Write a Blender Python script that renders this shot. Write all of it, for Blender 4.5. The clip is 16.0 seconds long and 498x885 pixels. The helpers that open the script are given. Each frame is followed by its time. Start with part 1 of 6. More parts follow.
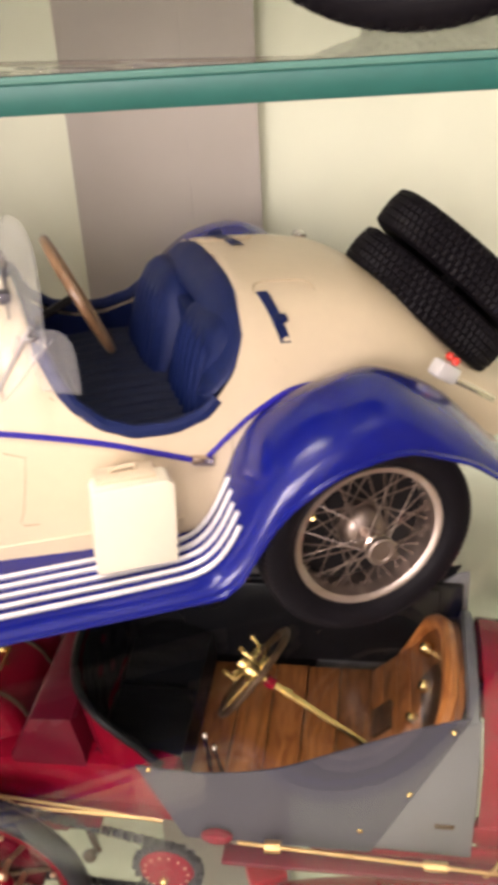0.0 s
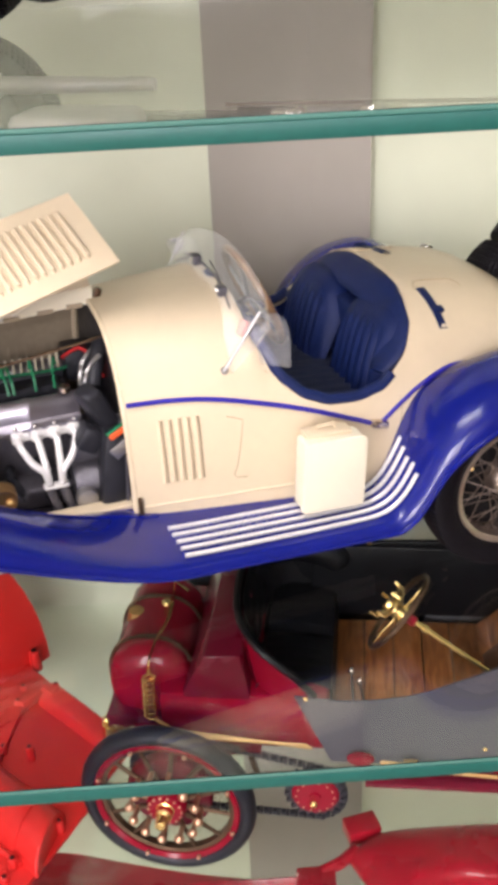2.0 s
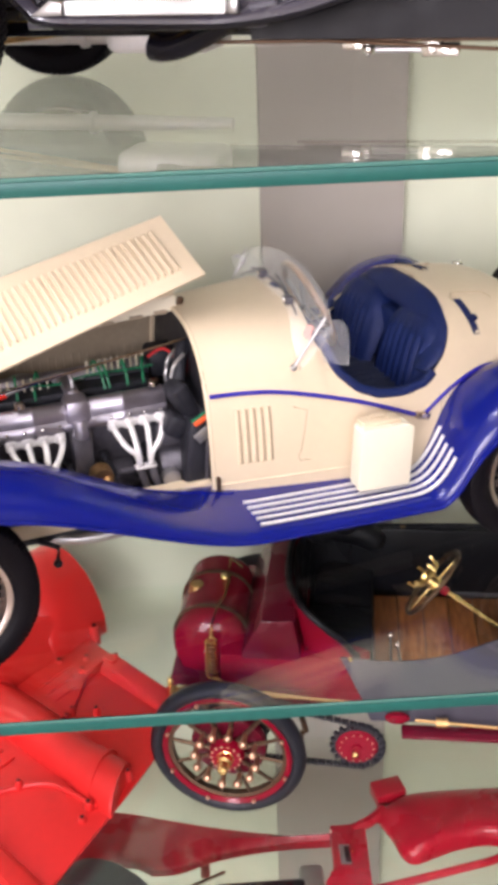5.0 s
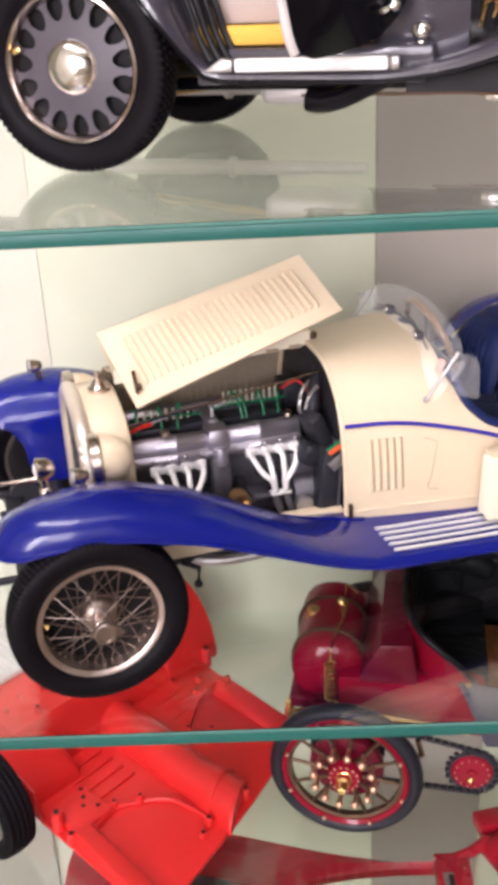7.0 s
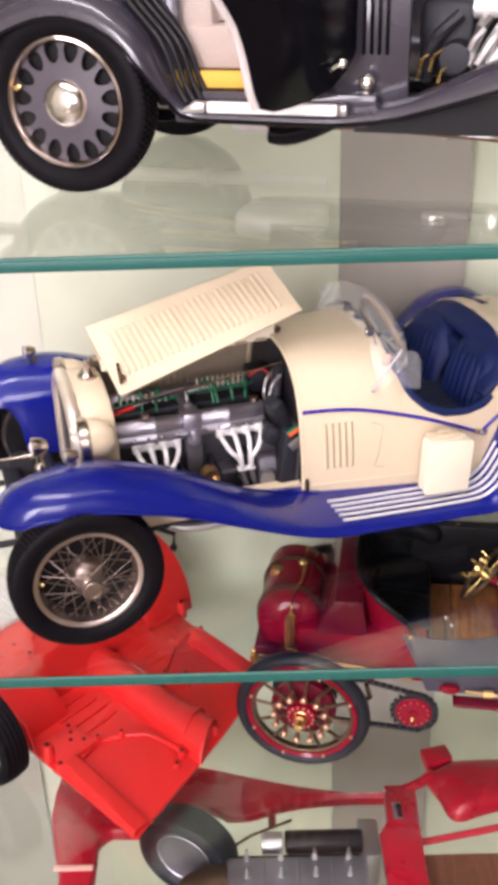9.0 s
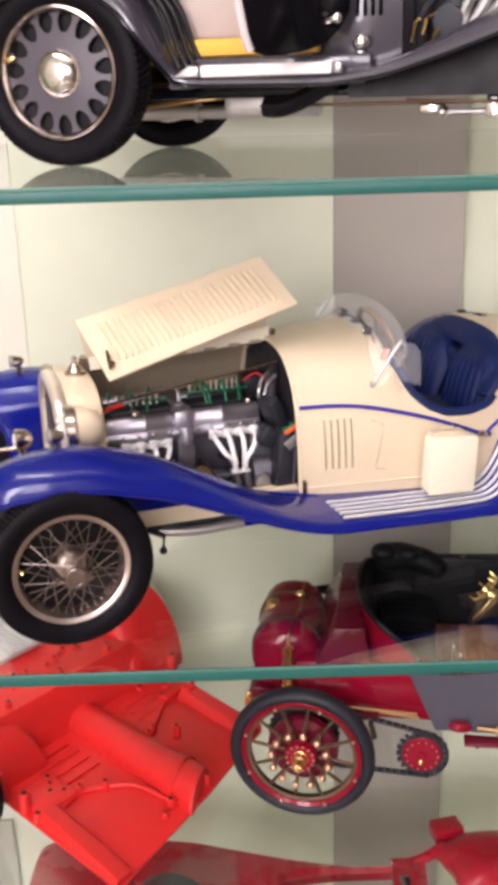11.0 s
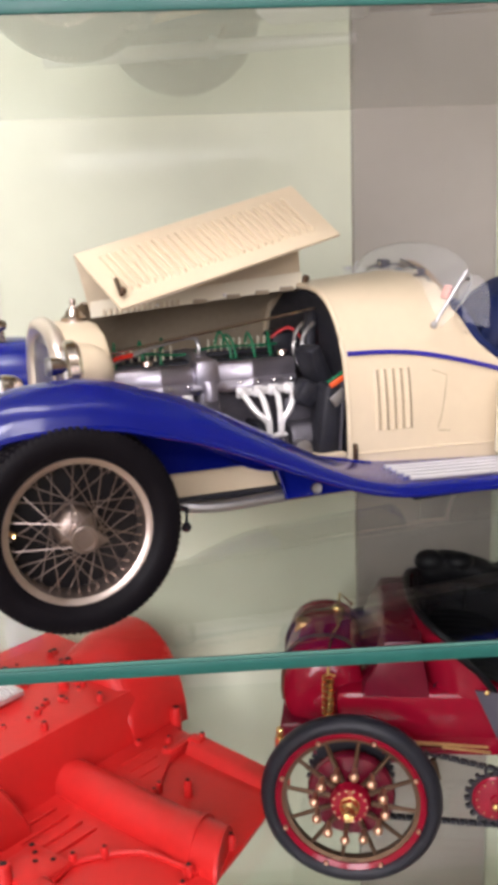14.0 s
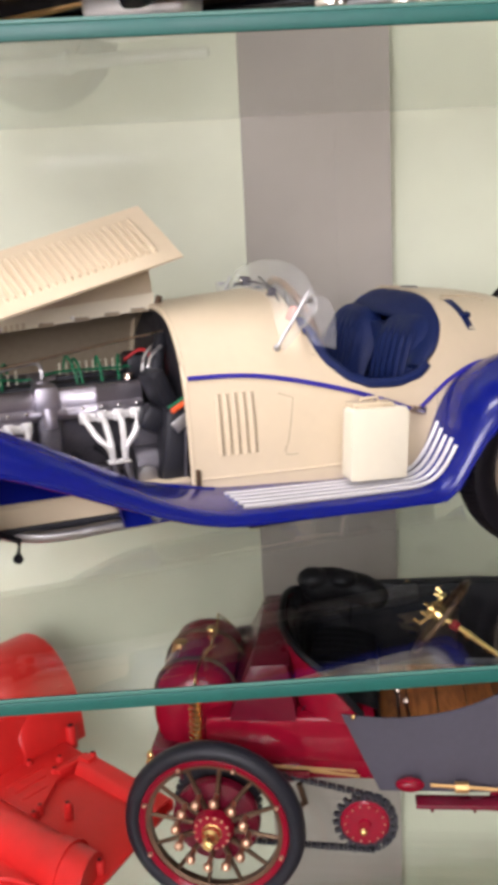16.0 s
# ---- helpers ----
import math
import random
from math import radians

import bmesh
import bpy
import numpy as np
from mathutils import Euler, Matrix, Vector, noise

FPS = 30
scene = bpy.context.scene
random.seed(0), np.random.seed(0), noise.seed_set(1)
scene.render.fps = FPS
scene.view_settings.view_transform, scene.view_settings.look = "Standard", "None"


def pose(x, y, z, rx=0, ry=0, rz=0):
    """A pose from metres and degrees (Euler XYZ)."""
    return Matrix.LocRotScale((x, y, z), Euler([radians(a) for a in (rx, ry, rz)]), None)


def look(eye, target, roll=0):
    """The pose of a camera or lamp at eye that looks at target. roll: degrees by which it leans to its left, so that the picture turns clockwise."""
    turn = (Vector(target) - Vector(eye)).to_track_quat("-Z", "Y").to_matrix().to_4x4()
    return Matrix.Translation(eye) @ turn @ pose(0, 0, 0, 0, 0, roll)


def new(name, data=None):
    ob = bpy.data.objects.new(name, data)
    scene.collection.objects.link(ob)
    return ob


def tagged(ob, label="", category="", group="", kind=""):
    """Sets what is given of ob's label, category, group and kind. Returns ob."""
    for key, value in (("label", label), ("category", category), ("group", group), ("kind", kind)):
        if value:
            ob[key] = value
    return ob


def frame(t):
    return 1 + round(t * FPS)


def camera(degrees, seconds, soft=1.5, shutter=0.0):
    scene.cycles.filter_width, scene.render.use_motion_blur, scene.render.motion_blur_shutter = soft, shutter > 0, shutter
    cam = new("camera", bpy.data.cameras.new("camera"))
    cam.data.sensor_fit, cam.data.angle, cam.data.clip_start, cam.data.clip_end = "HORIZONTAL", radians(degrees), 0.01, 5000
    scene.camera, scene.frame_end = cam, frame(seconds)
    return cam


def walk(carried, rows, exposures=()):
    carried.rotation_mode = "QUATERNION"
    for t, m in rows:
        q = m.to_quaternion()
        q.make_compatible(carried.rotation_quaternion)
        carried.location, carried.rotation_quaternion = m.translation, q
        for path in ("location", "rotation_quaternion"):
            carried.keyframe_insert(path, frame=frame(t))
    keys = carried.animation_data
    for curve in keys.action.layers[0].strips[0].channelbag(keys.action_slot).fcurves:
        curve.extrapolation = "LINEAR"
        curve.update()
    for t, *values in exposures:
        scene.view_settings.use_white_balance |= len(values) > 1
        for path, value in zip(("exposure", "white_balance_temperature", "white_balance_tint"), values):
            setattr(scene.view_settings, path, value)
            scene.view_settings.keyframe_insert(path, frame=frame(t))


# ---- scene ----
cam = camera(27.5, 16.0, soft=5.5, shutter=0.5)
# seconds, eye in metres, pitch from straight down, lean, heading
ROWS = [
    (0.0, 0.0055, 0.0003, 0.0048, 59.74, 2.85, -1.30),
    (0.5, -0.0398, -0.0235, 0.0066, 61.09, 2.81, -2.41),
    (1.0, -0.0623, -0.0483, 0.0085, 62.07, 2.83, -2.01),
    (1.5, -0.0828, -0.0728, 0.0166, 62.05, 2.56, -2.66),
    (2.0, -0.0988, -0.0971, 0.0238, 62.03, 2.38, -3.08),
    (2.5, -0.1143, -0.1214, 0.0312, 61.92, 2.12, -3.64),
    (3.0, -0.1290, -0.1440, 0.0388, 61.81, 2.06, -4.33),
    (5.5, -0.1509, -0.1788, 0.0513, 63.51, 2.00, -2.63),
    (6.0, -0.1692, -0.1822, 0.0519, 64.29, 2.32, -1.80),
    (6.5, -0.1805, -0.1894, 0.0563, 64.69, 2.65, -0.52),
    (7.0, -0.1863, -0.2024, 0.0620, 64.88, 2.66, 0.20),
    (7.5, -0.1895, -0.2192, 0.0713, 64.59, 2.54, 0.06),
    (8.0, -0.1875, -0.2369, 0.0846, 63.90, 2.31, -0.12),
    (8.5, -0.1797, -0.2537, 0.1012, 62.94, 2.03, -0.06),
    (9.0, -0.1742, -0.2717, 0.1172, 62.16, 1.63, -0.33),
    (11.5, -0.1831, -0.2834, -0.0255, 72.80, 1.60, -1.04),
    (12.0, -0.2025, -0.2637, -0.0646, 74.85, 1.55, -1.30),
    (12.5, -0.2161, -0.2430, -0.1039, 77.14, 1.72, -1.31),
    (13.0, -0.2243, -0.2182, -0.1124, 77.25, 1.93, -1.69),
    (13.5, -0.2261, -0.2036, -0.1172, 77.80, 2.05, -2.29),
    (14.0, -0.2259, -0.1930, -0.1109, 77.17, 2.00, -3.46),
    (14.5, -0.2188, -0.1884, -0.1067, 76.83, 2.00, -4.41),
    (15.0, -0.2036, -0.1856, -0.1024, 76.59, 2.23, -5.01),
    (15.5, -0.1696, -0.1868, -0.1017, 76.80, 2.54, -4.09),
    (16.0, -0.1342, -0.1838, -0.0965, 76.46, 2.82, -3.05),
]
walk(cam, [(t, pose(x, y, z, rx, ry, rz)) for t, x, y, z, rx, ry, rz in ROWS],
     [(0.0, 0.12, 6750, 25), (0.5, -0.12, 6550, 23), (1.5, 0.0, 6250, 21), (3.0, 0.05, 6100, 22), (5.5, 0.0, 6050, 26), (6.0, -0.14, 6150, 27), (7.0, -0.03, 6100, 26), (9.0, -0.03, 6150, 27), (11.5, -0.15, 6250, 25), (13.0, -0.19, 6150, 22), (16.0, -0.18, 6050, 21)])

# ---- light ----
world = bpy.data.worlds.new("room_light")
world.use_nodes = True
scene.world = world
world.node_tree.nodes["Background"].inputs[0].default_value = (1.0, 0.94, 0.87, 1)
world.node_tree.nodes["Background"].inputs[1].default_value = 0.14


def area_lamp(name, eye, target, sx, sy, power, color):
    data = bpy.data.lights.new(name, "AREA")
    data.shape, data.size, data.size_y, data.energy, data.color = "RECTANGLE", sx, sy, power, color
    ob = new(name, data)
    ob.matrix_world = look(eye, target)
    return ob


area_lamp("ceiling_tube_light", (-0.75, -0.45, 1.85), (-0.30, 0.45, -0.25), 1.5, 0.35, 28, (1.0, 0.95, 0.89))
area_lamp("ceiling_tube_light", (0.45, -0.75, 1.95), (-0.20, 0.45, -0.25), 1.2, 0.35, 4, (1.0, 0.95, 0.90))
# added soft front light, unseen: assumed windows across the room, split into three lamps
for x, power in ((-1.45, 141), (-0.25, 68), (0.95, 7)):
    area_lamp("assumed_window_light", (x, -3.1, 0.45), (-0.20, 0.45, -0.30), 1.06, 2.1, power, (1.0, 0.97, 0.93))
scene.view_settings.exposure = 0.0


# ---- materials ----
def paint(name, color, rough=0.4, metal=0.0, vary=0.12, scale=60.0, bump=0.0, bump_scale=400.0, coat=0.0, spec=0.5, trans=0.0, ior=1.45, random_tone=0.0):
    m = bpy.data.materials.new(name)
    m.use_nodes = True
    nt = m.node_tree
    b = nt.nodes["Principled BSDF"]
    tc = nt.nodes.new("ShaderNodeTexCoord")
    n1 = nt.nodes.new("ShaderNodeTexNoise")
    n1.inputs["Scale"].default_value = scale
    n1.inputs["Detail"].default_value = 5
    n2 = nt.nodes.new("ShaderNodeTexNoise")
    n2.inputs["Scale"].default_value = scale * 7.3
    n2.inputs["Detail"].default_value = 3
    nt.links.new(tc.outputs["Object"], n1.inputs["Vector"])
    nt.links.new(tc.outputs["Object"], n2.inputs["Vector"])
    add = nt.nodes.new("ShaderNodeMath")
    add.operation = "ADD"
    nt.links.new(n1.outputs["Fac"], add.inputs[0])
    nt.links.new(n2.outputs["Fac"], add.inputs[1])
    ramp = nt.nodes.new("ShaderNodeMapRange")
    ramp.inputs["From Min"].default_value, ramp.inputs["From Max"].default_value = 0.6, 1.4
    ramp.inputs["To Min"].default_value, ramp.inputs["To Max"].default_value = 1.0 - vary, 1.0 + vary
    nt.links.new(add.outputs[0], ramp.inputs["Value"])
    hsv = nt.nodes.new("ShaderNodeHueSaturation")
    hsv.inputs["Color"].default_value = (*color, 1)
    if random_tone:
        info = nt.nodes.new("ShaderNodeObjectInfo")
        r2 = nt.nodes.new("ShaderNodeMapRange")
        r2.inputs["To Min"].default_value, r2.inputs["To Max"].default_value = 1 - random_tone, 1 + random_tone
        nt.links.new(info.outputs["Random"], r2.inputs["Value"])
        mul = nt.nodes.new("ShaderNodeMath")
        mul.operation = "MULTIPLY"
        nt.links.new(ramp.outputs[0], mul.inputs[0])
        nt.links.new(r2.outputs[0], mul.inputs[1])
        nt.links.new(mul.outputs[0], hsv.inputs["Value"])
    else:
        nt.links.new(ramp.outputs[0], hsv.inputs["Value"])
    nt.links.new(hsv.outputs[0], b.inputs["Base Color"])
    rr = nt.nodes.new("ShaderNodeMapRange")
    rr.inputs["From Min"].default_value, rr.inputs["From Max"].default_value = 0.3, 0.7
    rr.inputs["To Min"].default_value, rr.inputs["To Max"].default_value = max(0.02, rough * 0.85), min(1.0, rough * 1.2)
    nt.links.new(n1.outputs["Fac"], rr.inputs["Value"])
    nt.links.new(rr.outputs[0], b.inputs["Roughness"])
    b.inputs["Metallic"].default_value = metal
    b.inputs["Specular IOR Level"].default_value = spec
    b.inputs["Coat Weight"].default_value = coat
    b.inputs["Coat Roughness"].default_value = 0.06
    b.inputs["Transmission Weight"].default_value = trans
    b.inputs["IOR"].default_value = ior
    if bump:
        n3 = nt.nodes.new("ShaderNodeTexNoise")
        n3.inputs["Scale"].default_value = bump_scale
        n3.inputs["Detail"].default_value = 4
        nt.links.new(tc.outputs["Object"], n3.inputs["Vector"])
        bp = nt.nodes.new("ShaderNodeBump")
        bp.inputs["Strength"].default_value = bump
        bp.inputs["Distance"].default_value = 0.001
        nt.links.new(n3.outputs["Fac"], bp.inputs["Height"])
        nt.links.new(bp.outputs[0], b.inputs["Normal"])
    return m


def wood(name, dark, light, scale=35.0, rough=0.35):
    m = bpy.data.materials.new(name)
    m.use_nodes = True
    nt = m.node_tree
    b = nt.nodes["Principled BSDF"]
    tc = nt.nodes.new("ShaderNodeTexCoord")
    mp = nt.nodes.new("ShaderNodeMapping")
    mp.inputs["Scale"].default_value = (6.0, 1.0, 1.0)
    n1 = nt.nodes.new("ShaderNodeTexNoise")
    n1.inputs["Scale"].default_value = scale
    n1.inputs["Detail"].default_value = 8
    n1.inputs["Distortion"].default_value = 1.2
    nt.links.new(tc.outputs["Object"], mp.inputs["Vector"])
    nt.links.new(mp.outputs[0], n1.inputs["Vector"])
    cr = nt.nodes.new("ShaderNodeValToRGB")
    cr.color_ramp.elements[0].color, cr.color_ramp.elements[1].color = (*dark, 1), (*light, 1)
    cr.color_ramp.elements[0].position, cr.color_ramp.elements[1].position = 0.32, 0.68
    nt.links.new(n1.outputs["Fac"], cr.inputs[0])
    info = nt.nodes.new("ShaderNodeObjectInfo")
    r2 = nt.nodes.new("ShaderNodeMapRange")
    r2.inputs["To Min"].default_value, r2.inputs["To Max"].default_value = 0.6, 1.35
    nt.links.new(info.outputs["Random"], r2.inputs["Value"])
    hsv = nt.nodes.new("ShaderNodeHueSaturation")
    nt.links.new(r2.outputs[0], hsv.inputs["Value"])
    nt.links.new(cr.outputs[0], hsv.inputs["Color"])
    nt.links.new(hsv.outputs[0], b.inputs["Base Color"])
    b.inputs["Roughness"].default_value = rough
    b.inputs["Coat Weight"].default_value = 0.3
    return m


def glass(name, color, rough=0.0):
    m = bpy.data.materials.new(name)
    m.use_nodes = True
    b = m.node_tree.nodes["Principled BSDF"]
    b.inputs["Base Color"].default_value = (*color, 1)
    b.inputs["Transmission Weight"].default_value = 1.0
    b.inputs["Roughness"].default_value = rough
    b.inputs["IOR"].default_value = 1.5
    return m


CREAM = paint("cream_enamel", (0.63, 0.52, 0.355), 0.40, vary=0.03, scale=25, coat=0.10)
CREAM_LIGHT = paint("pale_cream_enamel", (0.76, 0.70, 0.54), 0.38, vary=0.02, scale=30)
# cream darkened to about half, for the shade inside the engine bay
BAY_SHADE = paint("shaded_bay_cream", (0.34, 0.275, 0.19), 0.6, vary=0.1, scale=40)
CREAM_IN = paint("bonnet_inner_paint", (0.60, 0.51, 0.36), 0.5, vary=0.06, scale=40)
BLUE = paint("cobalt_blue_enamel", (0.003, 0.008, 0.165), 0.22, vary=0.08, scale=18, coat=0.28, bump=0.10, bump_scale=45)
STRIPE_BLUE = paint("blue_trim", (0.025, 0.018, 0.28), 0.35, vary=0.08, scale=80)
LEATHER = paint("navy_blue_vinyl", (0.0045, 0.0125, 0.070), 0.52, vary=0.18, scale=60, bump=0.25, bump_scale=900, spec=0.3)
CARPET = paint("dark_navy_carpet", (0.012, 0.018, 0.05), 0.9, vary=0.3, scale=200, bump=0.5, bump_scale=1500)
RUBBER = paint("black_rubber", (0.0050, 0.0040, 0.0054), 0.50, spec=0.12, vary=0.2, scale=90, bump=0.15, bump_scale=900)
GREY_RUBBER = paint("dark_grey_rubber", (0.011, 0.0115, 0.016), 0.42, spec=0.3, vary=0.2, scale=90, bump=0.1, bump_scale=700)
CHROME = paint("chrome", (0.82, 0.80, 0.78), 0.14, metal=1.0, vary=0.05, scale=90)
NICKEL = paint("warm_nickel", (0.62, 0.525, 0.465), 0.20, metal=1.0, vary=0.08, scale=120)
STEEL = paint("dull_steel", (0.42, 0.41, 0.40), 0.38, metal=0.9, vary=0.12, scale=120)
ALU = paint("cast_aluminium", (0.41, 0.385, 0.43), 0.42, metal=0.95, vary=0.08, scale=150, bump=0.04, bump_scale=1200)
ALU_PALE = paint("pale_silver_paint", (0.78, 0.76, 0.74), 0.4, metal=0.4, vary=0.06, scale=100)
GUNMETAL = paint("grey_cast_iron", (0.115, 0.108, 0.122), 0.42, metal=0.45, vary=0.25, scale=110, bump=0.15, bump_scale=900)
IRON = paint("dark_grey_iron", (0.020, 0.020, 0.025), 0.42, spec=0.35, metal=0.15, vary=0.25, scale=130, bump=0.2, bump_scale=900)
BLACK = paint("satin_black", (0.008, 0.007, 0.008), 0.42, spec=0.25, vary=0.25, scale=80)
BRASS = paint("polished_brass", (0.86, 0.62, 0.26), 0.22, metal=1.0, vary=0.1, scale=150)
BRASS_DULL = paint("dull_brass", (0.115, 0.070, 0.043), 0.42, metal=0.85, vary=0.2, scale=150)
RIM_NICKEL = paint("brushed_warm_nickel", (0.60, 0.51, 0.45), 0.38, metal=1.0, vary=0.08, scale=120)
SATIN_NICKEL = paint("pale_satin_nickel", (0.78, 0.68, 0.57), 0.32, metal=0.75, vary=0.05, scale=90)
SPOKE_METAL = paint("dull_nickel", (0.34, 0.275, 0.24), 0.42, metal=1.0, vary=0.1, scale=150)
BRASS_MID = paint("aged_brass", (0.55, 0.34, 0.14), 0.36, metal=0.95, vary=0.15, scale=150)
COPPER = paint("copper_rivet", (0.66, 0.42, 0.28), 0.38, metal=1.0, vary=0.1, scale=150)
GREEN_WIRE = paint("green_wire", (0.006, 0.15, 0.062), 0.4, vary=0.1)
RED_WIRE = paint("red_wire", (0.45, 0.02, 0.02), 0.4, vary=0.1)
ORANGE = paint("orange_red_plastic", (0.72, 0.10, 0.02), 0.4, vary=0.08)
LAMP_RED = paint("red_lens", (0.65, 0.03, 0.015), 0.2, vary=0.05, coat=0.5)
PINK = paint("pale_pink_plastic", (0.75, 0.42, 0.36), 0.4, vary=0.05)
CRIMSON = paint("crimson_enamel", (0.20, 0.0035, 0.015), 0.12, vary=0.1, scale=20, coat=0.0, spec=0.32)
CRIMSON_DEEP = paint("maroon_enamel", (0.105, 0.004, 0.014), 0.25, vary=0.12, scale=25, coat=0.1, spec=0.35)
SCARLET = paint("scarlet_plastic", (0.58, 0.018, 0.014), 0.36, vary=0.06, scale=22, bump=0.04, bump_scale=200)
CHASSIS_RED = paint("red_plastic", (0.38, 0.008, 0.02), 0.28, vary=0.08, scale=22, coat=0.3)
SLATE = paint("slate_grey_leathercloth", (0.050, 0.047, 0.062), 0.5, vary=0.08, scale=40, bump=0.01, bump_scale=600)
BLACK_LEATHER = paint("black_buttoned_leather", (0.004, 0.004, 0.005), 0.42, spec=0.2, vary=0.3, scale=70, bump=0.25, bump_scale=700)
OAK = wood("varnished_wood", (0.21, 0.062, 0.015), (0.48, 0.18, 0.05))
SCUTTLE_GREY = paint("blue_grey_metal", (0.165, 0.162, 0.172), 0.35, metal=0.3, vary=0.08, scale=40)
TAN_WOOD = wood("pale_tan_wood", (0.20, 0.10, 0.045), (0.42, 0.25, 0.13))
MAHOGANY = wood("dark_wood", (0.05, 0.018, 0.007), (0.14, 0.055, 0.025))
GREY_PAINT = paint("graphite_grey_enamel", (0.047, 0.042, 0.056), 0.25, vary=0.06, scale=18, coat=0.7)
BLACK_PAINT = paint("gloss_black_enamel", (0.0045, 0.004, 0.006), 0.16, spec=0.22, vary=0.1, scale=18)
SEAM = paint("brown_seam_shade", (0.30, 0.24, 0.155), 0.6, vary=0.1)
SEAM_PALE = paint("pale_brown_seam_shade", (0.50, 0.40, 0.26), 0.6, vary=0.1)
IVORY = paint("ivory_post_and_lit_louvre", (0.72, 0.66, 0.50), 0.45, vary=0.06)
DISC_GREY = paint("purple_grey_wheel_enamel", (0.078, 0.068, 0.084), 0.35, vary=0.06, coat=0.3)
# non-metal white: on the board strip it stands for the lamp's reflection
BRIGHT_STRIP = paint("white_and_strip_glare", (0.90, 0.89, 0.87), 0.3, metal=0.0, vary=0.03)
BEIGE_CLOTH = paint("pale_beige_cloth", (0.50, 0.41, 0.36), 0.8, vary=0.06, scale=70, bump=0.2, bump_scale=900)
YELLOW_CLOTH = paint("yellow_cloth", (0.78, 0.46, 0.07), 0.7, vary=0.08, scale=90, bump=0.2, bump_scale=900)
WHITE_TRIM = paint("white_trim", (0.72, 0.66, 0.63), 0.35, vary=0.03)
SILVER_RIB = paint("silver_ribbed_plastic", (0.62, 0.60, 0.58), 0.4, metal=0.5, vary=0.06)
BROWN_BOARD = wood("brown_board", (0.10, 0.035, 0.018), (0.20, 0.075, 0.04), scale=25, rough=0.5)
WALL_GREEN = paint("pale_green_wall_paint", (0.55, 0.57, 0.425), 0.5, vary=0.04, scale=4, coat=0.30, bump=0.05, bump_scale=120)
WALL_WHITE = paint("warm_white_wall_paint", (0.555, 0.55, 0.44), 0.5, vary=0.03, scale=4, bump=0.05, bump_scale=120)
PANEL_GREY = paint("grey_beige_panel", (0.312, 0.282, 0.238), 0.55, vary=0.04, scale=5, coat=0.15, bump=0.06, bump_scale=150)
ROOM_WALL = paint("room_wall_paint", (0.72, 0.67, 0.56), 0.7, vary=0.04, scale=2)
ROOM_DARK = paint("dark_unseen_wall", (0.17, 0.125, 0.085), 0.6, vary=0.15, scale=2)
ROOM_FLOOR = wood("room_floor_boards", (0.16, 0.115, 0.075), (0.27, 0.20, 0.135), scale=6, rough=0.4)
GLASS = glass("clear_float_glass", (0.93, 0.97, 0.94))
GLASS_EDGE = paint("green_polished_glass_edge", (0.010, 0.108, 0.090), 0.40, vary=0.1, scale=30, coat=0.0)
GLASS_ARRIS = paint("pale_ground_glass", (0.07, 0.20, 0.165), 0.4, vary=0.06)
ACRYLIC = paint("hazy_clear_acrylic", (0.96, 0.96, 0.96), 0.04, vary=0.02, trans=0.93, ior=1.22)


# ---- mesh helpers ----
def link_mesh(name, bm, mat, parent=None, label="", angle=38):
    bmesh.ops.recalc_face_normals(bm, faces=bm.faces)
    me = bpy.data.meshes.new(name)
    bm.to_mesh(me)
    bm.free()
    for p in me.polygons:
        p.use_smooth = True
    me.set_sharp_from_angle(angle=radians(angle))
    me.materials.append(mat)
    ob = new(name, me)
    if parent is not None:
        ob.parent = parent
    if label:
        ob["label"] = label
    return ob


def part(name, bm, mat, parent, label="", angle=38):
    return link_mesh(name, bm, mat, parent, label, angle)


def again(ob, parent, m):
    """Another object on the same mesh, under the parent, at the pose m."""
    o = new(ob.name.split(".")[0], ob.data)
    o.parent = parent
    o.matrix_basis = m
    return o


def join(*bms):
    out = bmesh.new()
    for b in bms:
        me = bpy.data.meshes.new("tmp")
        b.to_mesh(me)
        b.free()
        out.from_mesh(me)
        bpy.data.meshes.remove(me)
    return out


def moved(bm, m):
    bmesh.ops.transform(bm, matrix=m, verts=bm.verts)
    return bm


def box(sx, sy, sz, at=(0, 0, 0), bevel=0.0, turn=(0, 0, 0), seg=2):
    bm = bmesh.new()
    bmesh.ops.create_cube(bm, size=1.0)
    bmesh.ops.scale(bm, vec=(sx, sy, sz), verts=bm.verts)
    if bevel:
        bmesh.ops.bevel(bm, geom=list(bm.edges), offset=bevel, segments=seg, affect="EDGES", profile=0.5)
    return moved(bm, pose(*at, *turn))


def lathe(profile, n=32, axis="Z", at=(0, 0, 0), closed=False, wob=None):
    """Turns a line of (radius, height) round an axis."""
    bm = bmesh.new()
    rings = []
    for i in range(n):
        a = 2 * math.pi * i / n
        row = []
        for j, (r, h) in enumerate(profile):
            rr = r + (wob(i, j) if wob else 0)
            row.append(bm.verts.new((rr * math.cos(a), rr * math.sin(a), h)))
        rings.append(row)
    k = len(profile)
    for i in range(n):
        p, q = rings[i], rings[(i + 1) % n]
        for j in range(k if closed else k - 1):
            bm.faces.new((p[j], q[j], q[(j + 1) % k], p[(j + 1) % k]))
    bmesh.ops.remove_doubles(bm, verts=bm.verts, dist=1e-6)
    if axis == "Y":
        moved(bm, pose(0, 0, 0, 90, 0, 0))
    if axis == "X":
        moved(bm, pose(0, 0, 0, 0, 90, 0))
    return moved(bm, Matrix.Translation(at))


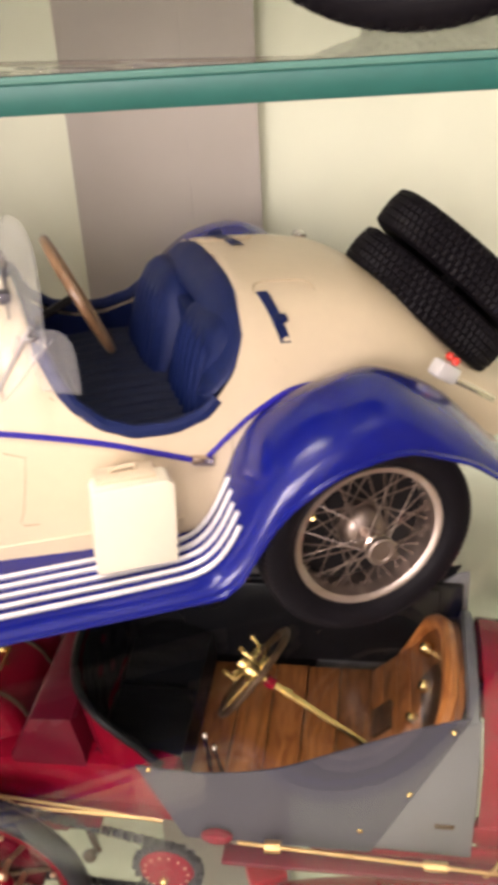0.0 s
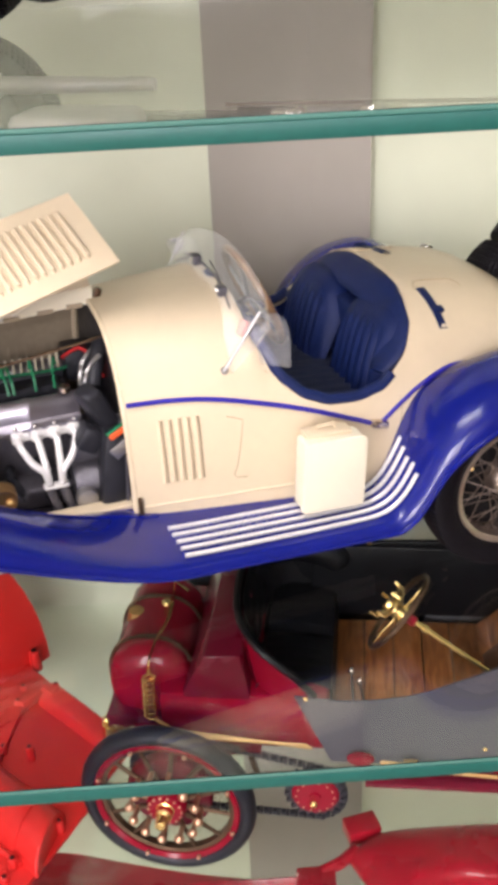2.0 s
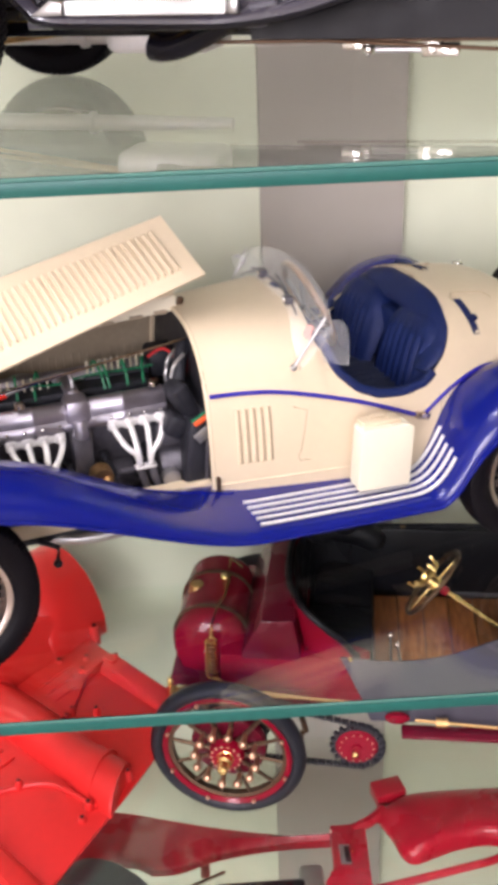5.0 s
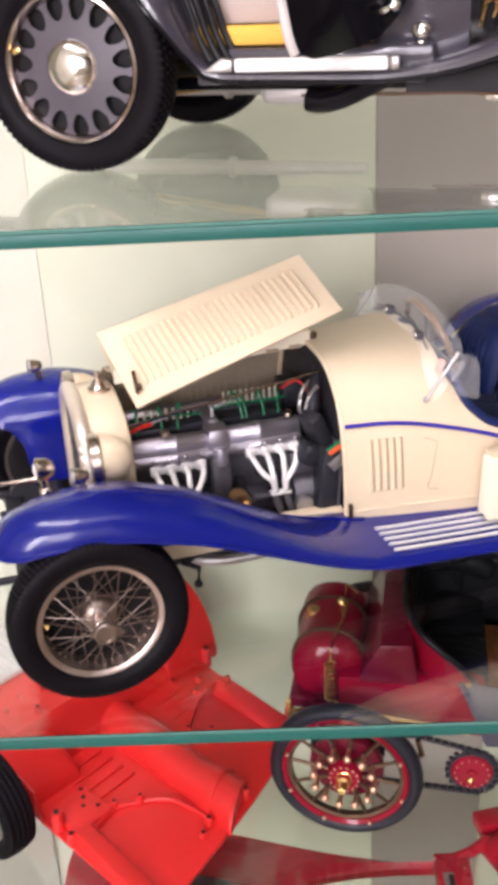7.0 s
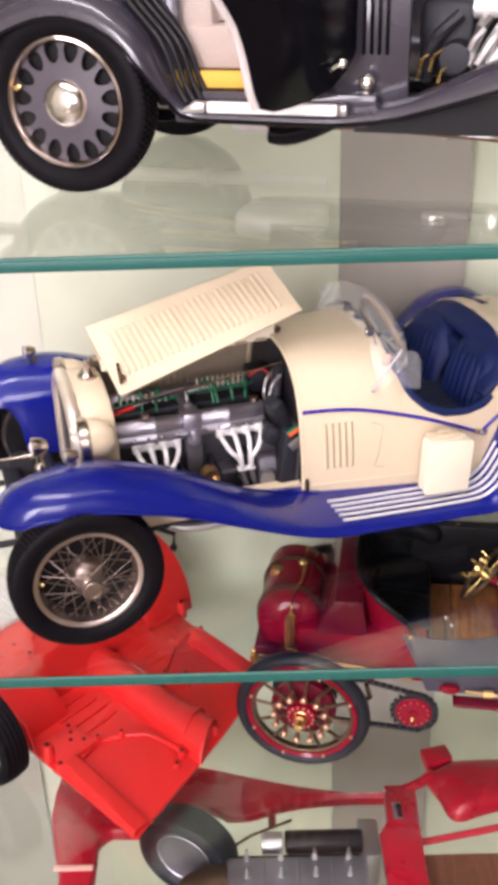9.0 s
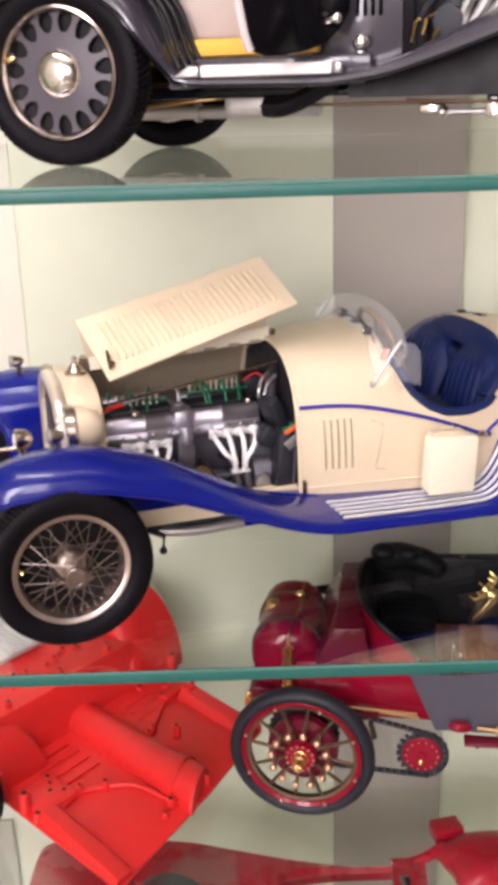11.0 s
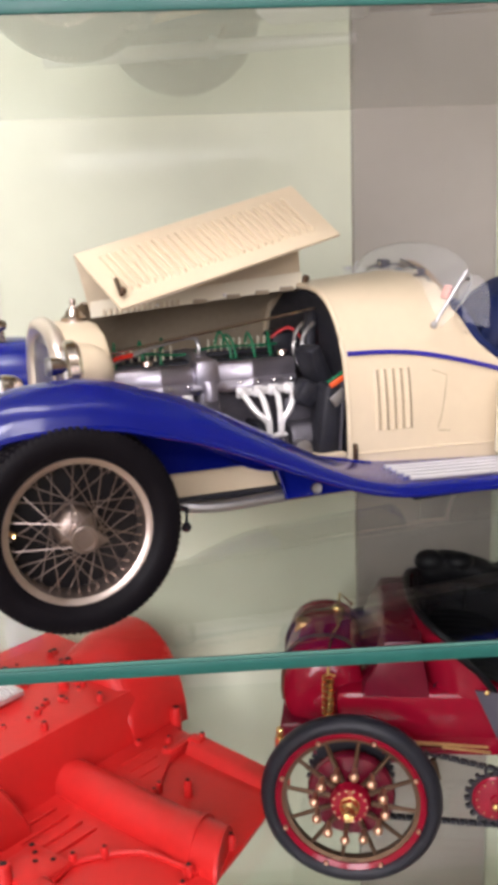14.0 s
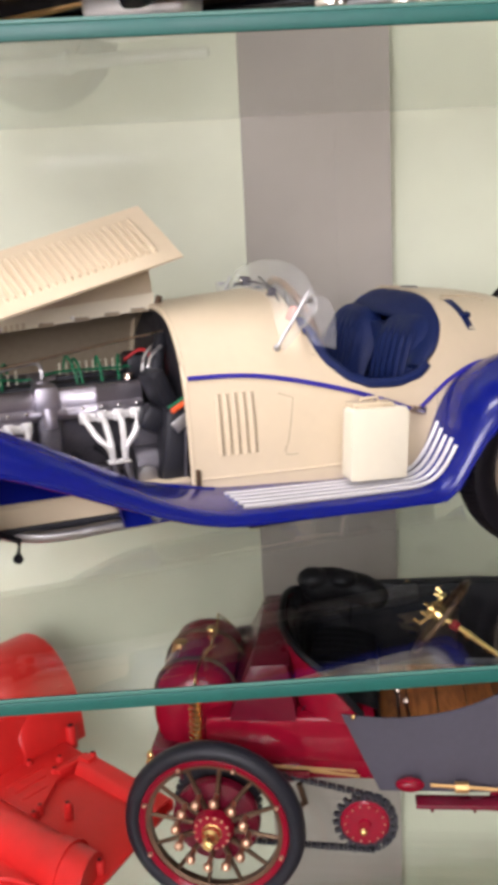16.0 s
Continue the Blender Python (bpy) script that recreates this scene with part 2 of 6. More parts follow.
def smooth_line(pts, per=6):
    """A Catmull-Rom line through the points."""
    pts = [Vector(p) for p in pts]
    out = []
    for i in range(len(pts) - 1):
        p0, p1, p2, p3 = pts[max(i - 1, 0)], pts[i], pts[i + 1], pts[min(i + 2, len(pts) - 1)]
        for j in range(per):
            t = j / per
            out.append(0.5 * ((2 * p1) + (p2 - p0) * t + (2 * p0 - 5 * p1 + 4 * p2 - p3) * t * t + (3 * p1 - p0 - 3 * p2 + p3) * t ** 3))
    out.append(pts[-1])
    return out


def tube(pts, r, n=8, per=0, closed=False, r_end=None):
    pts = smooth_line(pts, per) if per else [Vector(p) for p in pts]
    bm = bmesh.new()
    rings = []
    up = Vector((0.123, 0.456, 0.88)).normalized()
    count = len(pts)
    for i, p in enumerate(pts):
        if closed:
            d = pts[(i + 1) % count] - pts[i - 1]
        else:
            d = pts[min(i + 1, count - 1)] - pts[max(i - 1, 0)]
        d.normalize()
        s = d.cross(up)
        if s.length < 1e-4:
            s = d.orthogonal()
        s.normalize()
        w = d.cross(s)
        rad = r if r_end is None else r + (r_end - r) * i / max(1, count - 1)
        rings.append([bm.verts.new(p + (s * math.cos(2 * math.pi * k / n) + w * math.sin(2 * math.pi * k / n)) * rad) for k in range(n)])
    for i in range(count if closed else count - 1):
        a, b = rings[i], rings[(i + 1) % count]
        for k in range(n):
            bm.faces.new((a[k], a[(k + 1) % n], b[(k + 1) % n], b[k]))
    if not closed:
        bm.faces.new(rings[0])
        bm.faces.new(rings[-1][::-1])
    return bm


def loft(rows, close_rows=False, thick=0.0):
    """A skin over rows of points; thick gives it a second side."""
    bm = bmesh.new()
    grid = [[bm.verts.new(p) for p in row] for row in rows]
    for i in range(len(grid) - 1):
        for j in range(len(grid[0]) - (0 if close_rows else 1)):
            k = (j + 1) % len(grid[0])
            try:
                bm.faces.new((grid[i][j], grid[i][k], grid[i + 1][k], grid[i + 1][j]))
            except ValueError:
                pass
    bmesh.ops.remove_doubles(bm, verts=bm.verts, dist=1e-6)
    if thick:
        bmesh.ops.recalc_face_normals(bm, faces=bm.faces)
        bmesh.ops.solidify(bm, geom=list(bm.faces), thickness=thick)
    return bm


def slab(outline, depth, m=None, bevel=0.0):
    """A flat plate: an outline in x, z, with its thickness along y."""
    bm = bmesh.new()
    a = [bm.verts.new((x, -depth / 2, z)) for x, z in outline]
    b = [bm.verts.new((x, depth / 2, z)) for x, z in outline]
    bm.faces.new(a)
    bm.faces.new(b[::-1])
    for i in range(len(a)):
        j = (i + 1) % len(a)
        bm.faces.new((a[j], a[i], b[i], b[j]))
    if bevel:
        bmesh.ops.recalc_face_normals(bm, faces=bm.faces)
        sharp = [e for e in bm.edges if e.calc_face_angle(0) > 0.6]
        bmesh.ops.bevel(bm, geom=sharp, offset=bevel, segments=2, affect="EDGES", profile=0.5)
    if m is not None:
        moved(bm, m)
    return bm


def ball(r, at, sx=1, sy=1, sz=1, n=16):
    bm = bmesh.new()
    bmesh.ops.create_uvsphere(bm, u_segments=n, v_segments=max(6, n // 2), radius=r)
    bmesh.ops.scale(bm, vec=(sx, sy, sz), verts=bm.verts)
    return moved(bm, Matrix.Translation(at))


def lerp(table, x):
    """Smooth value at x from a table of (x, value)."""
    if x <= table[0][0]:
        return table[0][1]
    for (x0, y0), (x1, y1) in zip(table, table[1:]):
        if x <= x1:
            t = (x - x0) / (x1 - x0)
            return y0 + (y1 - y0) * t
    return table[-1][1]


def soft(table, x, w=0.012):
    return sum(lerp(table, x + w * d) for d in (-1, -0.5, 0, 0.5, 1)) / 5


def curve(table, x):
    """A cubic through a table of (x, value), with no overshoot."""
    n = len(table)
    if x <= table[0][0]:
        return table[0][1]
    for i in range(n - 1):
        (x0, y0), (x1, y1) = table[i], table[i + 1]
        if x <= x1:
            h = x1 - x0
            s = (y1 - y0) / h

            def slope(k):
                if k == 0 or k == n - 1:
                    return s
                a = (table[k][1] - table[k - 1][1]) / (table[k][0] - table[k - 1][0])
                b = (table[k + 1][1] - table[k][1]) / (table[k + 1][0] - table[k][0])
                return 0.0 if a * b <= 0 else 2 * a * b / (a + b)
            m0, m1 = slope(i), slope(i + 1)
            t = (x - x0) / h
            return (2 * t ** 3 - 3 * t * t + 1) * y0 + (t ** 3 - 2 * t * t + t) * h * m0 + (3 * t * t - 2 * t ** 3) * y1 + (t ** 3 - t * t) * h * m1
    return table[-1][1]


def thing(name, m, label, category, group="", kind=""):
    e = new(name)
    e.empty_display_size = 0.02
    e.matrix_basis = m
    return tagged(e, label, category, group, kind)


# ---- the cabinet ----
TOP_A, TOP_B, TOP_C, TOP_D = -0.0309, -0.2963, -0.5115, -0.702
FRONT, BACK = 0.2076, 0.627


def structure(name, bm, mat, label, category):
    return tagged(link_mesh(name, bm, mat), label, category, kind="structure")


# back: pale green painted board, a grey-beige upright board in front of it, a white corner post
structure("wall_north", box(2.4, 0.03, 2.6, (0.1, BACK + 0.015, -0.1)), WALL_GREEN, "pale green painted back board of the cabinet", "wall")
structure("trim_1", box(0.0702, 0.012, 2.6, (-0.0599, BACK - 0.006, -0.1)), PANEL_GREY, "grey-beige upright board on the back wall", "trim")
structure("trim_3", box(0.0427, 0.0121, 2.6, (-0.00335, BACK - 0.006, -0.1)), PANEL_GREY, "narrow grey-beige upright board on the back wall", "trim")
structure("trim_2", box(0.30, 0.0012, 2.6, (-0.525, BACK - 0.0006, -0.1)), WALL_WHITE, "warm white upright board in the cabinet corner", "trim")
structure("trim_4", box(0.240, 0.004, 0.64, (-0.563, BACK - 0.0065, -1.06), 0.001), PANEL_GREY, "grey-beige lower board in the cabinet corner", "trim")
structure("wall_west", box(0.02, 0.46, 2.6, (-0.69, 0.42, -0.1)), WALL_WHITE, "warm white cabinet side panel", "wall")
structure("wall_east", box(0.02, 0.46, 2.6, (0.78, 0.42, -0.1)), WALL_GREEN, "pale green cabinet side panel", "wall")
structure("ceiling", box(1.5, 0.46, 0.02, (0.04, 0.42, 1.16)), WALL_WHITE, "white top board of the cabinet", "ceiling")
# the room behind the camera, unseen: plain surfaces assumed to close it
# floor tone chosen by how much light it throws up
structure("floor", box(4.2, 4.2, 0.04, (0, -1.2, -1.42)), ROOM_FLOOR, "unseen room floor, its tone set for bounce light", "floor")
structure("wall_south", box(4.2, 0.05, 3.7, (0, -3.2, 0.4)), ROOM_WALL, "cream painted wall of the room", "wall")
structure("wall_room_west", box(0.05, 4.0, 3.7, (-2.1, -1.2, 0.4)), ROOM_WALL, "cream painted wall of the room", "wall")
# dark only to cut the light and reflections from the right
structure("wall_room_east", box(0.05, 4.0, 3.7, (2.1, -1.2, 0.4)), ROOM_DARK, "unseen room wall, kept dark to hold back light", "wall")
structure("ceiling_room", box(4.2, 4.2, 0.05, (0, -1.2, 2.25)), WALL_WHITE, "white ceiling of the room", "ceiling")


def glass_shelf(top, front):
    e = thing("glass_shelf", pose(0.04, 0, top), "clear glass shelf with a green polished front edge", "shelf", "glass shelves")
    depth = BACK + 0.002 - front
    pane = part("pane", box(1.44, depth, 0.0075, (0, front + depth / 2, -0.00375)), GLASS, e)
    pane.visible_shadow = False
    part("arris", box(1.44, 0.0010, 0.0015, (0, front - 0.0007, -0.00085), 0.0003, seg=1), GLASS_ARRIS, e, "pale ground arris")
    part("polished_edge", box(1.44, 0.0012, 0.0058, (0, front - 0.0009, -0.00455), 0.0004, seg=2), GLASS_EDGE, e, "green polished glass edge")
    return e


glass_shelf(TOP_A, FRONT)
glass_shelf(TOP_B, FRONT + 0.0049)
glass_shelf(TOP_C, FRONT - 0.03)
glass_shelf(TOP_D, FRONT - 0.03)


# ---- wheels ----
def tyre_mesh(R, r_in, w, blocks=100, depth=0.0006):
    """A tyre with five tread ribs cut across into small blocks."""
    h = w / 2
    d = R - r_in
    side = [(r_in, 0.62), (r_in + d * 0.12, 0.80), (r_in + d * 0.3, 0.93), (r_in + d * 0.32, 0.955), (r_in + d * 0.55, 1.0), (r_in + d * 0.74, 0.98), (R - d * 0.13, 0.90)]
    ribs = [(0.84, 0.56), (0.50, 0.20), (0.14, -0.14), (-0.20, -0.50), (-0.56, -0.84)]
    prof = [(r, -h * y) for r, y in side]
    cut = {len(prof) - 1: 1}
    for k, (a, b) in enumerate(ribs):
        for y in (a, b):
            cut[len(prof)] = k + 1
            prof.append((R - 0.10 * d * y * y, -h * y))
        if k < 4:
            y = (b + ribs[k + 1][0]) / 2
            prof.append((R - 0.10 * d * y * y - depth * 1.1, -h * y))
    cut[len(prof)] = 5
    prof += [(r, h * y) for r, y in side[::-1]]

    def wob(i, j):
        if depth and j in cut and (i + (0, 1, 2)[cut[j] % 3]) % 3 == 0:
            return -depth * 1.3
        return 0
    return lathe(prof, blocks * 3 if depth else 72, "Y", closed=True, wob=wob)


def wire_wheel(parent, m, R=0.0484, w=0.0215):
    """A tyre on a wire-spoked rim; its outer face looks along -y."""
    r_in = R * 0.665
    tyre = part("wheel", tyre_mesh(R, r_in, w, 96, 0.0006), RUBBER, parent, "black treaded tyre on a nickel wire wheel")
    tyre.matrix_basis = m
    k = r_in
    rim = [(k * 1.00, -w * 0.41), (k * 1.045, -w * 0.42), (k * 1.06, -w * 0.36), (k * 1.02, -w * 0.25), (k * 0.985, -w * 0.18), (k * 0.975, 0), (k * 0.985, w * 0.2), (k * 1.05, w * 0.36), (k * 1.03, w * 0.42),
           (k * 0.965, w * 0.38), (k * 0.952, w * 0.14), (k * 0.940, 0.001), (k * 0.940, -0.001), (k * 0.948, -w * 0.10), (k * 0.952, -w * 0.16), (k * 0.955, -w * 0.36)]
    part("rim", lathe([(r, -h) for r, h in rim], 56, "Y", closed=True), RIM_NICKEL, tyre, "warm nickel rim")
    dome = [(0.0, 0.0060), (0.0044, 0.0058), (0.0074, 0.0046), (0.0094, 0.0024), (0.0102, -0.0006), (0.0100, -0.006), (0.0, -0.006)]
    part("hub", lathe(dome, 28, "Y"), SPOKE_METAL, tyre, "domed nickel hub flange")
    part("hub_barrel", lathe([(0.0040, 0.004), (0.0036, 0.010), (0.0048, 0.0125), (0.0052, 0.0145), (0.0040, 0.0155), (0.0034, 0.0165)], 20, "Y"), NICKEL, tyre, "nickel hub barrel")
    cap = lathe([(0.0, 0.0200), (0.0042, 0.0200), (0.0046, 0.0208), (0.0058, 0.0208), (0.0064, 0.0200), (0.0062, 0.0173), (0.0045, 0.0156), (0.0, 0.0156)], 24, "Y")
    ears = slab([(-0.0045, -0.0040), (0.0060, -0.0036), (0.0108, -0.0004), (0.0108, 0.0006), (0.0060, 0.0036), (-0.0045, 0.0040)], 0.0022, pose(0, -0.0176, 0, 0, 0, 0), 0.0006)
    part("hub_cap", join(cap, ears), SPOKE_METAL, tyre, "eared knock-off cap")
    part("brake_drum", lathe([(0, -0.0075), (k * 0.90, -0.0070), (k * 0.972, -0.0076), (k * 0.972, -0.012), (0, -0.012)], 40, "Y"), BLACK, tyre, "black brake drum")
    part("valve", join(tube([(-k * 0.93, -0.002, k * 0.22 - 0.012), (-k * 0.83, -0.004, k * 0.20 - 0.012)], 0.0010, 8), tube([(-k * 0.86, -0.0035, k * 0.205 - 0.012), (-k * 0.82, -0.0042, k * 0.195 - 0.012)], 0.0016, 8)), BRASS, tyre, "brass valve stem")
    spokes = {}
    nipple = None
    count = 42
    for i in range(count):
        a = 2 * math.pi * i / count
        row = i % 3
        lean = (1.25 if i % 2 == 0 else -1.25)
        r0, y0 = ((0.0050, -0.0135), (0.0110, 0.0), (0.0110, 0.0))[row]
        y1 = (-0.0028, -0.0005, 0.0010)[row]
        key = (row, lean > 0)
        mm = pose(0, 0, 0, 0, -math.degrees(a), 0)
        if key not in spokes:
            p0 = Vector((r0 * math.cos(lean), y0, r0 * math.sin(lean)))
            p1 = Vector((k * 0.93, y1, 0))
            spokes[key] = part("spoke", tube([p0, p1], 0.00033, 5), SPOKE_METAL, tyre)
            spokes[key].matrix_basis = mm
        else:
            again(spokes[key], tyre, mm)
        if nipple is None:
            nipple = part("spoke_nipple", tube([(k * 0.885, -0.0012, 0), (k * 0.940, -0.0008, 0)], 0.00048, 6), SPOKE_METAL, tyre)
            nipple.matrix_basis = mm
        else:
            again(nipple, tyre, mm)
    return tyre


# ---- cream and blue roadster ----
def roadster():
    car = thing("model_roadster", pose(-0.3169, 0.3561, TOP_B, 0, 0, 17), "cream and cobalt blue vintage roadster model with open bonnet on glass", "model car")
    # half width, top and bottom of the body along its length
    WIDE = [(0.160, 0.0645), (0.20, 0.0695), (0.24, 0.074), (0.28, 0.0775), (0.32, 0.0775), (0.36, 0.073), (0.40, 0.063), (0.44, 0.048), (0.475, 0.030), (0.495, 0.015)]
    TOP = [(0.160, 0.1415), (0.20, 0.1445), (0.235, 0.1465), (0.30, 0.1400), (0.335, 0.1382), (0.37, 0.1345), (0.39, 0.1272), (0.42, 0.101), (0.45, 0.071), (0.48, 0.049), (0.495, 0.041)]
    LOW = [(0.160, 0.040), (0.30, 0.040), (0.33, 0.046), (0.42, 0.040), (0.495, 0.034)]
    RIM = [(0.226, 0.160), (0.231, 0.137), (0.239, 0.115), (0.250, 0.103), (0.264, 0.0970), (0.280, 0.0960), (0.296, 0.1000), (0.301, 0.105), (0.309, 0.112), (0.3165, 0.124), (0.3205, 0.136), (0.328, 0.160)]
    POW = 2 / 3.1

    def section(u, a):
        w, zt, zb = soft(WIDE, u), soft(TOP, u), soft(LOW, u)
        return w * max(0.0, math.cos(a)) ** POW, zb + (zt - zb) * max(0.0, math.sin(a)) ** POW

    def body_y(u, z):
        zt, zb = soft(TOP, u), soft(LOW, u)
        f = min(1.0, max(0.0, (z - zb) / (zt - zb)))
        return section(u, math.asin(f ** (1 / POW)))[0]

    def rim_angle(u):
        if u <= 0.226 or u >= 0.330:
            return math.pi / 2
        zt, zb = soft(TOP, u), soft(LOW, u)
        f = (lerp(RIM, u) - zb) / (zt - zb)
        return math.pi / 2 if f >= 1 else math.asin(f ** (1 / POW))

    us = [0.1625 + i * (0.495 - 0.1625) / 110 for i in range(111)]
    N = 22
    skins = []
    for side in (-1, 1):
        rows = []
        for u in us:
            am = rim_angle(u)
            row = []
            for j in range(N + 1):
                y, z = section(u, am * (j / N))
                row.append((u, side * y, z))
            rows.append(row)
        skins.append(loft(rows, thick=-0.0012))
    part("body", join(*skins), CREAM, car, "cream painted body shell with pointed tail", 50)
    part("scuttle_edge", tube([(0.1622, s * section(0.1622, a)[0], section(0.1622, a)[1]) for s, a in
                               [(-1, math.pi / 2 * k / 14) for k in range(15)] + [(1, math.pi / 2 * (1 - k / 14)) for k in range(1, 15)]], 0.0016, 8), CREAM, car)
    # padded rim round the cockpit
    near = []
    for k in range(25):
        u = 0.2275 + (0.3000 - 0.2275) * k / 24
        y, z = section(u, rim_angle(u))
        near.append((u, -y, z))
    far = [(u, -y, z) for u, y, z in near]
    part("cockpit_piping", join(tube(smooth_line(near[::2], 3), 0.0030, 8), tube(smooth_line(far[::2], 3), 0.0030, 8)), LEATHER, car, "navy blue padded cockpit edge")
    # seat back roll, round the cockpit's rear
    fine = []
    for k in range(401):
        u = 0.2990 + (0.3260 - 0.2990) * k / 400
        y, z = section(u, rim_angle(u))
        fine.append(Vector((u, -y, z)))
        if y < 0.002:
            break
    fine += [Vector((p.x, -p.y, p.z)) for p in fine[::-1]]
    run = [0.0]
    for p, q in zip(fine, fine[1:]):
        run.append(run[-1] + (q - p).length)
    path, j = [], 0
    for k in range(41):
        want = run[-1] * k / 40
        while j < len(run) - 2 and run[j + 1] < want:
            j += 1
        path.append(fine[j].lerp(fine[j + 1], (want - run[j]) / max(1e-9, run[j + 1] - run[j])))
    for _ in range(3):
        path = [path[0]] + [(path[i - 1] + path[i] * 2 + path[i + 1]) / 4 for i in range(1, 40)] + [path[-1]]
    roll_rows = []
    for k, p in enumerate(path):
        tan = (path[min(k + 1, 40)] - path[max(k - 1, 0)]).normalized()
        d = Vector((0.284, 0, 0.100)) - p
        d = (d - tan * d.dot(tan)).normalized()
        n = tan.cross(d)
        end = min(1.0, 0.55 + 0.45 * min(k, 40 - k) / 3)
        roll_rows.append([p + d * (0.0092 + 0.0097 * end * math.cos(b)) + n * 0.0034 * end * math.sin(b) for b in [2 * math.pi * q / 14 for q in range(14)]])
    roll = loft(roll_rows, close_rows=True)
    bmesh.ops.holes_fill(roll, edges=roll.edges)
    part("cockpit_roll", roll, LEATHER, car, "thick navy blue padded roll behind the seats", 60)
    # two bucket seat backs with round tops: pleats inside a smooth border; cushions, tub floor
    for yc, back, half in ((-0.0320, 0.0055, 0.0325), (0.0315, 0.0, 0.0305)):
        rows = []
        for j in range(61):
            q = -1 + 2 * j / 60
            y = yc + half * q
            top = 0.1285 - 0.022 * abs(q) ** 4
            col = []
            for i in range(19):
                f = i / 18
                z = 0.078 + (top - 0.078) * f
                inside = min(1.0, max(0.0, (0.80 - abs(q)) / 0.06)) * min(1.0, max(0.0, (0.84 - f) / 0.06))
                pleat = 0.0024 * abs(math.sin(math.pi * 3.5 * (q / 0.80 + 1))) ** 0.7 * inside
                puff = 0.0062 * max(0.0, 1 - abs(q) ** 5) ** 0.5 * max(0.0, 1 - f ** 7) ** 0.5 - 0.0012 * inside
                col.append((0.2930 + back + 0.0120 * f ** 1.2 - pleat - puff, y, z))
            u = col[-1][0]
            col.append((u + 0.004, y, top + 0.0006))
            col.append((u + 0.010, y, top - 0.004))
            rows.append(col)
        part("seat_back", loft(rows), LEATHER, car, "navy blue pleated bucket seat back", 60)
        rows = []
        for j in range(25):
            s = -1 + 2 * j / 24
            y = yc + 0.0340 * s
            flute = 0.0014 * abs(math.sin(math.pi * 4 * (s + 1)))
            rows.append([(0.244, y, 0.050), (0.243, y, 0.079 - 0.003 * s * s), (0.250, y, 0.085 + flute), (0.272, y, 0.0850 + flute), (0.303, y, 0.083 + flute)])
        part("seat_cushion", loft(rows), CARPET, car, "near-black pleated seat cushion")
    part("seat_partition", slab([(-0.064, 0.048), (0.064, 0.048), (0.060, 0.100), (0.046, 0.118), (0.0, 0.121), (-0.046, 0.118), (-0.060, 0.100)], 0.010, pose(0.3095, 0, 0, 0, 0, 90), 0.002), LEATHER, car, "navy blue panel behind the seats")
    part("cockpit_floor", box(0.14, 0.134, 0.003, (0.251, 0, 0.047), 0.001), CARPET, car, "dark navy floor")
    for s in (-1, 1):
        rows = []
        for k in range(17):
            u = 0.234 + 0.081 * k / 16
            hi = min(0.120, lerp(RIM, u) - 0.004)
            row = []
            for f in (0.0, 0.5, 1.0):
                z = 0.048 + (hi - 0.048) * f
                row.append((u, s * (body_y(u, z) - 0.0035), z))
            rows.append(row)
        part("cockpit_lining", loft(rows, thick=0.001), LEATHER, car, "navy blue side lining")
    part("rear_bulkhead", slab([(-0.068, 0.046), (0.068, 0.046), (0.064, 0.098), (0.045, 0.126), (0, 0.134), (-0.045, 0.126), (-0.064, 0.098)], 0.003, pose(0.3265, 0, 0, 0, 0, 90)), LEATHER, car)
    part("dashboard", slab([(-0.060, 0.070), (0.060, 0.070), (0.060, 0.110), (0.045, 0.132), (0, 0.141), (-0.045, 0.132), (-0.060, 0.110)], 0.003, pose(0.218, 0, 0, 0, 0, 90)), BLACK, car, "black dashboard with round dials")
    for y, z in ((-0.03, 0.112), (-0.005, 0.118), (0.022, 0.116), (0.044, 0.108)):
        part("dial", lathe([(0.0, 0), (0.006, 0), (0.0068, 0.0012), (0.0074, 0.0008), (0.0074, -0.001)], 20, "X", (0.2205, y, z)), CHROME, car)
    # steering wheel
    sw = pose(0.2610, 0.026, 0.1215, 0, 67, 0)
    rimp = [sw @ Vector((0.0300 * math.cos(2 * math.pi * k / 40), 0.0300 * math.sin(2 * math.pi * k / 40), 0)) for k in range(40)]
    wheel = part("steering_wheel", tube(rimp, 0.0023, 8, closed=True), TAN_WOOD, car, "tan wood-rimmed steering wheel")
    spk = [tube([sw @ Vector((0, 0, -0.003)), sw @ Vector((0.0298 * math.cos(a), 0.0298 * math.sin(a), 0))], 0.0011, 6) for a in (0.4, 1.97, 3.54, 5.11)]
    part("steering_spokes", join(*spk), STEEL, wheel, "steel spokes")
    part("steering_column", tube([sw @ Vector((0, 0, -0.002)), sw @ Vector((0, 0, -0.045))], 0.0021, 8), BLACK, car)
    # blue pinstripe along the side and up the rear wing
    for s in (-1, 1):
        line = []
        for u, z in ((0.1635, 0.1085), (0.185, 0.1082), (0.205, 0.1062), (0.228, 0.1012), (0.25, 0.0950), (0.270, 0.0878), (0.2915, 0.0790)):
            zt, zb = soft(TOP, u), soft(LOW, u)
            a = math.asin(((z - zb) / (zt - zb)) ** (1 / POW))
            y, zz = section(u, a)
            line.append((u, s * (y + 0.0016), zz))
        part("side_stripe", tube(line, 0.00135, 6, per=5), STRIPE_BLUE, car, "blue painted side stripe")
